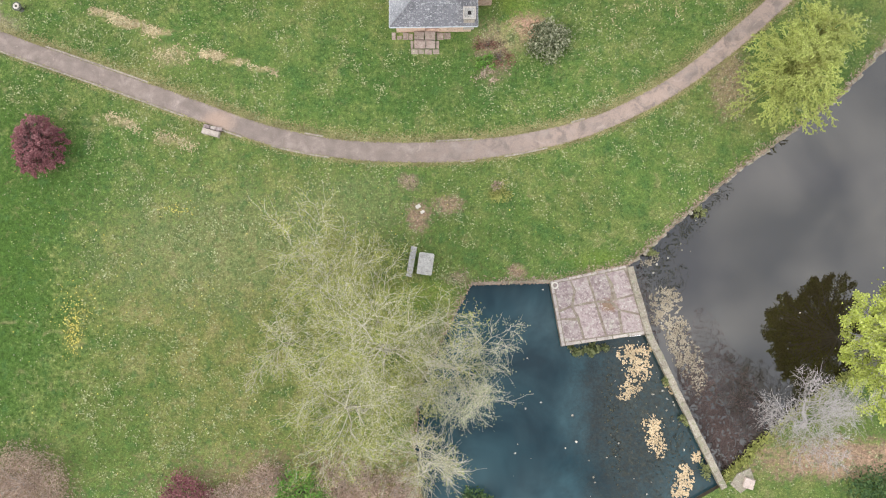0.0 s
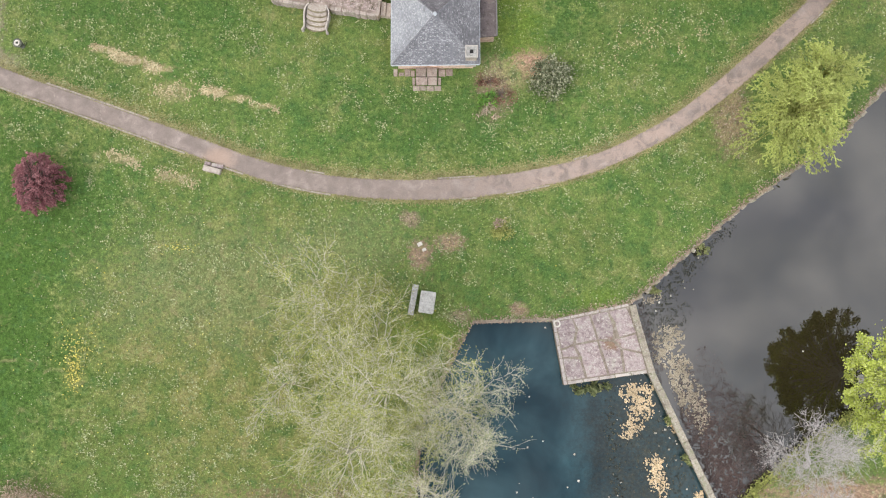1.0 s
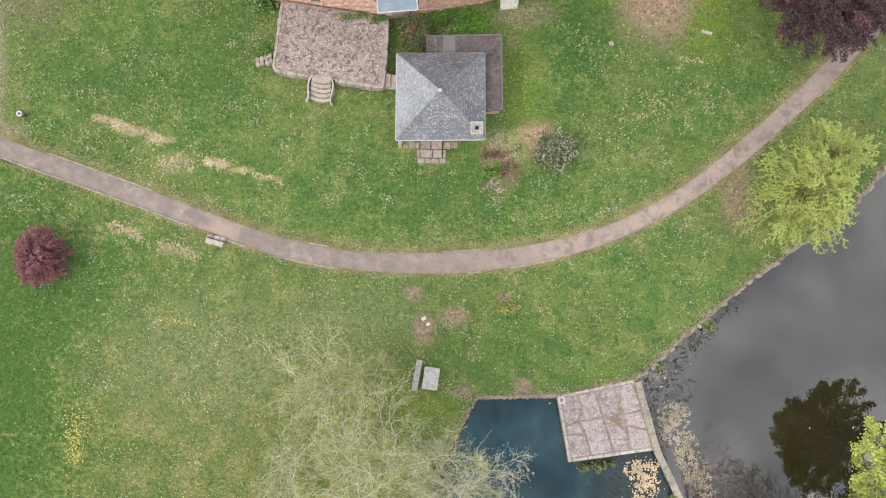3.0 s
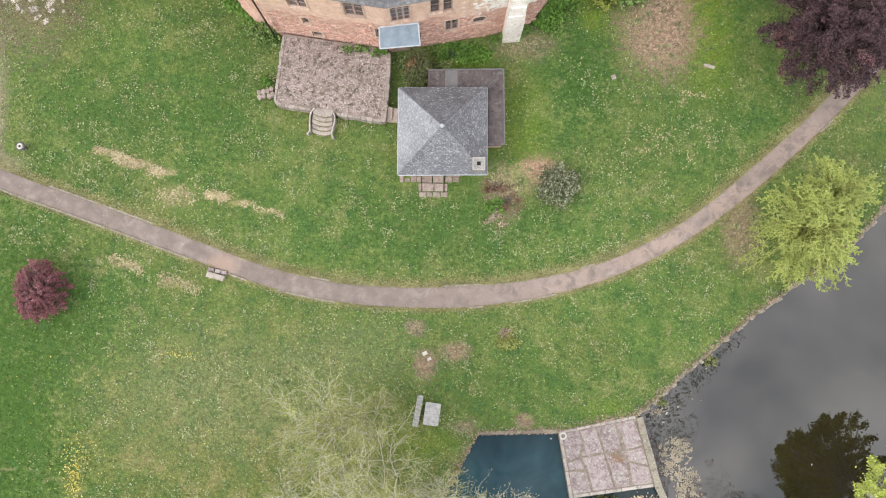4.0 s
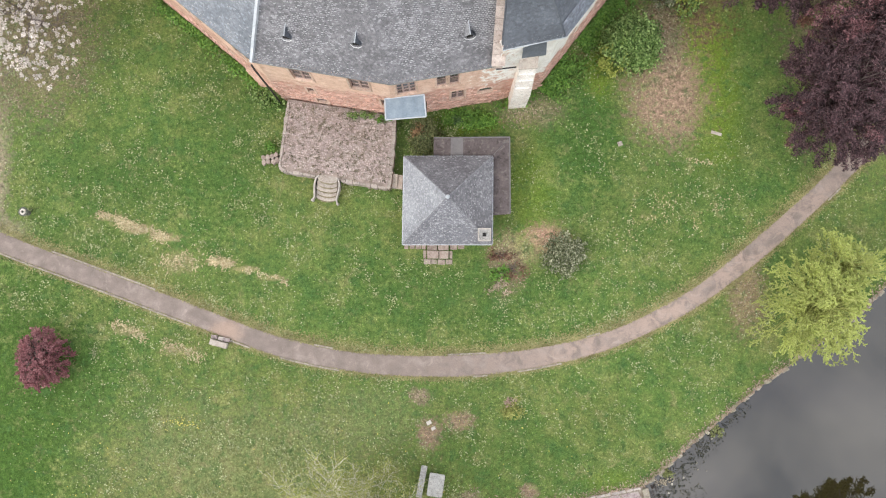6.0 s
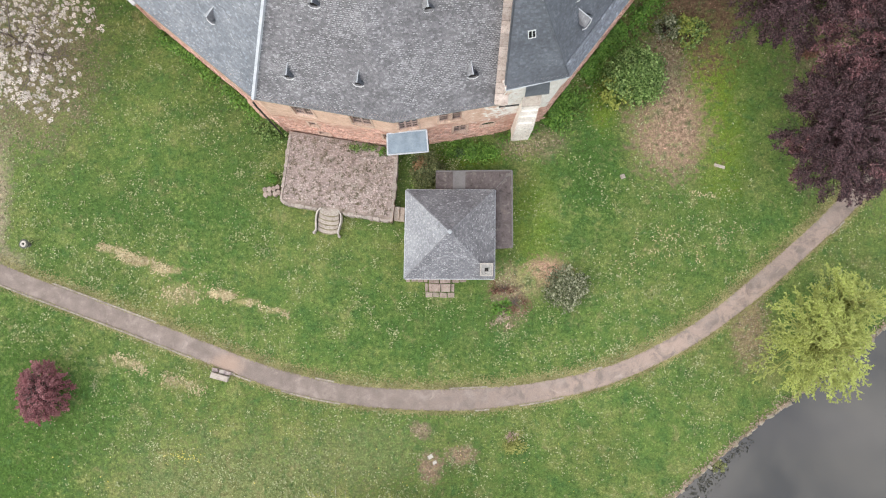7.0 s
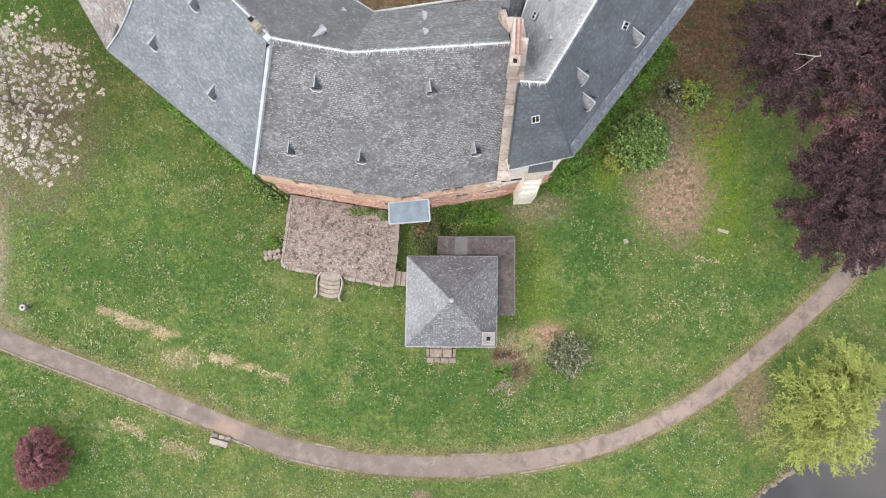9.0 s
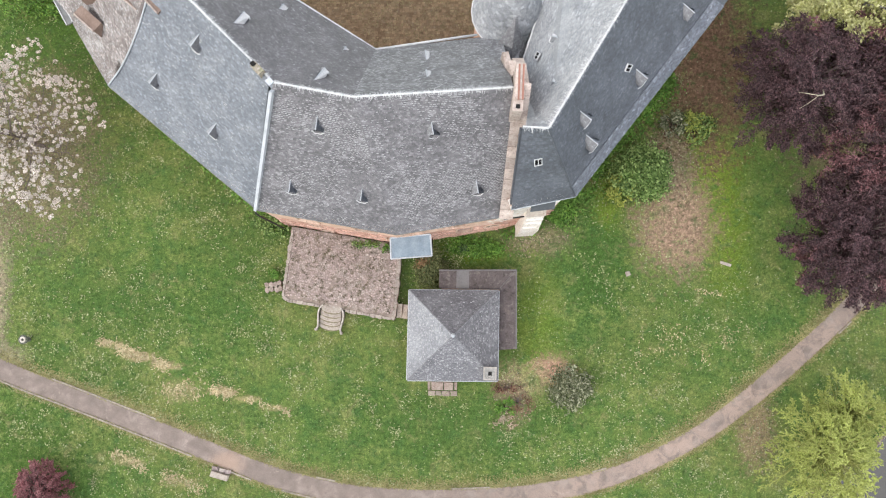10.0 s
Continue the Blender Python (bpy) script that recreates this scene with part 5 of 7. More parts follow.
while y < 51:
    h, x = rnd.uniform(0.16, 0.24), -19.0 + rnd.random() * 0.2
    while x < 5:
        w = rnd.uniform(0.18, 0.36)
        cx, cy = x + w / 2, y + h / 2 + 0.12 * x * 0.17
        if y > 37.4 + max(0.0, -6 - x) * 0.75 and rnd.random() < 0.93:
            k, top = rnd.uniform(-0.06, 0.06), rnd.uniform(0.045, 0.07)
            g.box(cx, cy, top / 2, w - 0.025, h - 0.025, top, math.degrees(k) + 1.2)
        x += w
    y += h
tagged(part("setts", g, COURTSTONE, court), "", kind="stuff")

# ---- terrace in front of the castle ----
terr = empty("terrace", "raised terrace paved with worn pinkish stone setts", "terrace", kind="structure")
TER = [(-12.25, 23.5), (-11.95, 23.25), (-9.75, 22.82), (-7.9, 22.55), (-4.75, 22.1), (-4.55, 22.3), (-4.3, 26.9), (-4.4, 27.3), (-12.2, 28.4), (-11.75, 28.0)]
TZ = 0.75
part("base", Geo().prism([(-12.2, 23.5), (-11.9, 23.3), (-4.8, 22.2), (-4.62, 22.35), (-4.35, 27.2), (-11.8, 28.3)], -0.2, TZ - 0.035), SETTBED, terr)
g = Geo()
ax, ay = Vector((7.4, -1.15)).normalized(), Vector((1.15, 7.4)).normalized()
o = Vector((-12.15, 23.6))
TPOLY = [(-12.05, 23.62), (-11.85, 23.45), (-4.8, 22.38), (-4.68, 22.45), (-4.42, 27.15), (-11.75, 28.2)]
v = 0.0
while v < 6.0:
    h = 0.08 + 0.07 * rnd.random()
    u = -1.0
    while u < 9.5:
        w = 0.08 + 0.11 * rnd.random()
        c = o + ax * (u + w / 2 + rnd.uniform(-0.02, 0.02)) + ay * (v + h / 2 + rnd.uniform(-0.035, 0.035))
        if inside(TPOLY, c.x, c.y) and rnd.random() > 0.16 - 0.35 * noise.noise(Vector((c.x, c.y, 4)) * 0.8):
            spin = Matrix.Rotation(rnd.uniform(-0.35, 0.35), 2)
            a, b = spin @ (ax * (w / 2 - 0.008)), spin @ (ay * (h / 2 - 0.008))
            j = [1 + 0.4 * (rnd.random() - 0.5) for _ in range(4)]
            top = TZ - 0.025 + 0.025 * rnd.random()
            lo = [(*(c + p * k), TZ - 0.05) for p, k in zip((-a - b, a - b, a + b, b - a), j)]
            hi = [(*(c + p * k * 0.86), top) for p, k in zip((-a - b, a - b, a + b, b - a), j)]
            g.add(lo + hi, [(4, 5, 6, 7), (0, 1, 5, 4), (1, 2, 6, 5), (2, 3, 7, 6), (3, 0, 4, 7)])
        u += w
    v += h
tagged(part("setts", g, TERRACE, terr), "", kind="stuff")
rim = [(-11.72, 28.1), (-12.22, 23.55), (-11.92, 23.27), (-9.72, 22.93), None, (-7.95, 22.65), (-4.8, 22.17), (-4.6, 22.32), (-4.36, 26.95)]
for a, b in zip(rim, rim[1:]):
    if a and b:
        a, b = Vector(a), Vector(b)
        cuts = [0.0]
        while cuts[-1] < (b - a).length - 0.2:
            cuts.append(cuts[-1] + rnd.uniform(0.16, 0.6))
        cuts[-1] = (b - a).length
        for u0, u1 in zip(cuts, cuts[1:]):
            p, q2 = a.lerp(b, (u0 + 0.008) / (b - a).length), a.lerp(b, (u1 - 0.008) / (b - a).length)
            d = (q2 - p).normalized()
            s = Vector((-d.y, d.x)) * (0.07 + 0.07 * rnd.random())
            m0 = p.lerp(q2, rnd.uniform(0.3, 0.7))
            part("rim_stone", Geo().prism([tuple(p - s * rnd.uniform(0.6, 1.1)), tuple(m0 - s * rnd.uniform(0.9, 1.3)), tuple(q2 - s * rnd.uniform(0.6, 1.1)), tuple(q2 + s), tuple(p + s)], -0.1, TZ + 0.02 + 0.03 * rnd.random(), 0.02), RIMSTONE, terr)

# fan steps with two curved cheek walls
steps = empty("fan_steps", "curved pale stone garden steps between scrolled cheeks", "steps", -8.9, 22.75, 0, -8)
for k in range(5):
    y = -0.22 - 0.29 * k
    w = 0.70 + 0.03 * k - 0.02 * k * (k > 2)
    top = TZ - 0.15 * (k + 0.2)
    # the dark slab under each tread stands in for its shadow line
    for grow, z1, name, m in ((0.085, top - 0.05, "riser", STEP_SHADE), (0.0, top, "tread", STEPSTONE)):
        arc = [(w * math.sin(a), y + 0.20 - (0.26 + grow) * math.cos(a)) for a in [(-1 + j / 6) * 1.3 for j in range(13)]]
        part(name, Geo().prism(arc + [(w * 0.9, 0.25), (-w * 0.9, 0.25)], -0.05, z1, 0.02 if name == "tread" else 0.0), m, steps)
for s in (-1, 1):
    pts = [(s * 0.60, 0.18), (s * 0.80, -0.08), (s * 0.86, -0.5), (s * 0.80, -1.0), (s * 0.77, -1.3), (s * 0.86, -1.5)]
    sp = spline(pts, 4)
    g = Geo()
    for i, (p, n) in enumerate(zip(sp, normals2(sp))):
        top = 0.85 - 0.5 * i / len(sp)
        g.v += [(*(p - n * 0.045), -0.05), (*(p - n * 0.045), top), (*(p + n * 0.045), top), (*(p + n * 0.045), -0.05)]
        if i:
            b0 = 4 * i
            g.f += [(b0 - 4 + k, b0 + k, b0 + k + 1, b0 - 3 + k) for k in range(3)]
    g.f += [(0, 1, 2, 3), tuple(len(g.v) - 4 + k for k in (3, 2, 1, 0))]
    part("cheek", g, CHEEK, steps, "pale curved cheek wall")
    part("scroll", Geo().tube([(s * 0.87, -1.53, 0), (s * 0.87, -1.53, 0.34), (s * 0.87, -1.53, 0.42)], [0.1, 0.1, 0.04], 10), CHEEK, steps)
# little side steps west of the terrace, and east towards the pavilion
side = empty("side_steps", "few rough stone steps against the terrace", "steps", -12.3, 24.25, 0, 8)
for k in range(4):
    for y in (-0.16, 0.17):
        c, w = Vector((-0.18 - 0.33 * k + rnd.uniform(-0.04, 0.04), y + rnd.uniform(-0.05, 0.05))), rnd.uniform(0.165, 0.2)
        o = [(c.x + w * rnd.uniform(0.8, 1.1) * math.cos(a), c.y + w * rnd.uniform(0.9, 1.25) * math.sin(a)) for a in (0.5, 1.4, 2.5, 3.6, 4.6, 5.7)]
        part("tread", Geo().prism(o, -0.1, 0.56 - 0.13 * k + rnd.uniform(-0.03, 0.03), 0.025), MOSSFLAG, side)
side = empty("side_steps", "few rough stone steps between terrace and pavilion", "steps", -4.55, 22.75, 0, -6)
for k in range(3):
    part("tread", Geo().box(0.25 + 0.36 * k, 0, 0.26 - 0.06 * k, 0.34, 0.95, 0.52 - 0.12 * k, rnd.uniform(-3, 3)), STEPSTONE, side)

# ---- garden pavilion ----
pav = empty("garden_pavilion", "square garden pavilion with a slate pyramid roof", "pavilion")
PE = [(-3.6, 18.22), (2.33, 18.3), (2.31, 24.2), (-3.6, 24.12)]
PA, PZ = (-0.66, 21.25), 2.05
# slope tones carry the west light: bright west, darker east and north
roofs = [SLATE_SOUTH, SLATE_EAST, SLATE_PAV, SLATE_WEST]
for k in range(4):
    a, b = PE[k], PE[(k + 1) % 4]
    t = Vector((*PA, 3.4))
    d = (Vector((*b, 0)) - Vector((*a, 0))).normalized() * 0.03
    roof(z3(a, PZ), z3(b, PZ), t + d, t - d, roofs[k], "lichened grey slate, toned for the light on its side", 0.16, 0.12, 0.08, pav, 0.01, (0.26, 0.12, 0.07, 0.3)[k])
    verge(z3(a, PZ + 0.04), t + Vector((0, 0, 0.03)), 0.07, 0.06, SLATE_FAR, "hip_flashing", pav)
    part("eave_trim", Geo().tube([z3(a, PZ - 0.05), z3(b, PZ - 0.05)], [0.06, 0.06], 6), LEAD, pav)
part("finial", Geo().tube([(*PA, 3.35), (*PA, 3.5), (*PA, 3.62)], [0.16, 0.12, 0.05], 10), LEAD, pav)
PW = [(-3.25, 18.6), (1.95, 18.66), (1.95, 23.85), (-3.25, 23.78)]
for k in range(4):
    part("wall", wall(PW[k], PW[(k + 1) % 4], -0.2, 2.05, [(2.0, 3.0, 0.25, 1.95)] if k == 0 else [], SURROUND, 0.25, 0.15)[0], SURROUND, pav)
part("door", Geo().box(-0.75, 18.78, 1.1, 1.0, 0.05, 1.7), FRAMEWOOD, pav, "brown wooden door")
ch = empty("chimney", "square pale stone chimney on the pavilion", "")
ch.parent = pav
part("chimney_body", Geo().box(1.76, 18.85, 1.9, 0.74, 0.74, 2.0), STEPSTONE, ch)
part("cap", Geo().box(1.76, 18.85, 2.93, 0.84, 0.84, 0.12), GREYSTONE, ch)
for dx, dy, w, d in ((0, -0.385, 0.84, 0.07), (0, 0.385, 0.84, 0.07), (-0.385, 0, 0.07, 0.7), (0.385, 0, 0.07, 0.7)):
    part("cap_edge", Geo().box(1.76 + dx, 18.85 + dy, 3.005, w, d, 0.05), CHEEK, ch)
part("flue", Geo().box(1.76, 18.85, 3.0, 0.24, 0.24, 0.06), SOOT, ch)
porchfoot = empty("pavilion_steps", "flagged stone steps before the pavilion door", "steps")
for x0, x1, y0, y1, h in ((-2.05, -1.3, 18.0, 18.6, 0.32), (-1.3, -0.52, 18.0, 18.6, 0.32), (-2.05, -1.2, 17.42, 18.0, 0.17), (-1.2, -0.52, 17.42, 18.0, 0.17),
                          (-2.27, -1.75, 17.02, 17.4, 0.05), (-1.75, -1.3, 17.04, 17.4, 0.06), (-1.3, -0.75, 17.0, 17.4, 0.05), (-0.75, -0.25, 17.03, 17.4, 0.05),
                          (-2.3, -2.07, 17.42, 18.0, 0.05), (-0.5, -0.26, 17.42, 18.0, 0.05), (-3.62, -3.3, 18.05, 18.6, 0.06), (-3.25, -2.85, 18.08, 18.35, 0.06), (-2.85, -2.4, 18.05, 18.6, 0.05),
                          (-2.4, -2.1, 18.05, 18.5, 0.06), (-0.48, 0.05, 18.05, 18.6, 0.06), (0.05, 0.55, 18.1, 18.6, 0.05)):
    o = [(x0 + 0.02 + 0.03 * rnd.random(), y0 + 0.03 * rnd.random()), (x1 - 0.01 - 0.02 * rnd.random(), y0 + 0.03 * rnd.random()), (x1 - 0.01, y1 - 0.02 - 0.03 * rnd.random()), (x0 + 0.02, y1 - 0.02)]
    part("flagstone", Geo().prism(o, -0.05, h, 0.02), MOSSFLAG, porchfoot)
annex = empty("flat_roof_annex", "low annex with a brown felt flat roof behind the pavilion", "annex")
AP = [(-1.65, 24.3), (-1.65, 25.5), (3.48, 25.62), (3.55, 20.4), (2.4, 20.3), (2.4, 24.3)]
part("wall", Geo().prism([(-1.5, 24.25), (2.0, 24.25), (2.0, 20.5), (3.4, 20.55), (3.35, 25.45), (-1.5, 25.35)], -0.2, 1.5), SURROUND, annex)
part("roof", Geo().prism(AP[::-1], 1.5, 1.64), FELT, annex)
part("felt_patch", Geo().prism([(-0.5, 24.3), (0.35, 24.3), (0.35, 25.5), (-0.5, 25.48)], 1.64, 1.65), FELTPATCH, annex)
for a, b in ((AP[1], AP[2]), (AP[2], AP[3])):
    part("edge_trim", Geo().tube([z3(a, 1.66), z3(b, 1.66)], [0.05, 0.05], 6), FELTPATCH, annex)
part("seam", Geo().tube([(2.4, 24.4, 1.65), (3.4, 25.5, 1.65)], [0.02, 0.02], 5), FELTPATCH, annex)

# ---- garden furniture and stones ----
bench = empty("stone_bench", "long grey stone bench beside the table", "bench", -2.15, 2.45, 0, -10)
part("seat", Geo().prism([(-0.2, -1.05), (0.2, -1.05), (0.2, 1.05), (-0.2, 1.05)], 0.38, 0.48, 0.02), GREYSTONE, bench)
for y in (-0.7, 0.7):
    part("leg", Geo().box(0, y, 0.19, 0.3, 0.22, 0.38), GREYSTONE, bench)
table = empty("stone_table", "thick grey granite garden table with rounded corners", "table", -1.19, 2.28, 0, -8)
o2 = []
for cx, cy, a0 in ((0.42, 0.65, 0), (-0.42, 0.65, 90), (-0.42, -0.65, 180), (0.42, -0.65, 270)):
    o2 += [(cx + 0.1 * math.cos(radians(a0 + a)), cy + 0.1 * math.sin(radians(a0 + a))) for a in (0, 30, 60, 90)]
part("tabletop", Geo().prism(o2, 0.62, 0.76, 0.02), GREYSTONE, table)
for y in (-0.4, 0.4):
    part("leg", Geo().box(0, y, 0.31, 0.6, 0.25, 0.62), GREYSTONE, table)
seat = empty("path_bench", "pale stone block bench at the path edge", "bench", -16.12, 11.42, 0, -14)
part("seat_slab", Geo().prism([(-0.62, -0.19), (0.6, -0.21), (0.62, 0.17), (-0.6, 0.19)], 0.0, 0.36, 0.03), STEPSTONE, seat)
for x in (-0.42, 0.08, 0.45):
    part("backing_block", Geo().box(x, 0.36, 0.1, 0.42, 0.24, 0.2, rnd.uniform(-8, 8)), FLAG, seat)
for x, y, w, d, turn in ((-1.72, 6.28, 0.34, 0.25, 30), (-1.42, 5.9, 0.28, 0.2, 30)):
    ob = put("white_stone_slab", Geo().prism([(-w / 2, -d / 2), (w / 2, -d / 2), (w / 2, d / 2), (-w / 2, d / 2)], 0, 0.12, 0.02), WHITE)
    ob.matrix_world = pose(x, y, 0, 0, 0, turn)
    tagged(ob, "small white stone slab lying in bare soil", "stone", "white slabs")
for x, y, w, d, turn in ((11.32, 25.62, 0.32, 0.3, 20), (18.05, 26.45, 0.75, 0.2, -15)):
    ob = put("marker_stone", Geo().prism([(-w / 2, -d / 2), (w / 2, -d / 2), (w / 2, d / 2), (-w / 2, d / 2)], 0, 0.08, 0.02), STEPSTONE)
    ob.matrix_world = pose(x, y, 0, 0, 0, turn)
    tagged(ob, "small flat pale stone set in the lawn", "stone", "marker stones")
urn = empty("garden_urn", "small weathered stone urn with a pale rim", "urn", -29.68, 20.22)
prof = [(0.18, 0.0), (0.18, 0.08), (0.1, 0.14), (0.12, 0.3), (0.27, 0.48), (0.31, 0.62), (0.33, 0.68), (0.26, 0.68), (0.05, 0.66)]
g = Geo()
for i, (r, z) in enumerate(prof):
    g.v += [(r * math.cos(k * math.tau / 16), r * math.sin(k * math.tau / 16), z) for k in range(16)]
    if i:
        g.f += [((i - 1) * 16 + k, (i - 1) * 16 + (k + 1) % 16, i * 16 + (k + 1) % 16, i * 16 + k) for k in range(16)]
g.f.append(tuple(range(len(g.v) - 16, len(g.v))))
part("bowl", g, URNSTONE, urn, "", True)
part("rim", Geo().tube([(0.15 * math.cos(k * math.tau / 20), 0.15 * math.sin(k * math.tau / 20), 0.72) for k in range(21)], [0.065] * 21, 6, False), WHITE, urn, "pale stone rim", True)
g = Geo()
g.prism([(20.2, -12.75), (20.85, -12.95), (21.05, -12.3), (20.4, -12.1)], -0.1, 0.3, 0.03)
sb = empty("stone_block", "square pale stone block on a brick footing", "block")
part("block", g, PINKSTONE, sb)
part("footing", Geo().prism([(19.4, -12.6), (20.1, -13.2), (21.1, -12.5), (20.8, -11.5), (19.9, -11.9)], -0.4, 0.1, 0.02), COPING, sb)

# ---- trees and shrubs ----
BARK_PALE = bark_material("pale_willow_bark", (0.36, 0.33, 0.235), (0.57, 0.52, 0.39))
BARK_GREY = bark_material("grey_bark", (0.40, 0.375, 0.345), (0.58, 0.555, 0.52))
BARK_DARK = bark_material("dark_bark", (0.06, 0.045, 0.04), (0.12, 0.095, 0.085))
BARK_LARCH = bark_material("green_larch_twig", (0.24, 0.25, 0.07), (0.36, 0.37, 0.12))
BARK_BEECH = bark_material("brown_beech_bark", (0.12, 0.092, 0.085), (0.24, 0.20, 0.185))
BARK_BARE = bark_material("bare_grey_twig", (0.33, 0.30, 0.285), (0.52, 0.485, 0.46))
BARK_WILLOW = bark_material("silvery_willow_bark", (0.40, 0.365, 0.285), (0.62, 0.575, 0.465))
BARK_RED = bark_material("pinkish_beech_twig", (0.19, 0.12, 0.12), (0.36, 0.255, 0.255))
LEAF_WILLOW = leaf_material("willow_leaf", (0.15, 0.172, 0.038), (0.265, 0.282, 0.068), (0.41, 0.412, 0.13))
LEAF_LARCH = leaf_material("larch_needles", (0.255, 0.31, 0.06), (0.375, 0.425, 0.098), (0.49, 0.53, 0.175))
LEAF_BEECH = leaf_material("copper_beech_leaf", (0.020, 0.010, 0.012), (0.054, 0.028, 0.032), (0.165, 0.090, 0.097))
LEAF_BEECH_RED = leaf_material("red_beech_leaf", (0.055, 0.020, 0.022), (0.145, 0.058, 0.062), (0.30, 0.155, 0.158))
LEAF_MAPLE_RED = leaf_material("red_maple_leaf", (0.115, 0.034, 0.040), (0.225, 0.076, 0.082), (0.36, 0.165, 0.165))
LEAF_MAPLE_PINK = leaf_material("pink_red_maple_leaf", (0.13, 0.045, 0.05), (0.25, 0.095, 0.10), (0.38, 0.19, 0.19))
LEAF_MAPLE = leaf_material("fresh_maple_leaf", (0.27, 0.33, 0.045), (0.45, 0.51, 0.09), (0.60, 0.65, 0.18))
LEAF_LIME = leaf_material("pale_lime_leaf", (0.36, 0.38, 0.12), (0.56, 0.56, 0.24), (0.72, 0.71, 0.38))
LEAF_SHRUB = leaf_material("grey_green_leaf", (0.062, 0.078, 0.032), (0.155, 0.172, 0.085), (0.42, 0.42, 0.28))
LEAF_ORANGE = leaf_material("orange_brown_leaf", (0.13, 0.075, 0.035), (0.24, 0.14, 0.065), (0.35, 0.22, 0.11))
LEAF_WEED = leaf_material("olive_weed_leaf", (0.10, 0.12, 0.035), (0.19, 0.21, 0.07), (0.30, 0.31, 0.13))
LEAF_LAUREL = leaf_material("laurel_leaf", (0.045, 0.095, 0.018), (0.155, 0.250, 0.060), (0.34, 0.46, 0.16))
LEAF_GREYGREEN = leaf_material("silver_willow_leaf", (0.20, 0.21, 0.10), (0.30, 0.315, 0.165), (0.42, 0.43, 0.26))
LEAF_HEDGE = leaf_material("olive_hedge_leaf", (0.055, 0.075, 0.025), (0.12, 0.14, 0.05), (0.24, 0.25, 0.11))
LEAF_DARK = leaf_material("dark_green_leaf", (0.025, 0.060, 0.018), (0.060, 0.120, 0.035), (0.12, 0.19, 0.06))
LEAF_BRIGHT = leaf_material("bright_green_leaf", (0.060, 0.145, 0.02), (0.115, 0.245, 0.035), (0.20, 0.34, 0.06))
LEAF_GOLD = leaf_material("lime_gold_leaf", (0.16, 0.21, 0.035), (0.29, 0.34, 0.065), (0.44, 0.46, 0.11))
LEAF_PINK = leaf_material("dry_pinkish_twigs", (0.30, 0.20, 0.145), (0.45, 0.325, 0.25), (0.60, 0.48, 0.385))
LEAF_RUST = leaf_material("rusty_leaf", (0.10, 0.045, 0.03), (0.20, 0.10, 0.065), (0.30, 0.17, 0.115))
BLOSSOM = leaf_material("white_blossom", (0.50, 0.43, 0.38), (0.68, 0.61, 0.55), (0.85, 0.79, 0.73))
LEAF_CHERRY = leaf_material("bronze_cherry_leaf", (0.14, 0.12, 0.05), (0.22, 0.18, 0.085), (0.32, 0.26, 0.14))


def leaf_mesh(name, points, size, long, rng, flat=0.5, blades=1):
    """Small bent leaves, one at each point, turned at random but mostly facing up."""
    p = np.repeat(np.asarray(points, float), blades, 0)
    n = len(p)
    yaw = rng.uniform(0, 2 * np.pi, n)
    tilt = rng.normal(0, flat, n)
    roll = rng.normal(0, flat, n)
    s = size * rng.uniform(0.6, 1.4, n)
    d = np.stack([np.cos(yaw) * np.cos(tilt), np.sin(yaw) * np.cos(tilt), np.sin(tilt)], 1)
    w = np.stack([-np.sin(yaw) * np.cos(roll), np.cos(yaw) * np.cos(roll), np.sin(roll)], 1)
    a = p - d * s[:, None] * 0.5 * long
    b = p + d * s[:, None] * 0.5 * long
    up = np.cross(d, w) * s[:, None] * 0.12
    c = p + w * s[:, None] * 0.42 + up
    e = p - w * s[:, None] * 0.42 + up
    v = np.stack([a, e, b, c], 1).reshape(-1, 3)
    me = bpy.data.meshes.new(name)
    me.vertices.add(len(v))
    me.vertices.foreach_set("co", v.ravel())
    me.loops.add(4 * n)
    me.loops.foreach_set("vertex_index", np.arange(4 * n))
    me.polygons.add(n)
    me.polygons.foreach_set("loop_start", np.arange(0, 4 * n, 4))
    me.polygons.foreach_set("loop_total", np.full(n, 4))
    me.update(calc_edges=True)
    me.validate()
    return me


def shoot(rr, start, way, length, lift, wander, segs):
    """A wandering line of points: lift bends it up (+) or down (-)."""
    p, d = Vector(start), Vector(way).normalized()
    out = [p.copy()]
    for k in range(segs):
        d = (d + Vector((rr.gauss(0, wander), rr.gauss(0, wander), rr.gauss(0, wander) + lift / segs))).normalized()
        p = p + d * length / segs
        out.append(p.copy())
    return out


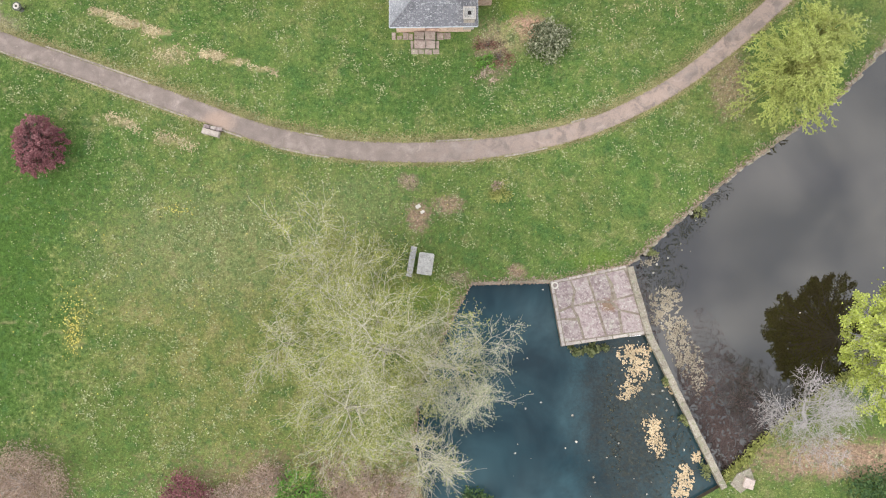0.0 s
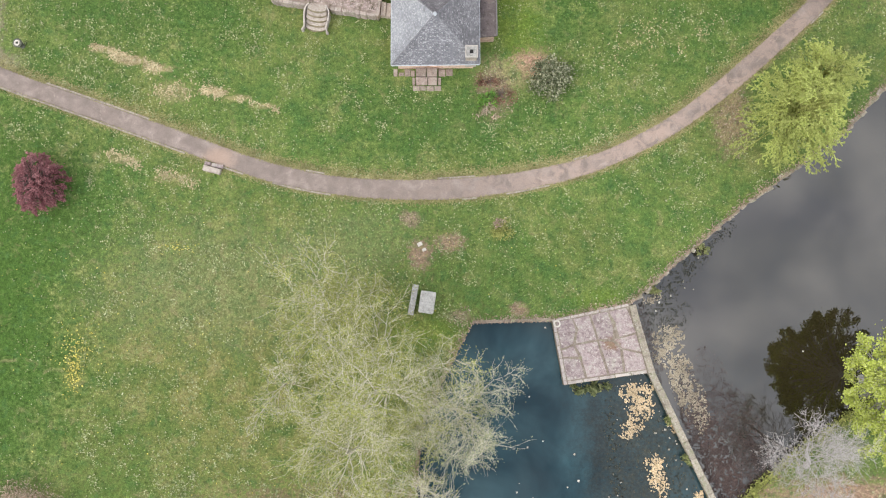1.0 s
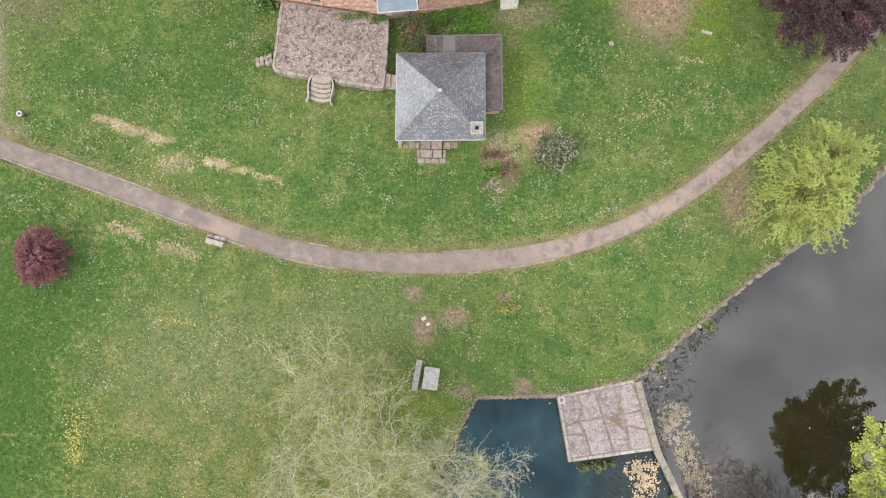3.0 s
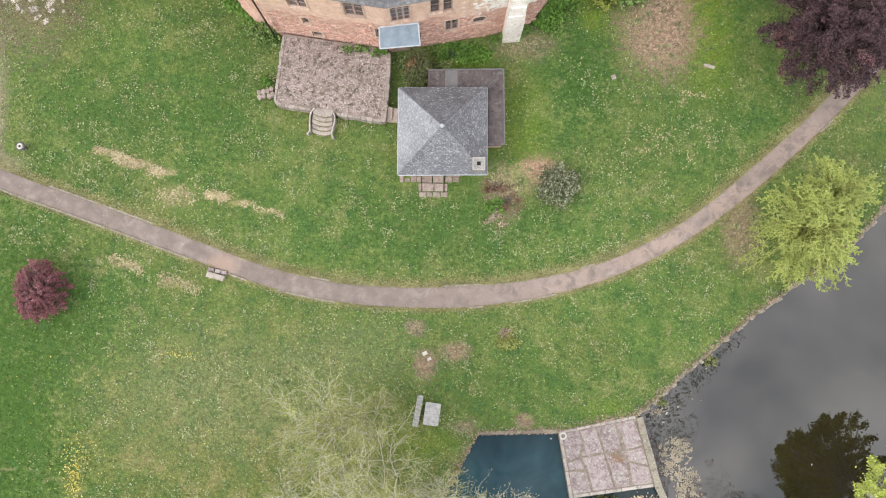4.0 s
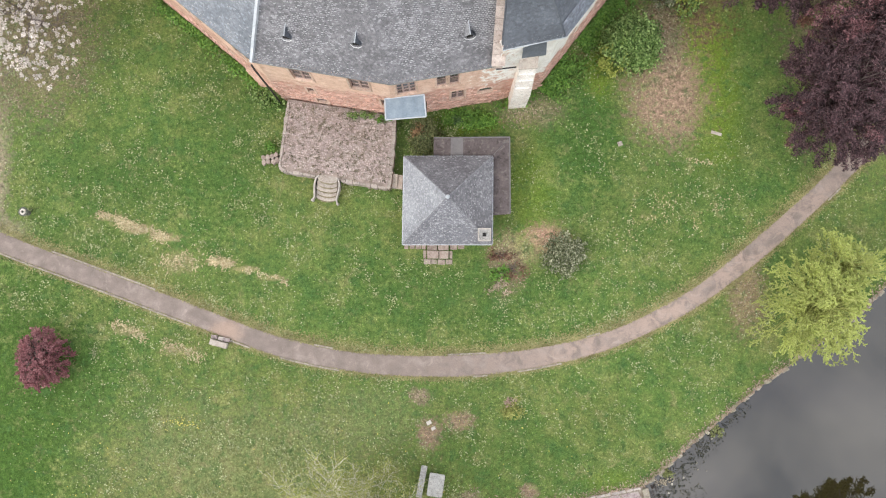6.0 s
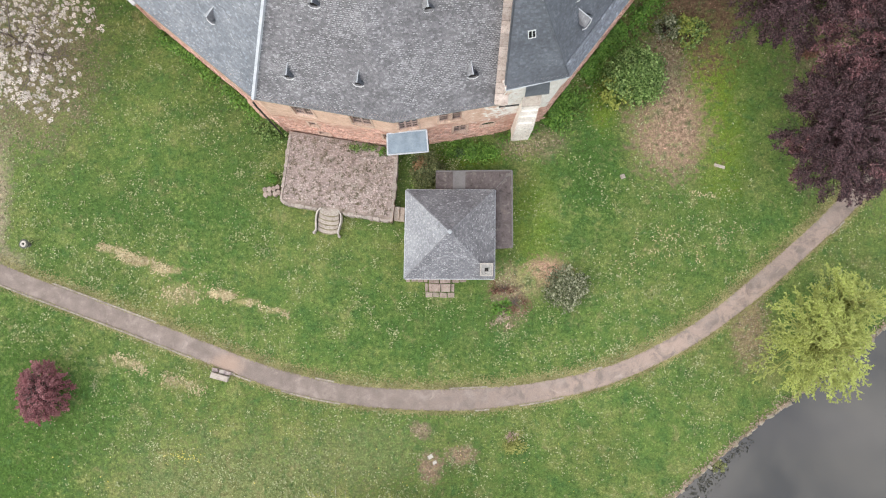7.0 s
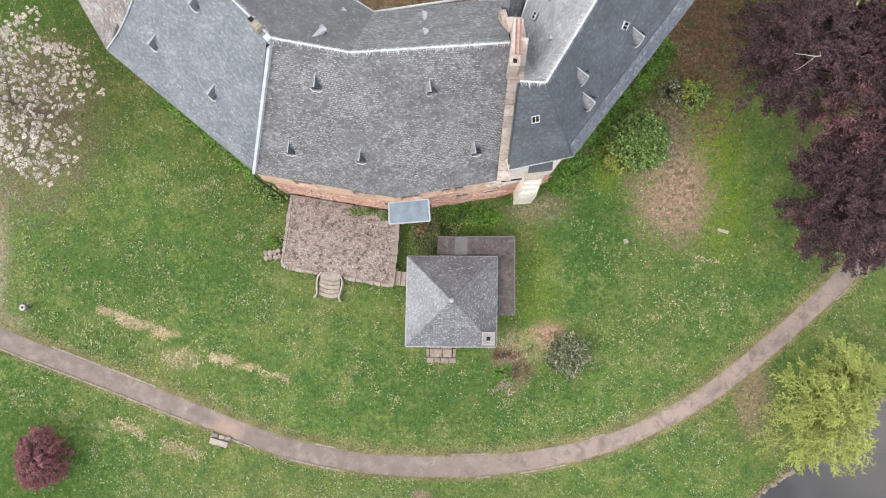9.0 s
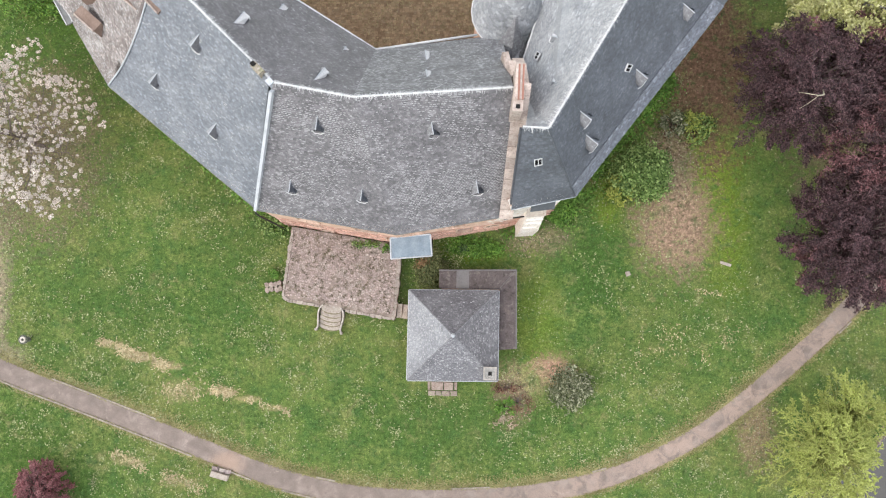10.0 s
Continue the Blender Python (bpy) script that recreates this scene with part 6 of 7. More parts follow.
def tree(name, label, x, y, height, radius, bark, leaf, seed, trunk_r=0.22, limbs=11, branches=9, twigs=7, fork=0.25, low=12, high=70, lift=0.3,
         leaves=7, leaf_size=0.14, long=1.6, spread=0.16, lean=(0, 0), droop=0.0, squash=None, flat=0.5, twig_r=0.012, twig_len=0.34, stretch=(1, 1), fan=1.0, limb_r=1.0, wander=0.11, leaf_drop=0.0):
    """Trunk with forked limbs, branches and twigs, and a crown of single leaves along the twigs."""
    rr, rng = random.Random(seed), np.random.default_rng(seed)
    th = empty(name, label, "tree", x, y, 0)
    stem, wood, spray, pts = Geo(), Geo(), Geo(), []
    top = Vector((lean[0], lean[1], height * 0.8))
    trunk = [Vector((0, 0, -0.2)), top * 0.25 + Vector((0.1, 0, 0)), top * 0.55 + Vector((-0.08, 0.1, 0)), top]
    tl = spline([tuple(p) for p in trunk], 3)
    stem.tube(tl, [trunk_r * (1.25 - 1.05 * i / (len(tl) - 1)) for i in range(len(tl))], 8)
    for i in range(limbs):
        f = fork + (1 - fork) * (i + 0.5) / limbs
        k = f * (len(tl) - 1)
        p0 = tl[int(k)].lerp(tl[min(int(k) + 1, len(tl) - 1)], k % 1)
        az = i * 2.4 + rr.uniform(-0.35, 0.35)
        el = radians(low + (high - low) * f ** 1.6 + rr.uniform(-8, 8))
        reach = radius * (1.05 - 0.35 * f) * rr.uniform(0.8, 1.12)
        way = Vector((math.cos(az) * math.cos(el) * stretch[0], math.sin(az) * math.cos(el) * stretch[1], math.sin(el)))
        length = reach / max(0.45, math.cos(el))
        main = shoot(rr, p0, way, length, lift - droop * 0.5, wander, 7)
        r0 = trunk_r * (0.55 - 0.25 * f) * limb_r
        wood.tube(main, [r0 * (1 - 0.82 * j / 7) for j in range(8)], 5)
        for b in range(branches):
            q = 0.18 + 0.8 * (b + rr.random()) / branches
            kk = q * 7
            s = main[int(kk)].lerp(main[min(int(kk) + 1, 7)], kk % 1)
            d = (main[min(int(kk) + 1, 7)] - main[int(kk)]).normalized()
            side = d.cross(Vector((0, 0, 1))).normalized() * (1 if b % 2 else -1)
            w = d * rr.uniform(0.5, 1.0) + side * rr.uniform(0.5, 1.1) * fan + Vector((0, 0, rr.uniform(-0.25, 0.55)))
            bl = length * (0.52 - 0.26 * q) * rr.uniform(0.7, 1.25)
            br = shoot(rr, s, w, bl, lift * 0.6 - droop, wander * 1.4, 5)
            wood.tube(br, [max(twig_r * 1.3, r0 * 0.32) * (1 - 0.7 * j / 5) for j in range(6)], 4, False)
            for t in range(twigs):
                q2 = 0.12 + 0.88 * (t + rr.random()) / twigs
                k2 = q2 * 5
                s2 = br[int(k2)].lerp(br[min(int(k2) + 1, 5)], k2 % 1)
                d2 = (br[min(int(k2) + 1, 5)] - br[max(0, int(k2) - 1)]).normalized()
                w2 = d2 * rr.uniform(0.5, 1.1) + Vector((rr.gauss(0, 0.6), rr.gauss(0, 0.6), rr.gauss(0.1, 0.4))) * fan
                tw = shoot(rr, s2, w2, max(0.35, bl * twig_len * rr.uniform(0.7, 1.4)), lift * 0.4 - droop * 1.6, wander * 1.5, 4)
                spray.tube(tw, [twig_r * (1 - 0.6 * j / 4) for j in range(5)], 3, False)
                for j in range(leaves):
                    u = 4 * (j + rr.random()) / leaves
                    pts.append(tw[int(min(u, 3.999))].lerp(tw[min(int(u) + 1, 4)], u % 1))
    part("trunk", stem, bark, th)
    part("branch_frame", wood, bark, th)
    tagged(part("twig_spray", spray, bark, th), "", kind="stuff")
    if leaf and leaves:
        arr = np.array([tuple(p) for p in pts]) + rng.normal(0, spread, (len(pts), 3))
        arr[:, 2] -= leaf_drop * rng.random(len(pts))
        if squash:
            arr[:, 2] = np.maximum(arr[:, 2], squash)
        arr[:, 2] = np.maximum(arr[:, 2], 0.15)
        part("crown", leaf_mesh("crown", arr, leaf_size, long, rng, flat), leaf, th)
    return th


def bush(name, label, x, y, rx, ry, h, leaf, seed, count=900, size=0.12, long=1.4, stems=14, category="shrub", flat=0.6, bark=None, ragged=0.3, stem_r=1.0):
    """Stems fanning out from the foot, and leaves in clumps over an uneven mound."""
    rr, rng = random.Random(seed), np.random.default_rng(seed)
    th = empty(name, label, category, x, y, 0)
    wood = Geo()
    for i in range(stems):
        a, q = rr.uniform(0, math.tau), rr.uniform(0.25, 0.8)
        wood.tube(shoot(rr, (rr.gauss(0, 0.08), rr.gauss(0, 0.08), -0.05), (rx * q * math.cos(a), ry * q * math.sin(a), h * 0.9), h * 0.95, -0.1, 0.1, 4), [0.025, 0.022, 0.018, 0.013, 0.008], 4, False)
    part("stems", wood, bark or BARK_DARK, th)
    m = max(8, count // 28)
    a, u = rng.uniform(0, 2 * np.pi, m), np.sqrt(rng.uniform(0, 1, m))
    lump = 1 + ragged * np.sin(a * 3 + seed) * 0.5 + rng.normal(0, ragged * 0.25, m)
    cx, cy = rx * u * lump * np.cos(a), ry * u * lump * np.sin(a)
    cz = h * np.sqrt(np.maximum(0.05, 1 - (u * 0.95) ** 2)) * rng.uniform(0.75, 1.08, m)
    k = rng.integers(0, m, count)
    sp = 0.13 * (rx + ry) / 2 + 0.04
    pts = np.stack([cx[k], cy[k], cz[k]], 1) + rng.normal(0, 1, (count, 3)) * np.array([sp, sp, sp * 0.8])
    skirt = rng.uniform(0, 1, count) < 0.3
    pts[skirt, 2] *= rng.uniform(0.1, 0.9, skirt.sum())
    pts[:, 2] = np.maximum(pts[:, 2], 0.04)
    part("foliage", leaf_mesh("foliage", pts, size, long, rng, flat), leaf, th)
    return th


# willows at the pond
def willow(label, x, y, height, radius, seed, trunk_r, limbs, branches, twigs, leaves, lean, droop=0.1, bark=BARK_PALE, low=18, high=60, fork=0.25, stretch=(1, 1), leaf=None):
    return tree("willow_tree", label, x, y, height, radius, bark, leaf or LEAF_WILLOW, seed, trunk_r, limbs, branches, twigs, fork, low, high, 0.15, leaves, 0.052, 2.2, 0.13, lean, droop, None, 0.5, 0.0115, 0.55, stretch, 0.75, 0.46, 0.17, 0.25)


willow("spreading willow with pale limbs and sparse yellow-green shoots", -3.7, -3.6, 12.0, 5.3, 11, 0.3, 15, 10, 9, 16, (0.1, 1.0), 0.12, BARK_WILLOW, 22, 66, 0.25, (0.92, 1.0))
willow("second willow with drooping pale branches and thin leaf", -5.4, -7.6, 9.5, 4.3, 23, 0.26, 12, 9, 9, 16, (-0.3, 1.2), 0.14, BARK_WILLOW)
willow("low willow leaning over the pond edge, nearly bare", -1.6, -9.8, 7.0, 3.4, 31, 0.18, 9, 11, 10, 2, (0.4, -0.6), 0.1, BARK_WILLOW)
willow("small grey willow with fine bare twigs", -10.3, -3.2, 7.0, 2.4, 37, 0.11, 9, 8, 8, 5, (0.4, 0.3), 0.14, BARK_WILLOW, 30, 70, 0.35)
willow("willow bough with silvery buds hanging over the water", -1.2, -4.4, 6.0, 4.1, 41, 0.2, 16, 10, 8, 6, (3.2, -0.4), 0.08, BARK_WILLOW, 5, 50, 0.35, (1.15, 1.0), LEAF_GREYGREEN)
willow("young willow with yellow shoots beside the bench", -7.0, 1.3, 8.0, 3.1, 43, 0.16, 13, 9, 9, 16, (0.0, 0.6), 0.16, BARK_WILLOW, 25, 70)


def fan_tree(name, label, x, y, height, rx, ry, bark, leaf, seed, fans, fan_len, sides, side_len, leaves, leaf_size, long, spread, base=0.25, droop=0.2,
             trunk_r=0.2, twig_r=0.011, lump=0.16, top_el=60, rim_el=-5, fill=30, second=None, share=0.0, lean=(0, 0), twig=None, wander=0.13, swirl=0.5):
    """A tree whose dome is made of flat leafy sprays, each on a limb of its own: an axis, side twigs to both hands, and leaves along them."""
    rr, rng = random.Random(seed), np.random.default_rng(seed)
    th = empty(name, label, "tree", x, y, 0)
    stem, wood, spray, pts, pts2 = Geo(), Geo(), Geo(), [], []
    tl = spline([(0, 0, -0.2), (lean[0] * 0.3 + 0.08, lean[1] * 0.3, height * 0.3), (lean[0] * 0.7 - 0.05, lean[1] * 0.7 + 0.06, height * 0.6), (lean[0], lean[1], height * 0.85)], 3)
    stem.tube(tl, [trunk_r * (1.2 - 1.0 * i / (len(tl) - 1)) for i in range(len(tl))], 8)
    for i in range(fans):
        u, az = math.sqrt((i + 0.5) / fans), i * 2.39996 + rr.gauss(0, 0.22)
        k = 1 + 2 * lump * noise.noise(Vector((math.cos(az) * 1.6, math.sin(az) * 1.6, seed * 1.7)))
        inner = rr.random() < 0.3
        o = Vector((lean[0] + rx * k * u * 0.74 * math.cos(az), lean[1] + ry * k * u * 0.74 * math.sin(az),
                    height * (base + (0.97 - base) * math.sqrt(1 - (0.94 * u) ** 2)) * rr.uniform(0.84, 1.0) * (0.78 if inner else 1.0)))
        el = radians(top_el * (1 - u) + rim_el * u) + rr.gauss(0, 0.14)
        turn = az + rr.gauss(0, swirl)
        way = Vector((math.cos(turn) * math.cos(el), math.sin(turn) * math.cos(el), math.sin(el)))
        length = fan_len * rr.uniform(0.7, 1.25)
        foot = tl[min(len(tl) - 1, max(1, int(len(tl) * (0.25 + 0.6 * (1 - u)))))]
        mid = foot.lerp(o, 0.55) + Vector((rr.gauss(0, 0.15), rr.gauss(0, 0.15), 0.12 * (o - foot).length))
        r0 = trunk_r * 0.28
        wood.tube([foot, mid, o], [r0, r0 * 0.7, twig_r * 2.2], 5, False)
        axis = shoot(rr, o, way, length, -droop, wander, 5)
        wood.tube(axis, [twig_r * (2.0 - 0.22 * j) for j in range(6)], 4, False)
        bag = pts2 if second and noise.noise(Vector((o.x * 0.35, o.y * 0.35, seed * 3.3))) + 0.15 * rr.gauss(0, 1) > 0.5 - share else pts
        flat_side = way.cross(Vector((0, 0, 1))).normalized()
        for b in range(sides):
            q = (b + 0.6 * rr.random()) / sides
            kk = min(q * 5, 4.999)
            s0 = axis[int(kk)].lerp(axis[int(kk) + 1], kk % 1)
            d = (axis[int(kk) + 1] - axis[int(kk)]).normalized()
            w = d * rr.uniform(0.6, 1.1) + flat_side * (1 if b % 2 else -1) * rr.uniform(0.5, 1.1) + Vector((0, 0, rr.gauss(0.02, 0.16)))
            sub = shoot(rr, s0, w, length * side_len * (1.1 - 0.7 * q) * rr.uniform(0.7, 1.2), -droop, wander, 3)
            spray.tube(sub, [twig_r, twig_r * 0.8, twig_r * 0.6, twig_r * 0.4], 3, False)
            for j in range(leaves):
                v = min(2.999, 3 * (j + rr.random()) / leaves)
                bag.append(tuple(sub[int(v)].lerp(sub[int(v) + 1], v % 1)))
        for j in range(leaves * 2):
            v = min(4.999, 5 * (j + rr.random()) / (leaves * 2))
            bag.append(tuple(axis[int(v)].lerp(axis[int(v) + 1], v % 1)))
        for j in range(fill):
            f = rr.uniform(0.3, 1.0)
            pts.append(tuple(foot.lerp(o, f) + Vector((rr.gauss(0, 0.4), rr.gauss(0, 0.4), rr.gauss(-0.3, 0.25)))))
    part("trunk", stem, bark, th)
    part("branch_frame", wood, bark, th)
    tagged(part("twig_spray", spray, twig or bark, th), "", kind="stuff")
    for nm, bag, m, lab in (("crown", pts, leaf, ""), ("young_leaf_spray", pts2, second, "redder young leaves")):
        if bag:
            arr = np.array(bag) + rng.normal(0, spread, (len(bag), 3))
            arr[:, 2] = np.maximum(arr[:, 2], 0.12)
            part(nm, leaf_mesh(nm, arr, leaf_size, long, rng, 0.5), m, th, lab)
    return th


# the ornamental trees
fan_tree("red_maple", "small domed dark red Japanese maple on the lawn", -27.62, 10.2, 2.7, 1.95, 2.2, BARK_DARK, LEAF_MAPLE_RED, 5, 190, 0.52, 9, 0.45, 9, 0.062, 1.7, 0.03, 0.2, 0.5, 0.09, 0.009, 0.2, 55, -25, 26, LEAF_MAPLE_PINK, 0.3, (0.05, 0.1))
fan_tree("larch_tree", "feathery bright yellow-green larch by the lake shore", 22.7, 14.5, 7.6, 3.3, 3.5, BARK_LARCH, LEAF_LARCH, 8, 210, 1.5, 7, 0.30, 30, 0.042, 2.4, 0.018, 0.12, 0.3, 0.13, 0.012, 0.22, 40, -10, 12, swirl=0.9)
fan_tree("larch_tree", "smaller feathery larch behind the first", 24.6, 17.0, 6.0, 2.3, 2.2, BARK_LARCH, LEAF_LARCH, 9, 100, 1.3, 7, 0.30, 28, 0.042, 2.4, 0.018, 0.12, 0.3, 0.12, 0.012, 0.22, 40, -10, 10, swirl=0.9)
BEECH = dict(base=0.28, droop=0.25, lump=0.18, top_el=40, rim_el=-6, fill=70, twig=BARK_RED, swirl=0.7)
fan_tree("copper_beech", "dense purple copper beech beside the path", 24.7, 28.3, 8.0, 4.5, 5.7, BARK_DARK, LEAF_BEECH, 12, 330, 1.15, 12, 0.45, 15, 0.068, 2.2, 0.05, trunk_r=0.2, second=LEAF_BEECH_RED, share=-0.2, **BEECH)
beech = fan_tree("copper_beech", "dark purple copper beech with grey limbs", 21.0, 37.4, 9.5, 4.5, 4.2, BARK_DARK, LEAF_BEECH, 13, 190, 1.6, 13, 0.42, 17, 0.068, 2.2, 0.05, trunk_r=0.24, second=LEAF_BEECH_RED, share=-0.1, **BEECH)
fan_tree("copper_beech", "reddish copper beech with layered branches", 27.4, 33.2, 11.5, 4.9, 4.6, BARK_DARK, LEAF_BEECH, 14, 210, 1.9, 13, 0.42, 17, 0.070, 2.2, 0.05, trunk_r=0.3, second=LEAF_BEECH_RED, share=0.35, **BEECH)
fan_tree("copper_beech", "tall purple copper beech at the garden edge", 27.8, 39.0, 11.0, 5.2, 5.0, BARK_DARK, LEAF_BEECH, 15, 180, 1.8, 13, 0.42, 15, 0.080, 2.2, 0.06, trunk_r=0.32, second=LEAF_BEECH_RED, share=0.1, **BEECH)
limb = Geo()
limb.tube([(18.75, 35.75, 9.5), (19.2, 35.6, 9.75), (19.75, 35.5, 9.8), (20.15, 35.6, 9.6), (20.3, 36.0, 9.2)], [0.012, 0.025, 0.032, 0.036, 0.04], 6)
limb.tube([(18.95, 34.9, 9.1), (19.35, 35.15, 9.35), (19.75, 35.5, 9.8)], [0.01, 0.016, 0.02], 6)
part("dead_limb", Geo().add([Vector(p) - Vector((21.0, 37.4, 0)) for p in limb.v], limb.f), BARK_PALE, beech, "pale bare limb standing out of the crown", True)
fan_tree("maple_tree", "fresh bright green maple on the far shore", 28.5, -2.9, 8.8, 4.5, 4.6, BARK_GREY, LEAF_MAPLE, 16, 240, 1.0, 10, 0.5, 14, 0.105, 1.3, 0.07, trunk_r=0.24, lump=0.2, top_el=55, rim_el=-5, fill=40, swirl=0.8)
tree("bare_tree", "leafless grey tree leaning over the lake", 24.5, -8.8, 6.5, 3.5, BARK_BARE, None, 17, 0.18, 17, 13, 11, 0.10, 8, 55, 0.2, 0, 0.1, 1, 0.1, (-2.3, 2.5), 0.0, None, 0.5, 0.0095, 0.5, (1, 1), 0.95, 0.38, 0.17)
tree("lime_tree", "pale yellow-green tree in young leaf", 24.2, 42.4, 10.5, 3.3, BARK_GREY, LEAF_LIME, 18, 0.24, 24, 12, 9, 0.18, 10, 65, 0.1, 30, 0.15, 1.3, 0.14, (0, 0), 0.08)
tree("bare_tree", "fine grey leafless tree above the pond foot", 3.2, -18.0, 7.0, 3.8, BARK_BARE, None, 19, 0.15, 11, 11, 10, 0.2, 20, 60, 0.2, 0, 0.1, 1, 0.1, (-1.0, 0.8), 0.0, None, 0.5, 0.014, 0.5, (1, 1), 0.7, 0.6)


def cherry_tree(x, y, seed):
    """Wide bare crown that carries round clusters of blossom."""
    th = tree("cherry_tree", "white blossoming cherry tree with airy crown", x, y, 6.2, 4.3, BARK_BEECH, LEAF_CHERRY, seed, 0.16, 13, 10, 7, 0.25, 12, 55, 0.15, 3, 0.08, 1.5, 0.15, (0.5, -0.3), 0.05, None, 0.5, 0.009, 0.42)
    rr, rng = random.Random(seed), np.random.default_rng(seed)
    pts = []
    for k in range(1150):
        a, u = rr.uniform(0, math.tau), math.sqrt(rr.random())
        lump = 1 + 0.12 * math.sin(a * 5) + 0.08 * math.sin(a * 9 + 1)
        c = Vector((0.2 + 4.7 * u * lump * math.cos(a), 0.2 + 5.5 * u * lump * math.sin(a), 2.4 + 3.2 * math.sqrt(max(0.0, 1 - u * u)) + rr.uniform(-0.7, 0.3)))
        if noise.noise(c * 0.5) < -0.45:
            continue
        r = rr.uniform(0.07, 0.125)
        for j in range(20):
            d = Vector((rr.gauss(0, 1), rr.gauss(0, 1), rr.gauss(0.2, 0.8))).normalized()
            pts.append(tuple(c + d * r))
    part("blossom", leaf_mesh("blossom", pts, 0.095, 1.1, rng, 0.6), BLOSSOM, th, "white blossom clusters")
    return th


cherry_tree(-29.6, 33.6, 21)

# shrubs
bush("round_shrub", "rounded grey-green evergreen shrub beside the pavilion", 7.35, 17.75, 1.35, 1.35, 1.5, LEAF_SHRUB, 51, 3200, 0.11, 1.3, 16, ragged=0.1)
bush("wild_bush", "ragged reddish-brown shrub near the pavilion chimney", 3.1, 17.7, 0.85, 0.55, 0.5, LEAF_RUST, 52, 250, 0.07, 2.2, 26, flat=0.7, bark=BARK_BEECH, ragged=0.6)
bush("wild_bush", "reddish dry shrub beside the chimney", 3.9, 16.8, 0.75, 0.95, 0.45, LEAF_RUST, 53, 260, 0.07, 2.2, 26, flat=0.7, bark=BARK_BEECH, ragged=0.6)
bush("wild_bush", "low green tuft of leaves in the grass", 2.95, 16.4, 0.6, 0.7, 0.4, LEAF_BRIGHT, 54, 340, 0.1, 2.0, ragged=0.5)
bush("wild_bush", "pale twiggy dead shrub in the grass", 2.9, 15.6, 0.8, 0.65, 0.35, LEAF_PINK, 154, 200, 0.06, 2.8, 24, flat=0.7, bark=BARK_PALE, ragged=0.5)
bush("laurel_bush", "large dark green laurel beside the castle wall", 12.0, 32.5, 1.85, 1.7, 2.1, LEAF_LAUREL, 55, 9000, 0.125, 1.5, 16, ragged=0.15)
bush("laurel_bush", "yellow-green lower side of laurel bush", 10.8, 31.5, 1.1, 1.2, 1.4, LEAF_GOLD, 56, 700, 0.14, 1.5)
bush("golden_shrub", "yellow-flowered shrub in the castle border", 15.9, 35.9, 1.0, 1.0, 1.3, LEAF_GOLD, 57, 620, 0.13, 1.4)
bush("golden_shrub", "green leaves under yellow flowers", 15.9, 35.8, 1.1, 1.05, 1.15, LEAF_LAUREL, 157, 700, 0.13, 1.4)
bush("wild_bush", "orange-brown dry tuft under the beeches", 24.2, 34.6, 0.7, 0.4, 0.5, LEAF_RUST, 158, 300, 0.1, 1.6)
bush("golden_shrub", "green shrub next to yellow flowers", 14.3, 36.1, 0.85, 0.85, 1.2, LEAF_SHRUB, 58, 750, 0.13, 1.4)
bush("box_hedge", "dense olive-green bush beside the garden door", -2.3, 25.75, 1.0, 1.45, 1.4, LEAF_HEDGE, 59, 4400, 0.09, 1.3, 12)
bush("wild_bush", "orange-brown shrub on top of the hedge", -2.65, 26.0, 0.5, 0.6, 1.58, LEAF_ORANGE, 60, 620, 0.09, 1.5)
bush("ivy_clump", "green ivy clump at the castle corner", -13.2, 28.6, 0.95, 0.8, 0.9, LEAF_LAUREL, 61, 1100, 0.13, 1.3)
bush("ivy_clump", "green weed tuft beside the side steps", -13.0, 25.2, 0.4, 0.35, 0.35, LEAF_BRIGHT, 62, 260, 0.11, 1.5)
bush("wall_plants", "green weeds growing along the terrace wall", -6.6, 27.15, 0.9, 0.2, 0.3, LEAF_LAUREL, 63, 300, 0.09, 1.6).location.z = 0.72
bush("wall_plants", "green weeds growing along the terrace wall", -5.1, 26.95, 0.55, 0.22, 0.3, LEAF_BRIGHT, 64, 260, 0.09, 1.6).location.z = 0.72
bush("wall_plants", "low green weeds below the castle wall", 0.6, 27.2, 1.9, 0.55, 0.2, LEAF_BRIGHT, 65, 2400, 0.10, 1.8)
bush("dark_shrub", "small dark round shrub under the castle wall", -0.05, 27.15, 0.28, 0.28, 0.5, LEAF_DARK, 66, 300, 0.09, 1.4)
bush("meadow_tussock", "rough dry tussock of tall grass", 3.85, 7.6, 0.45, 0.4, 0.2, LEAF_PINK, 67, 120, 0.07, 3.0, 2, flat=0.6, bark=BARK_PALE)
bush("meadow_tussock", "green rough tussock of tall grass", 3.9, 7.25, 0.85, 0.8, 0.15, LEAF_WILLOW, 68, 420, 0.07, 3.0, 2, flat=0.5, bark=BARK_PALE)
bush("dry_bush", "large pale twiggy bush with dry pinkish twigs", -28.3, -12.6, 3.0, 2.6, 2.4, LEAF_PINK, 69, 20000, 0.045, 3.2, 22, flat=0.9, bark=BARK_GREY, ragged=0.12)
bush("red_shrub", "deep red barberry shrub", -17.2, -13.4, 1.5, 1.4, 1.6, LEAF_MAPLE_RED, 70, 2300, 0.11, 1.3, 14)
bush("green_bush", "bright green rounded bush below the willows", -9.5, -13.1, 1.85, 1.6, 1.9, LEAF_BRIGHT, 71, 2800, 0.11, 1.3, 14)
bush("dry_bush", "pinkish dry bush below the willows", -6.4, -12.2, 2.3, 1.5, 1.5, LEAF_PINK, 72, 8000, 0.05, 3.0, 18, flat=0.9, bark=BARK_GREY)
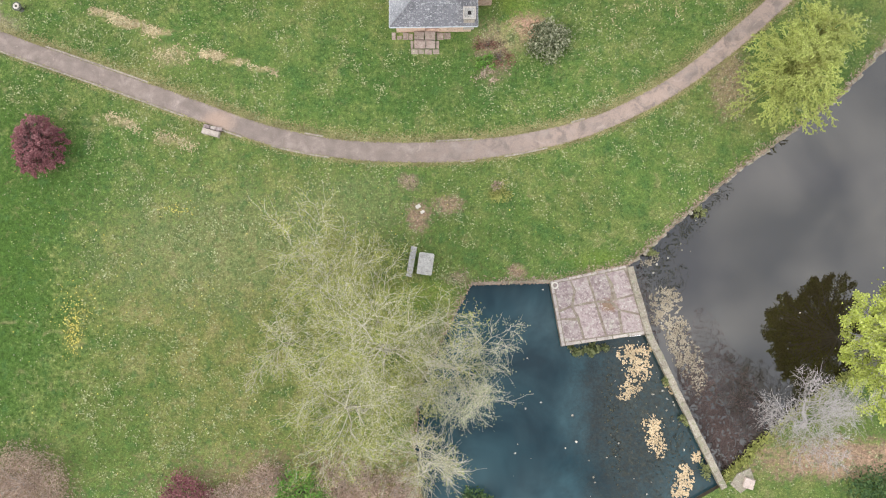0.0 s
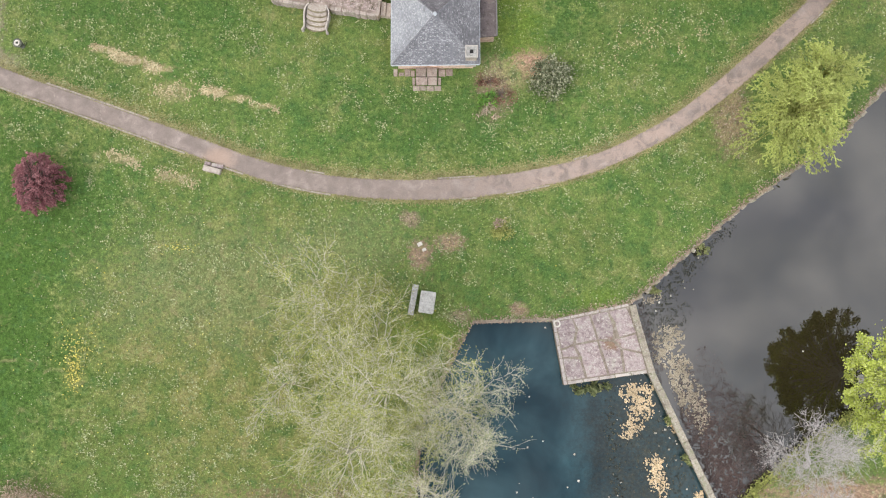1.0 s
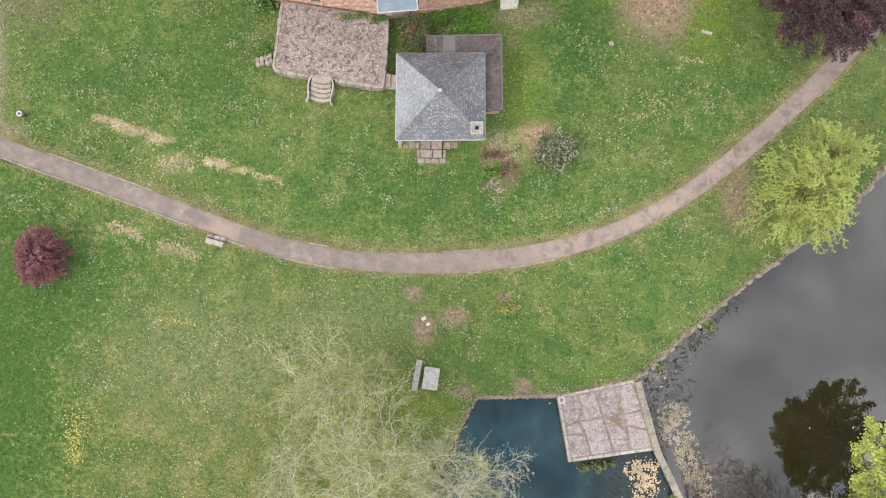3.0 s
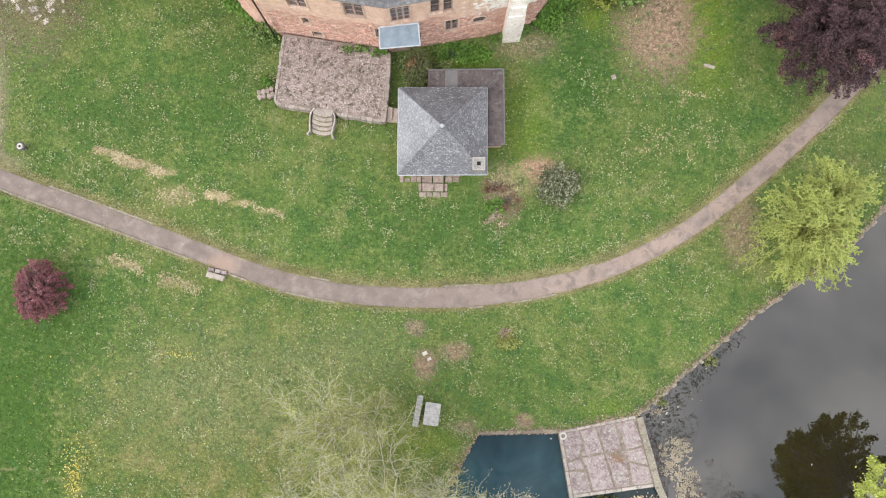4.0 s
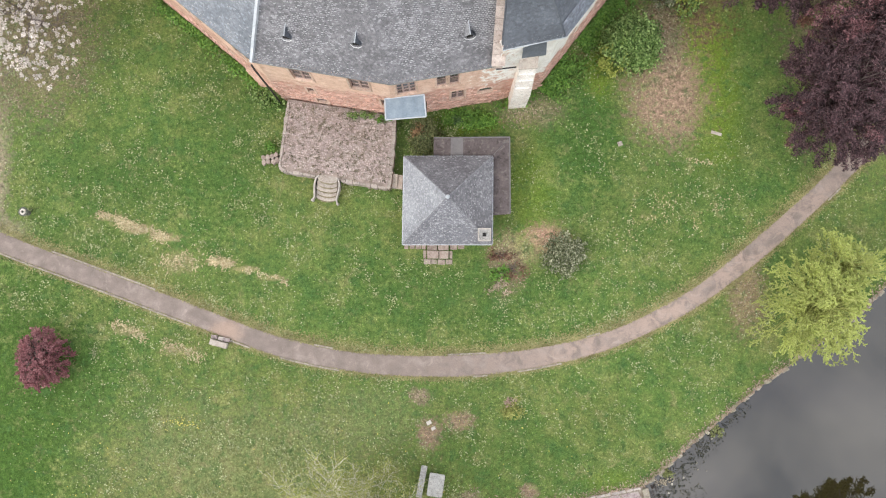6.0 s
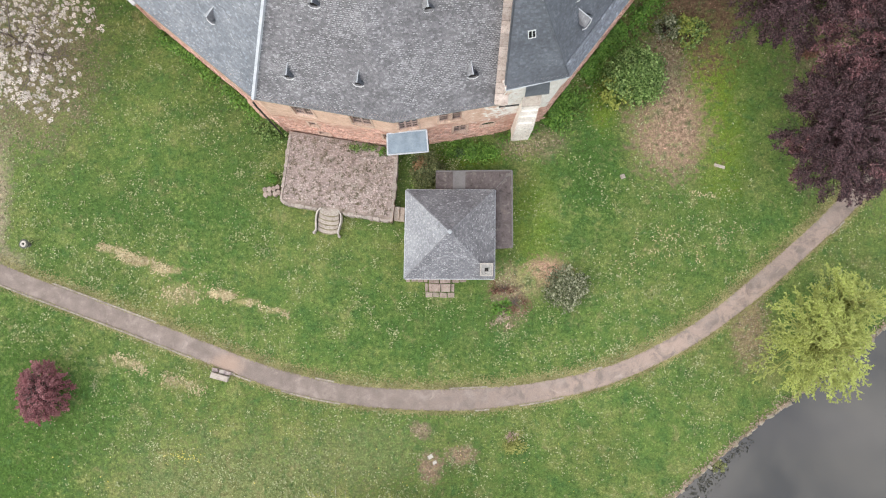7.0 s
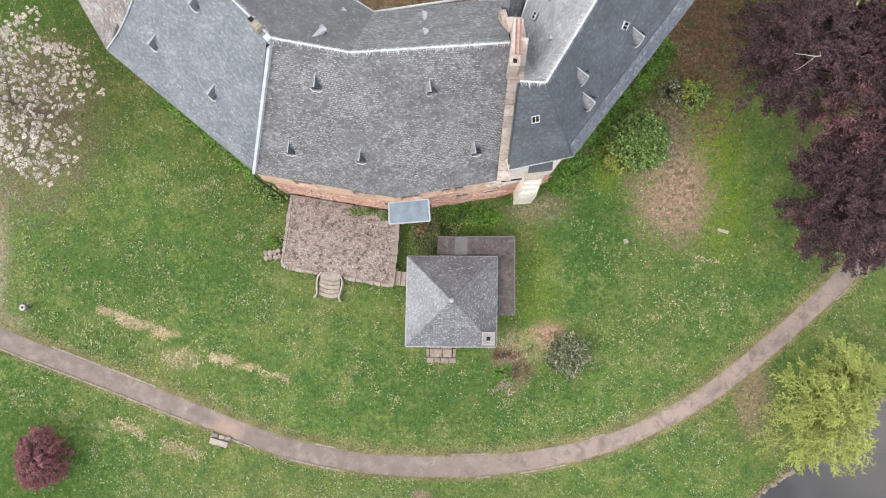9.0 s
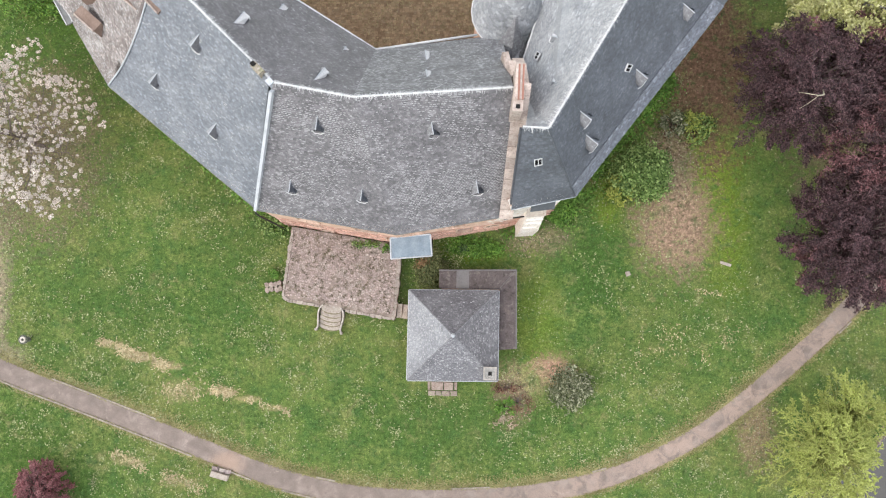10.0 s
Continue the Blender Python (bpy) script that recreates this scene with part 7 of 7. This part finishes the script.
bush("dry_bush", "pinkish dry bush below the willows", -11.8, -12.4, 1.6, 1.1, 1.1, LEAF_PINK, 73, 4600, 0.05, 3.0, 16, flat=0.9, bark=BARK_GREY)
bush("dry_bush", "pinkish dry bush below the willows", -14.3, -13.4, 1.4, 0.9, 1.0, LEAF_PINK, 74, 3200, 0.05, 3.0, 14, flat=0.9, bark=BARK_GREY)
bush("dry_bush", "pale dry scrub on the pond bank", -3.3, -13.0, 1.6, 1.2, 1.2, LEAF_PINK, 75, 4600, 0.05, 3.0, 16, flat=0.9, bark=BARK_GREY)
bush("dark_shrub", "dark evergreen shrub at the pond end", 2.2, -13.9, 1.1, 0.9, 1.2, LEAF_DARK, 76, 1300, 0.11, 1.4).location.z = -0.5
bush("green_hedge", "bright green garden hedge behind the lawn", -30.0, 44.1, 4.0, 1.0, 1.2, LEAF_BRIGHT, 177, 3000, 0.12, 1.4, 12)
bush("green_hedge", "dark green clipped ground hedge", 30.5, -13.2, 3.6, 1.4, 0.8, LEAF_DARK, 77, 4200, 0.12, 1.4, 16)
for x, y, rx, ry, s in ((15.45, -5.7, 0.22, 0.45, 1), (16.5, -8.5, 0.3, 0.55, 2), (17.8, 5.9, 0.5, 0.4, 3), (14.4, 3.2, 0.45, 0.3, 4), (17.9, -11.6, 0.3, 0.8, 5)):
    bush("water_weed", "yellow-green weeds growing from the wall joints", x, y, rx, ry, 0.4, LEAF_WEED, 80 + s, 190, 0.09, 2.6, 6, "plant").location.z = -0.35
for x, y, rx, s in ((8.9, -3.65, 0.55, 1), (9.9, -3.7, 0.6, 2), (10.8, -3.45, 0.5, 3)):
    bush("water_weed", "dry weeds hanging along the jetty edge", x, y, rx, 0.28, 0.4, LEAF_HEDGE, 90 + s, 150, 0.14, 2.4, 6, "plant").location.z = -0.5

# ---- floating leaf mats ----
def floats(name, label, spots, count, material, size, seed, z=-0.485, sparse=0.0):
    """Patches of small floating leaves, thick in the middle of each oval."""
    rr = random.Random(seed)
    g = Geo()
    for x, y, rx, ry, turn, share in spots:
        for k in range(int(count * share)):
            a, u = rr.uniform(0, math.tau), rr.random() ** 0.5 * 1.35
            lx, ly = rx * u * math.cos(a), ry * u * math.sin(a)
            c, s = math.cos(radians(turn)), math.sin(radians(turn))
            px, py = x + lx * c - ly * s, y + lx * s + ly * c
            if 0.8 * noise.noise(Vector((px * 3.1, py * 3.1, seed))) + 0.9 * noise.noise(Vector((px * 8, py * 8, seed))) < sparse - 0.08 + 0.45 * (u - 0.6):
                continue
            r = size * rr.uniform(0.4, 1.3)
            a0 = rr.uniform(0, 6)
            h = z + rr.uniform(0, 0.03)
            g.add([(px + r * rr.uniform(0.6, 1.1) * math.cos(a0 + i * math.tau / 5), py + r * rr.uniform(0.6, 1.1) * math.sin(a0 + i * math.tau / 5), h + rr.uniform(-0.008, 0.012)) for i in range(5)], [(0, 1, 2, 3, 4)])
    return tagged(put(name, g, material), label, "water plants", kind="stuff")


MAT_ORANGE = leaf_material("orange_floating_leaf", (0.38, 0.27, 0.145), (0.56, 0.425, 0.255), (0.68, 0.555, 0.375), 0.7)
MAT_TAN = leaf_material("tan_floating_leaf", (0.22, 0.18, 0.12), (0.36, 0.305, 0.215), (0.46, 0.40, 0.31), 0.7)
MAT_PALE = leaf_material("pale_floating_leaf", (0.20, 0.185, 0.14), (0.36, 0.33, 0.27), (0.54, 0.51, 0.44), 0.7)
MAT_WEED = leaf_material("green_brown_pond_weed", (0.008, 0.011, 0.008), (0.024, 0.027, 0.017), (0.09, 0.085, 0.05), 0.6)
MAT_BROWN = leaf_material("brown_sunken_weed", (0.040, 0.026, 0.023), (0.070, 0.047, 0.040), (0.14, 0.10, 0.09), 0.8)
floats("leaf_mat", "orange-tan mats of dead leaves floating on the pond",
       [(13.0, -3.9, 0.8, 0.5, 0, 0.2), (13.4, -4.8, 0.8, 0.9, 10, 0.34), (12.8, -6.3, 0.75, 0.5, 30, 0.16), (14.4, -8.7, 0.6, 0.6, 20, 0.16), (14.6, -9.9, 0.55, 0.9, 20, 0.2), (15.6, -6.0, 0.3, 0.5, 20, 0.06), (14.0, -3.6, 0.5, 0.3, 0, 0.06), (16.5, -12.4, 0.5, 0.8, 0, 0.3), (16.2, -13.2, 0.5, 0.5, 0, 0.2),
        (17.3, -10.9, 0.25, 0.45, 0, 0.1)], 9500, MAT_ORANGE, 0.045, 3)
floats("leaf_mat", "tan mats of dead leaves floating on the lake",
       [(15.5, -0.2, 0.9, 0.8, 0, 0.4), (15.0, -1.2, 0.5, 0.8, 0, 0.25), (16.2, -2.4, 0.7, 1.1, 15, 0.45), (16.9, -4.2, 0.8, 1.1, 15, 0.45), (17.6, -5.6, 0.45, 1.0, 0, 0.14), (15.9, -3.4, 0.35, 1.0, 20, 0.12), (14.4, 2.6, 0.6, 0.3, 30, 0.06)], 12000, MAT_TAN, 0.038, 5)
floats("leaf_scatter", "scattered pale leaves floating on the pond",
       [(3.5, -10.5, 5.0, 3.5, 0, 0.35), (15.2, -6.4, 1.3, 2.4, 20, 0.5), (9.0, -5.0, 6.0, 4.0, 0, 0.16), (12.5, -11.5, 3.5, 2.5, 0, 0.4), (6.9, 0.7, 0.3, 0.3, 0, 0.03), (16.0, 3.0, 2.6, 1.0, 40, 0.1), (22.0, -2.0, 6.0, 7.0, 0, 0.05)], 210, MAT_PALE, 0.08, 7, sparse=0.22)
# real weed, laid extra dense to dim the sky's reflection by the causeway
floats("sunken_weed", "brown weed and twigs lying in the shallow water",
       [(18.3, -8.0, 0.9, 3.4, 25, 0.6), (19.2, -10.0, 0.9, 1.6, 25, 0.3), (17.4, -5.6, 0.9, 3.0, 20, 0.25), (20.5, -9.0, 1.8, 1.6, 0, 0.25), (14.0, -0.3, 0.5, 2.4, 15, 0.12), (20.0, -7.0, 1.5, 3.0, 20, 0.45), (18.6, -4.0, 1.0, 2.5, 15, 0.1)], 24000, MAT_BROWN, 0.027, 9, sparse=-0.2)
floats("sunken_weed", "brown-green weed under the pond surface",
       [(11.6, -8.5, 0.45, 4.0, 6, 0.4), (13.6, -8.0, 1.8, 5.0, 20, 0.4), (16.0, -10.5, 1.3, 2.0, 20, 0.3)], 2600, MAT_WEED, 0.05, 10, sparse=0.12)

floats("sunken_weed", "dark weed and twigs in the shallows along the shore",
       [(14.9, 2.7, 1.5, 0.7, 42, 0.3), (17.0, 4.7, 1.5, 0.6, 40, 0.25), (15.3, 0.9, 1.7, 0.9, 30, 0.3), (19.2, 6.9, 1.2, 0.4, 38, 0.12)], 8500, MAT_WEED, 0.03, 12, sparse=0.03)

# ---- grass tufts and daisies ----
rng = np.random.default_rng(7)
LINE = np.array([tuple(p) for p in spline(PATH_LINE, 12)])
SOLID = [CASTLE + [(19, 52), (-31, 52)], TER, JET, [(-4.0, 17.4), (0.8, 17.4), (2.3, 18.3), (3.5, 20.3), (3.5, 25.6), (-1.6, 25.6), (-3.5, 24)], SHORE]


def free(p, margin=0.0):
    """Which of these places are open lawn."""
    ok = np.ones(len(p), bool)
    for s in range(0, len(p), 4000):
        d = np.linalg.norm(p[s:s + 4000, None, :] - LINE[None, :, :], axis=2).min(1)
        ok[s:s + 4000] &= d > HALF + 0.06 + margin
    for poly in SOLID:
        hit = np.zeros(len(p), bool)
        for (x0, y0), (x1, y1) in zip(poly, poly[1:] + poly[:1]):
            if y0 != y1:
                hit ^= ((y0 > p[:, 1]) != (y1 > p[:, 1])) & (p[:, 0] < (x1 - x0) * (p[:, 1] - y0) / (y1 - y0) + x0)
        ok &= ~hit
    return ok


def blade_mesh(name, p, size, rng, rise=0.5):
    """Short bent grass blades in pairs."""
    n = len(p)
    a = rng.uniform(0, 2 * np.pi, n)
    s = size * rng.uniform(0.5, 1.5, n)
    d = np.stack([np.cos(a), np.sin(a), np.zeros(n)], 1) * s[:, None]
    w = np.stack([-np.sin(a), np.cos(a), np.zeros(n)], 1) * (s * 0.22)[:, None]
    base = np.concatenate([p, np.zeros((n, 1))], 1)
    z = np.stack([np.zeros(n), np.zeros(n), s * rise * rng.uniform(0.3, 1.2, n)], 1)
    v = np.stack([base - w, base + w, base + d * 0.55 + w * 0.7 + z, base + d + z * 0.75, base + d * 0.55 - w * 0.7 + z], 1).reshape(-1, 3)
    me = bpy.data.meshes.new(name)
    me.vertices.add(len(v))
    me.vertices.foreach_set("co", v.ravel())
    me.loops.add(5 * n)
    me.loops.foreach_set("vertex_index", np.arange(5 * n))
    me.polygons.add(n)
    me.polygons.foreach_set("loop_start", np.arange(0, 5 * n, 5))
    me.polygons.foreach_set("loop_total", np.full(n, 5))
    me.update(calc_edges=True)
    return me


def field(n, x0, x1, y0, y1):
    return np.stack([rng.uniform(x0, x1, n), rng.uniform(y0, y1, n)], 1)


p = field(210000, -35, 34, -17, 47)
p = p[free(p)]
tagged(put("grass", blade_mesh("grass", p, 0.10, rng, 0.4), TUFT), "short tufted lawn grass", "grass", kind="stuff")


def patchy(p, scale, low, seed):
    f = np.array([noise.noise(Vector((x * scale, y * scale, seed))) + 0.5 * noise.noise(Vector((x * scale * 3, y * scale * 3, seed + 9))) for x, y in p])
    return p[f + rng.normal(0, 0.12, len(p)) > low]


DAISY = leaf_material("daisy_white", (0.42, 0.43, 0.25), (0.58, 0.575, 0.39), (0.76, 0.745, 0.58), 0.7)
DANDELION = leaf_material("dandelion_yellow", (0.45, 0.38, 0.06), (0.58, 0.50, 0.10), (0.70, 0.62, 0.20), 0.7)
SPECK = leaf_material("pale_grass_flower", (0.18, 0.22, 0.085), (0.28, 0.315, 0.14), (0.45, 0.46, 0.27), 0.8)
p = patchy(field(7500, -35, 34, -17, 47), 0.33, 0.06, 3.0)
p = np.repeat(p, 13, 0) + rng.normal(0, 0.17, (len(p) * 13, 2)) * rng.uniform(0.5, 1.8, (len(p) * 13, 1))
p = np.concatenate([p, patchy(field(70000, -35, 34, -17, 47), 0.25, 0.05, 6.0)])
p = p[free(p)]
p = p[(p[:, 0] > -25.0) | (rng.random(len(p)) < 0.1) | (p[:, 1] > 13)]
p = p[(p[:, 0] < 2) | (p[:, 1] > 9) | (rng.random(len(p)) < 0.55)]
p = p[(p[:, 0] < 4) | (p[:, 1] < 19) | (rng.random(len(p)) < 0.6)]
p = p[(p[:, 0] < 15.5) | (p[:, 1] < 26.0) | (rng.random(len(p)) < 0.12)]
q = np.concatenate([p, rng.uniform(0.04, 0.10, (len(p), 1))], 1)
tagged(put("meadow_flowers", leaf_mesh("meadow_flowers", q, 0.09, 1.1, rng, 0.3), SPECK), "cream clover and grass flowers in the lawn", "flowers", kind="stuff")
p = field(6000, -35, 34, -17, 47)
p = patchy(p[free(p)], 0.2, 0.1, 5.0)
q = np.concatenate([p, rng.uniform(0.05, 0.11, (len(p), 1))], 1)
tagged(put("daisies", leaf_mesh("daisies", q, 0.06, 1.0, rng, 0.25), DAISY), "white daisies scattered in the lawn", "flowers", kind="stuff")
p = np.concatenate([rng.normal((-25.3, -2.4), (0.32, 0.8), (240, 2)), rng.normal((-25.2, -0.6), (0.8, 0.9), (150, 2)), rng.normal((-18.4, 6.0), (0.6, 0.25), (50, 2)), field(260, -33, 10, -14, 8)])
p = p[free(p)]
q = np.concatenate([p, rng.uniform(0.06, 0.13, (len(p), 1))], 1)
tagged(put("dandelions", leaf_mesh("dandelions", q, 0.085, 1.0, rng, 0.25), DANDELION), "yellow dandelions in the lawn", "flowers", kind="stuff")

# straw lying in streaks, dead leaves on the bare soil
TERRWEED = leaf_material("dark_joint_weed", (0.09, 0.085, 0.045), (0.16, 0.14, 0.085), (0.23, 0.20, 0.135), 0.8)
STRAWMAT = leaf_material("straw", (0.34, 0.26, 0.14), (0.48, 0.39, 0.23), (0.60, 0.51, 0.33), 0.8)
LITTER = leaf_material("dead_leaf_litter", (0.22, 0.155, 0.105), (0.33, 0.24, 0.175), (0.44, 0.345, 0.265), 0.8)
STREAKS = [([(-24.9, 20.4), (-23.5, 19.75), (-22.2, 19.3), (-21.0, 18.85), (-19.3, 18.4)], 0.19, 1500), ([(-16.9, 17.1), (-16.0, 16.9), (-15.2, 16.65)], 0.2, 420), ([(-15.2, 16.65), (-13.6, 16.2), (-11.6, 15.7)], 0.14, 380),
           ([(-23.5, 12.7), (-22.4, 12.25), (-21.1, 11.7)], 0.2, 420), ([(-20.1, 11.3), (-18.7, 10.85), (-17.3, 10.45)], 0.26, 420), ([(-20.0, 17.0), (-18.0, 16.9)], 0.5, 420), ([(16.0, 24.6), (17.6, 24.3)], 0.1, 50),
           ([(16.4, 20.0), (19.0, 22.0)], 0.5, 120), ([(11.5, 19.5), (15.5, 22.0)], 0.9, 240)]
parts = []
for pts, wide_s, m in STREAKS:
    sp = np.array([tuple(q) for q in spline(pts, 10)])
    k = rng.integers(0, len(sp), m)
    parts.append(sp[k] + rng.normal(0, wide_s, (m, 2)) * (0.6 + 0.8 * rng.random((m, 1))))
p = np.concatenate(parts)
p = patchy(p[free(p)], 0.9, -0.12, 8.0)
tagged(put("straw", blade_mesh("straw", p, 0.13, rng, 0.3), STRAWMAT), "cut straw lying in streaks on the lawn", "straw", kind="stuff")
parts = []
for x, y, rx, ry, turn, amount, tone in BARE:
    if tone in (PINK, EARTH) and rx < 5:
        m = int(150 * rx * ry + 40)
        a, u = rng.uniform(0, 2 * np.pi, m), rng.uniform(0, 1, m) ** 0.6 * 1.2
        lx, ly, c, s = rx * u * np.cos(a), ry * u * np.sin(a), math.cos(radians(turn)), math.sin(radians(turn))
        parts.append(np.stack([x + lx * c - ly * s, y + lx * s + ly * c], 1))
p = np.concatenate(parts)
p = p[free(p)]
q = np.concatenate([p, rng.uniform(0.02, 0.07, (len(p), 1))], 1)
tagged(put("leaf_litter", leaf_mesh("leaf_litter", q, 0.075, 1.4, rng, 0.35), LITTER), "dead brown leaves on bare soil", "leaf litter", kind="stuff")

# drier grass along the path and the shore
VERGE = leaf_material("dry_verge_grass", (0.19, 0.18, 0.065), (0.29, 0.265, 0.115), (0.39, 0.345, 0.175), 0.85)
parts = []
for i in range(1, len(line)):
    if -34 < line[i].x < 31:
        for s, m in ((1, 150), (-1, 80)):
            u = rng.random((m, 1))
            off = wide[i] + 0.02 + np.abs(rng.normal(0, 0.34 if s > 0 else 0.18, (m, 1))) - 0.05
            a, b, nn = np.array(line[i - 1]), np.array(line[i]), np.array(nrm[i])
            parts.append(a + (b - a) * u + nn * s * off)
p = np.concatenate(parts)
tagged(put("verge_grass", blade_mesh("verge_grass", p, 0.09, rng, 0.35), VERGE), "dry yellowish grass verge along the path", "grass", kind="stuff")
parts = []
for (x0, y0), (x1, y1) in zip(SHORE[:8] + SHORE[-4:], SHORE[1:9] + SHORE[-3:] + SHORE[:1]):
    d = np.array((x1 - x0, y1 - y0))
    m = int(75 * np.linalg.norm(d))
    nn = np.array((-d[1], d[0])) / np.linalg.norm(d)
    parts.append(np.array((x0, y0)) + d * rng.random((m, 1)) + nn * (-0.06 + np.abs(rng.normal(0, 0.25, (m, 1)))))
p = np.concatenate(parts)
q = np.concatenate([p, rng.uniform(0.03, 0.09, (len(p), 1))], 1)
tagged(put("shore_litter", leaf_mesh("shore_litter", q, 0.08, 1.6, rng, 0.4), LITTER), "dead leaves and dry grass along the shore", "leaf litter", kind="stuff")

# rough grass hanging over the far bank
parts = []
for (x0, y0), (x1, y1) in zip([(19.2, -12.5), (21.4, -10.3), (25, -7.3), (28, -5.4)], [(21.4, -10.3), (25, -7.3), (28, -5.4), (33, -3.1)]):
    m = 1500
    parts.append(np.array((x0, y0)) + np.array((x1 - x0, y1 - y0)) * rng.random((m, 1)) + rng.normal(0, 0.22, (m, 2)))
p = np.concatenate(parts)
q = np.concatenate([p, rng.uniform(-0.45, 0.08, (len(p), 1))], 1)
tagged(put("bank_grass", leaf_mesh("bank_grass", q, 0.09, 2.4, rng, 0.5), LEAF_WILLOW), "rough olive grass hanging over the lake bank", "grass", kind="stuff")

# rank weeds along the foot of the castle walls
parts = []
for a, b, m, wide_w in (((-21.2, 35.7), (-12.2, 28.5), 2600, 0.35), ((5.5, 29.5), (13.7, 40.3), 9000, 0.75), ((2.3, 28.4), (5.3, 29.3), 300, 0.3)):
    a, b = np.array(a), np.array(b)
    d = (b - a) / np.linalg.norm(b - a)
    out = np.array((d[1], -d[0]))
    u = rng.random((m, 1))
    parts.append(a + (b - a) * u + out * (0.12 + np.abs(rng.normal(0, wide_w, (m, 1)))))
p = patchy(np.concatenate(parts), 0.8, -0.2, 12.0)
q = np.concatenate([p, rng.uniform(0.04, 0.35, (len(p), 1))], 1)
tagged(put("wall_foot_weeds", leaf_mesh("wall_foot_weeds", q, 0.13, 1.5, rng, 0.45), LEAF_BRIGHT), "rank green weeds along the castle foot", "weeds", kind="stuff")

# dead leaves strewn over the court
p = np.stack([rng.uniform(-16, 4, 9000), rng.uniform(37.6, 50, 9000)], 1)
p = patchy(p, 0.7, -0.25, 15.0)
q = np.concatenate([p, rng.uniform(0.06, 0.10, (len(p), 1))], 1)
tagged(put("court_litter", leaf_mesh("court_litter", q, 0.085, 1.4, rng, 0.35), LEAF_CHERRY), "dead brown leaves strewn over the court", "leaf litter", kind="stuff")

# weeds in the terrace joints
p = np.stack([rng.uniform(-12, -4.5, 380), rng.uniform(22.4, 28, 380)], 1)
p = p[[inside(TPOLY, x, y) for x, y in p]]
q = np.repeat(p, 9, 0) + rng.normal(0, 0.06, (len(p) * 9, 2))
q = np.concatenate([q, TZ + rng.uniform(0.01, 0.06, (len(q), 1))], 1)
tagged(put("terrace_weeds", leaf_mesh("terrace_weeds", q, 0.055, 1.6, rng, 0.6), TERRWEED), "small dark weeds growing between the terrace stones", "weeds", kind="stuff")

# ---- path edging, stone by stone ----
edge_mesh = Geo().prism([(-0.5, -0.05), (0.5, -0.05), (0.5, 0.05), (-0.5, 0.05)], -0.1, 0.06, 0.012).mesh("edging_stone")
edge_mesh.materials.append(KERBSTONE)
for c, turn, length in EDGES:
    ob = new("edging_stone", edge_mesh)
    ob.parent = path
    ob.matrix_world = pose(c.x, c.y, 0.0, 0, 0, turn) @ Matrix.Diagonal((length, 1, 1, 1))
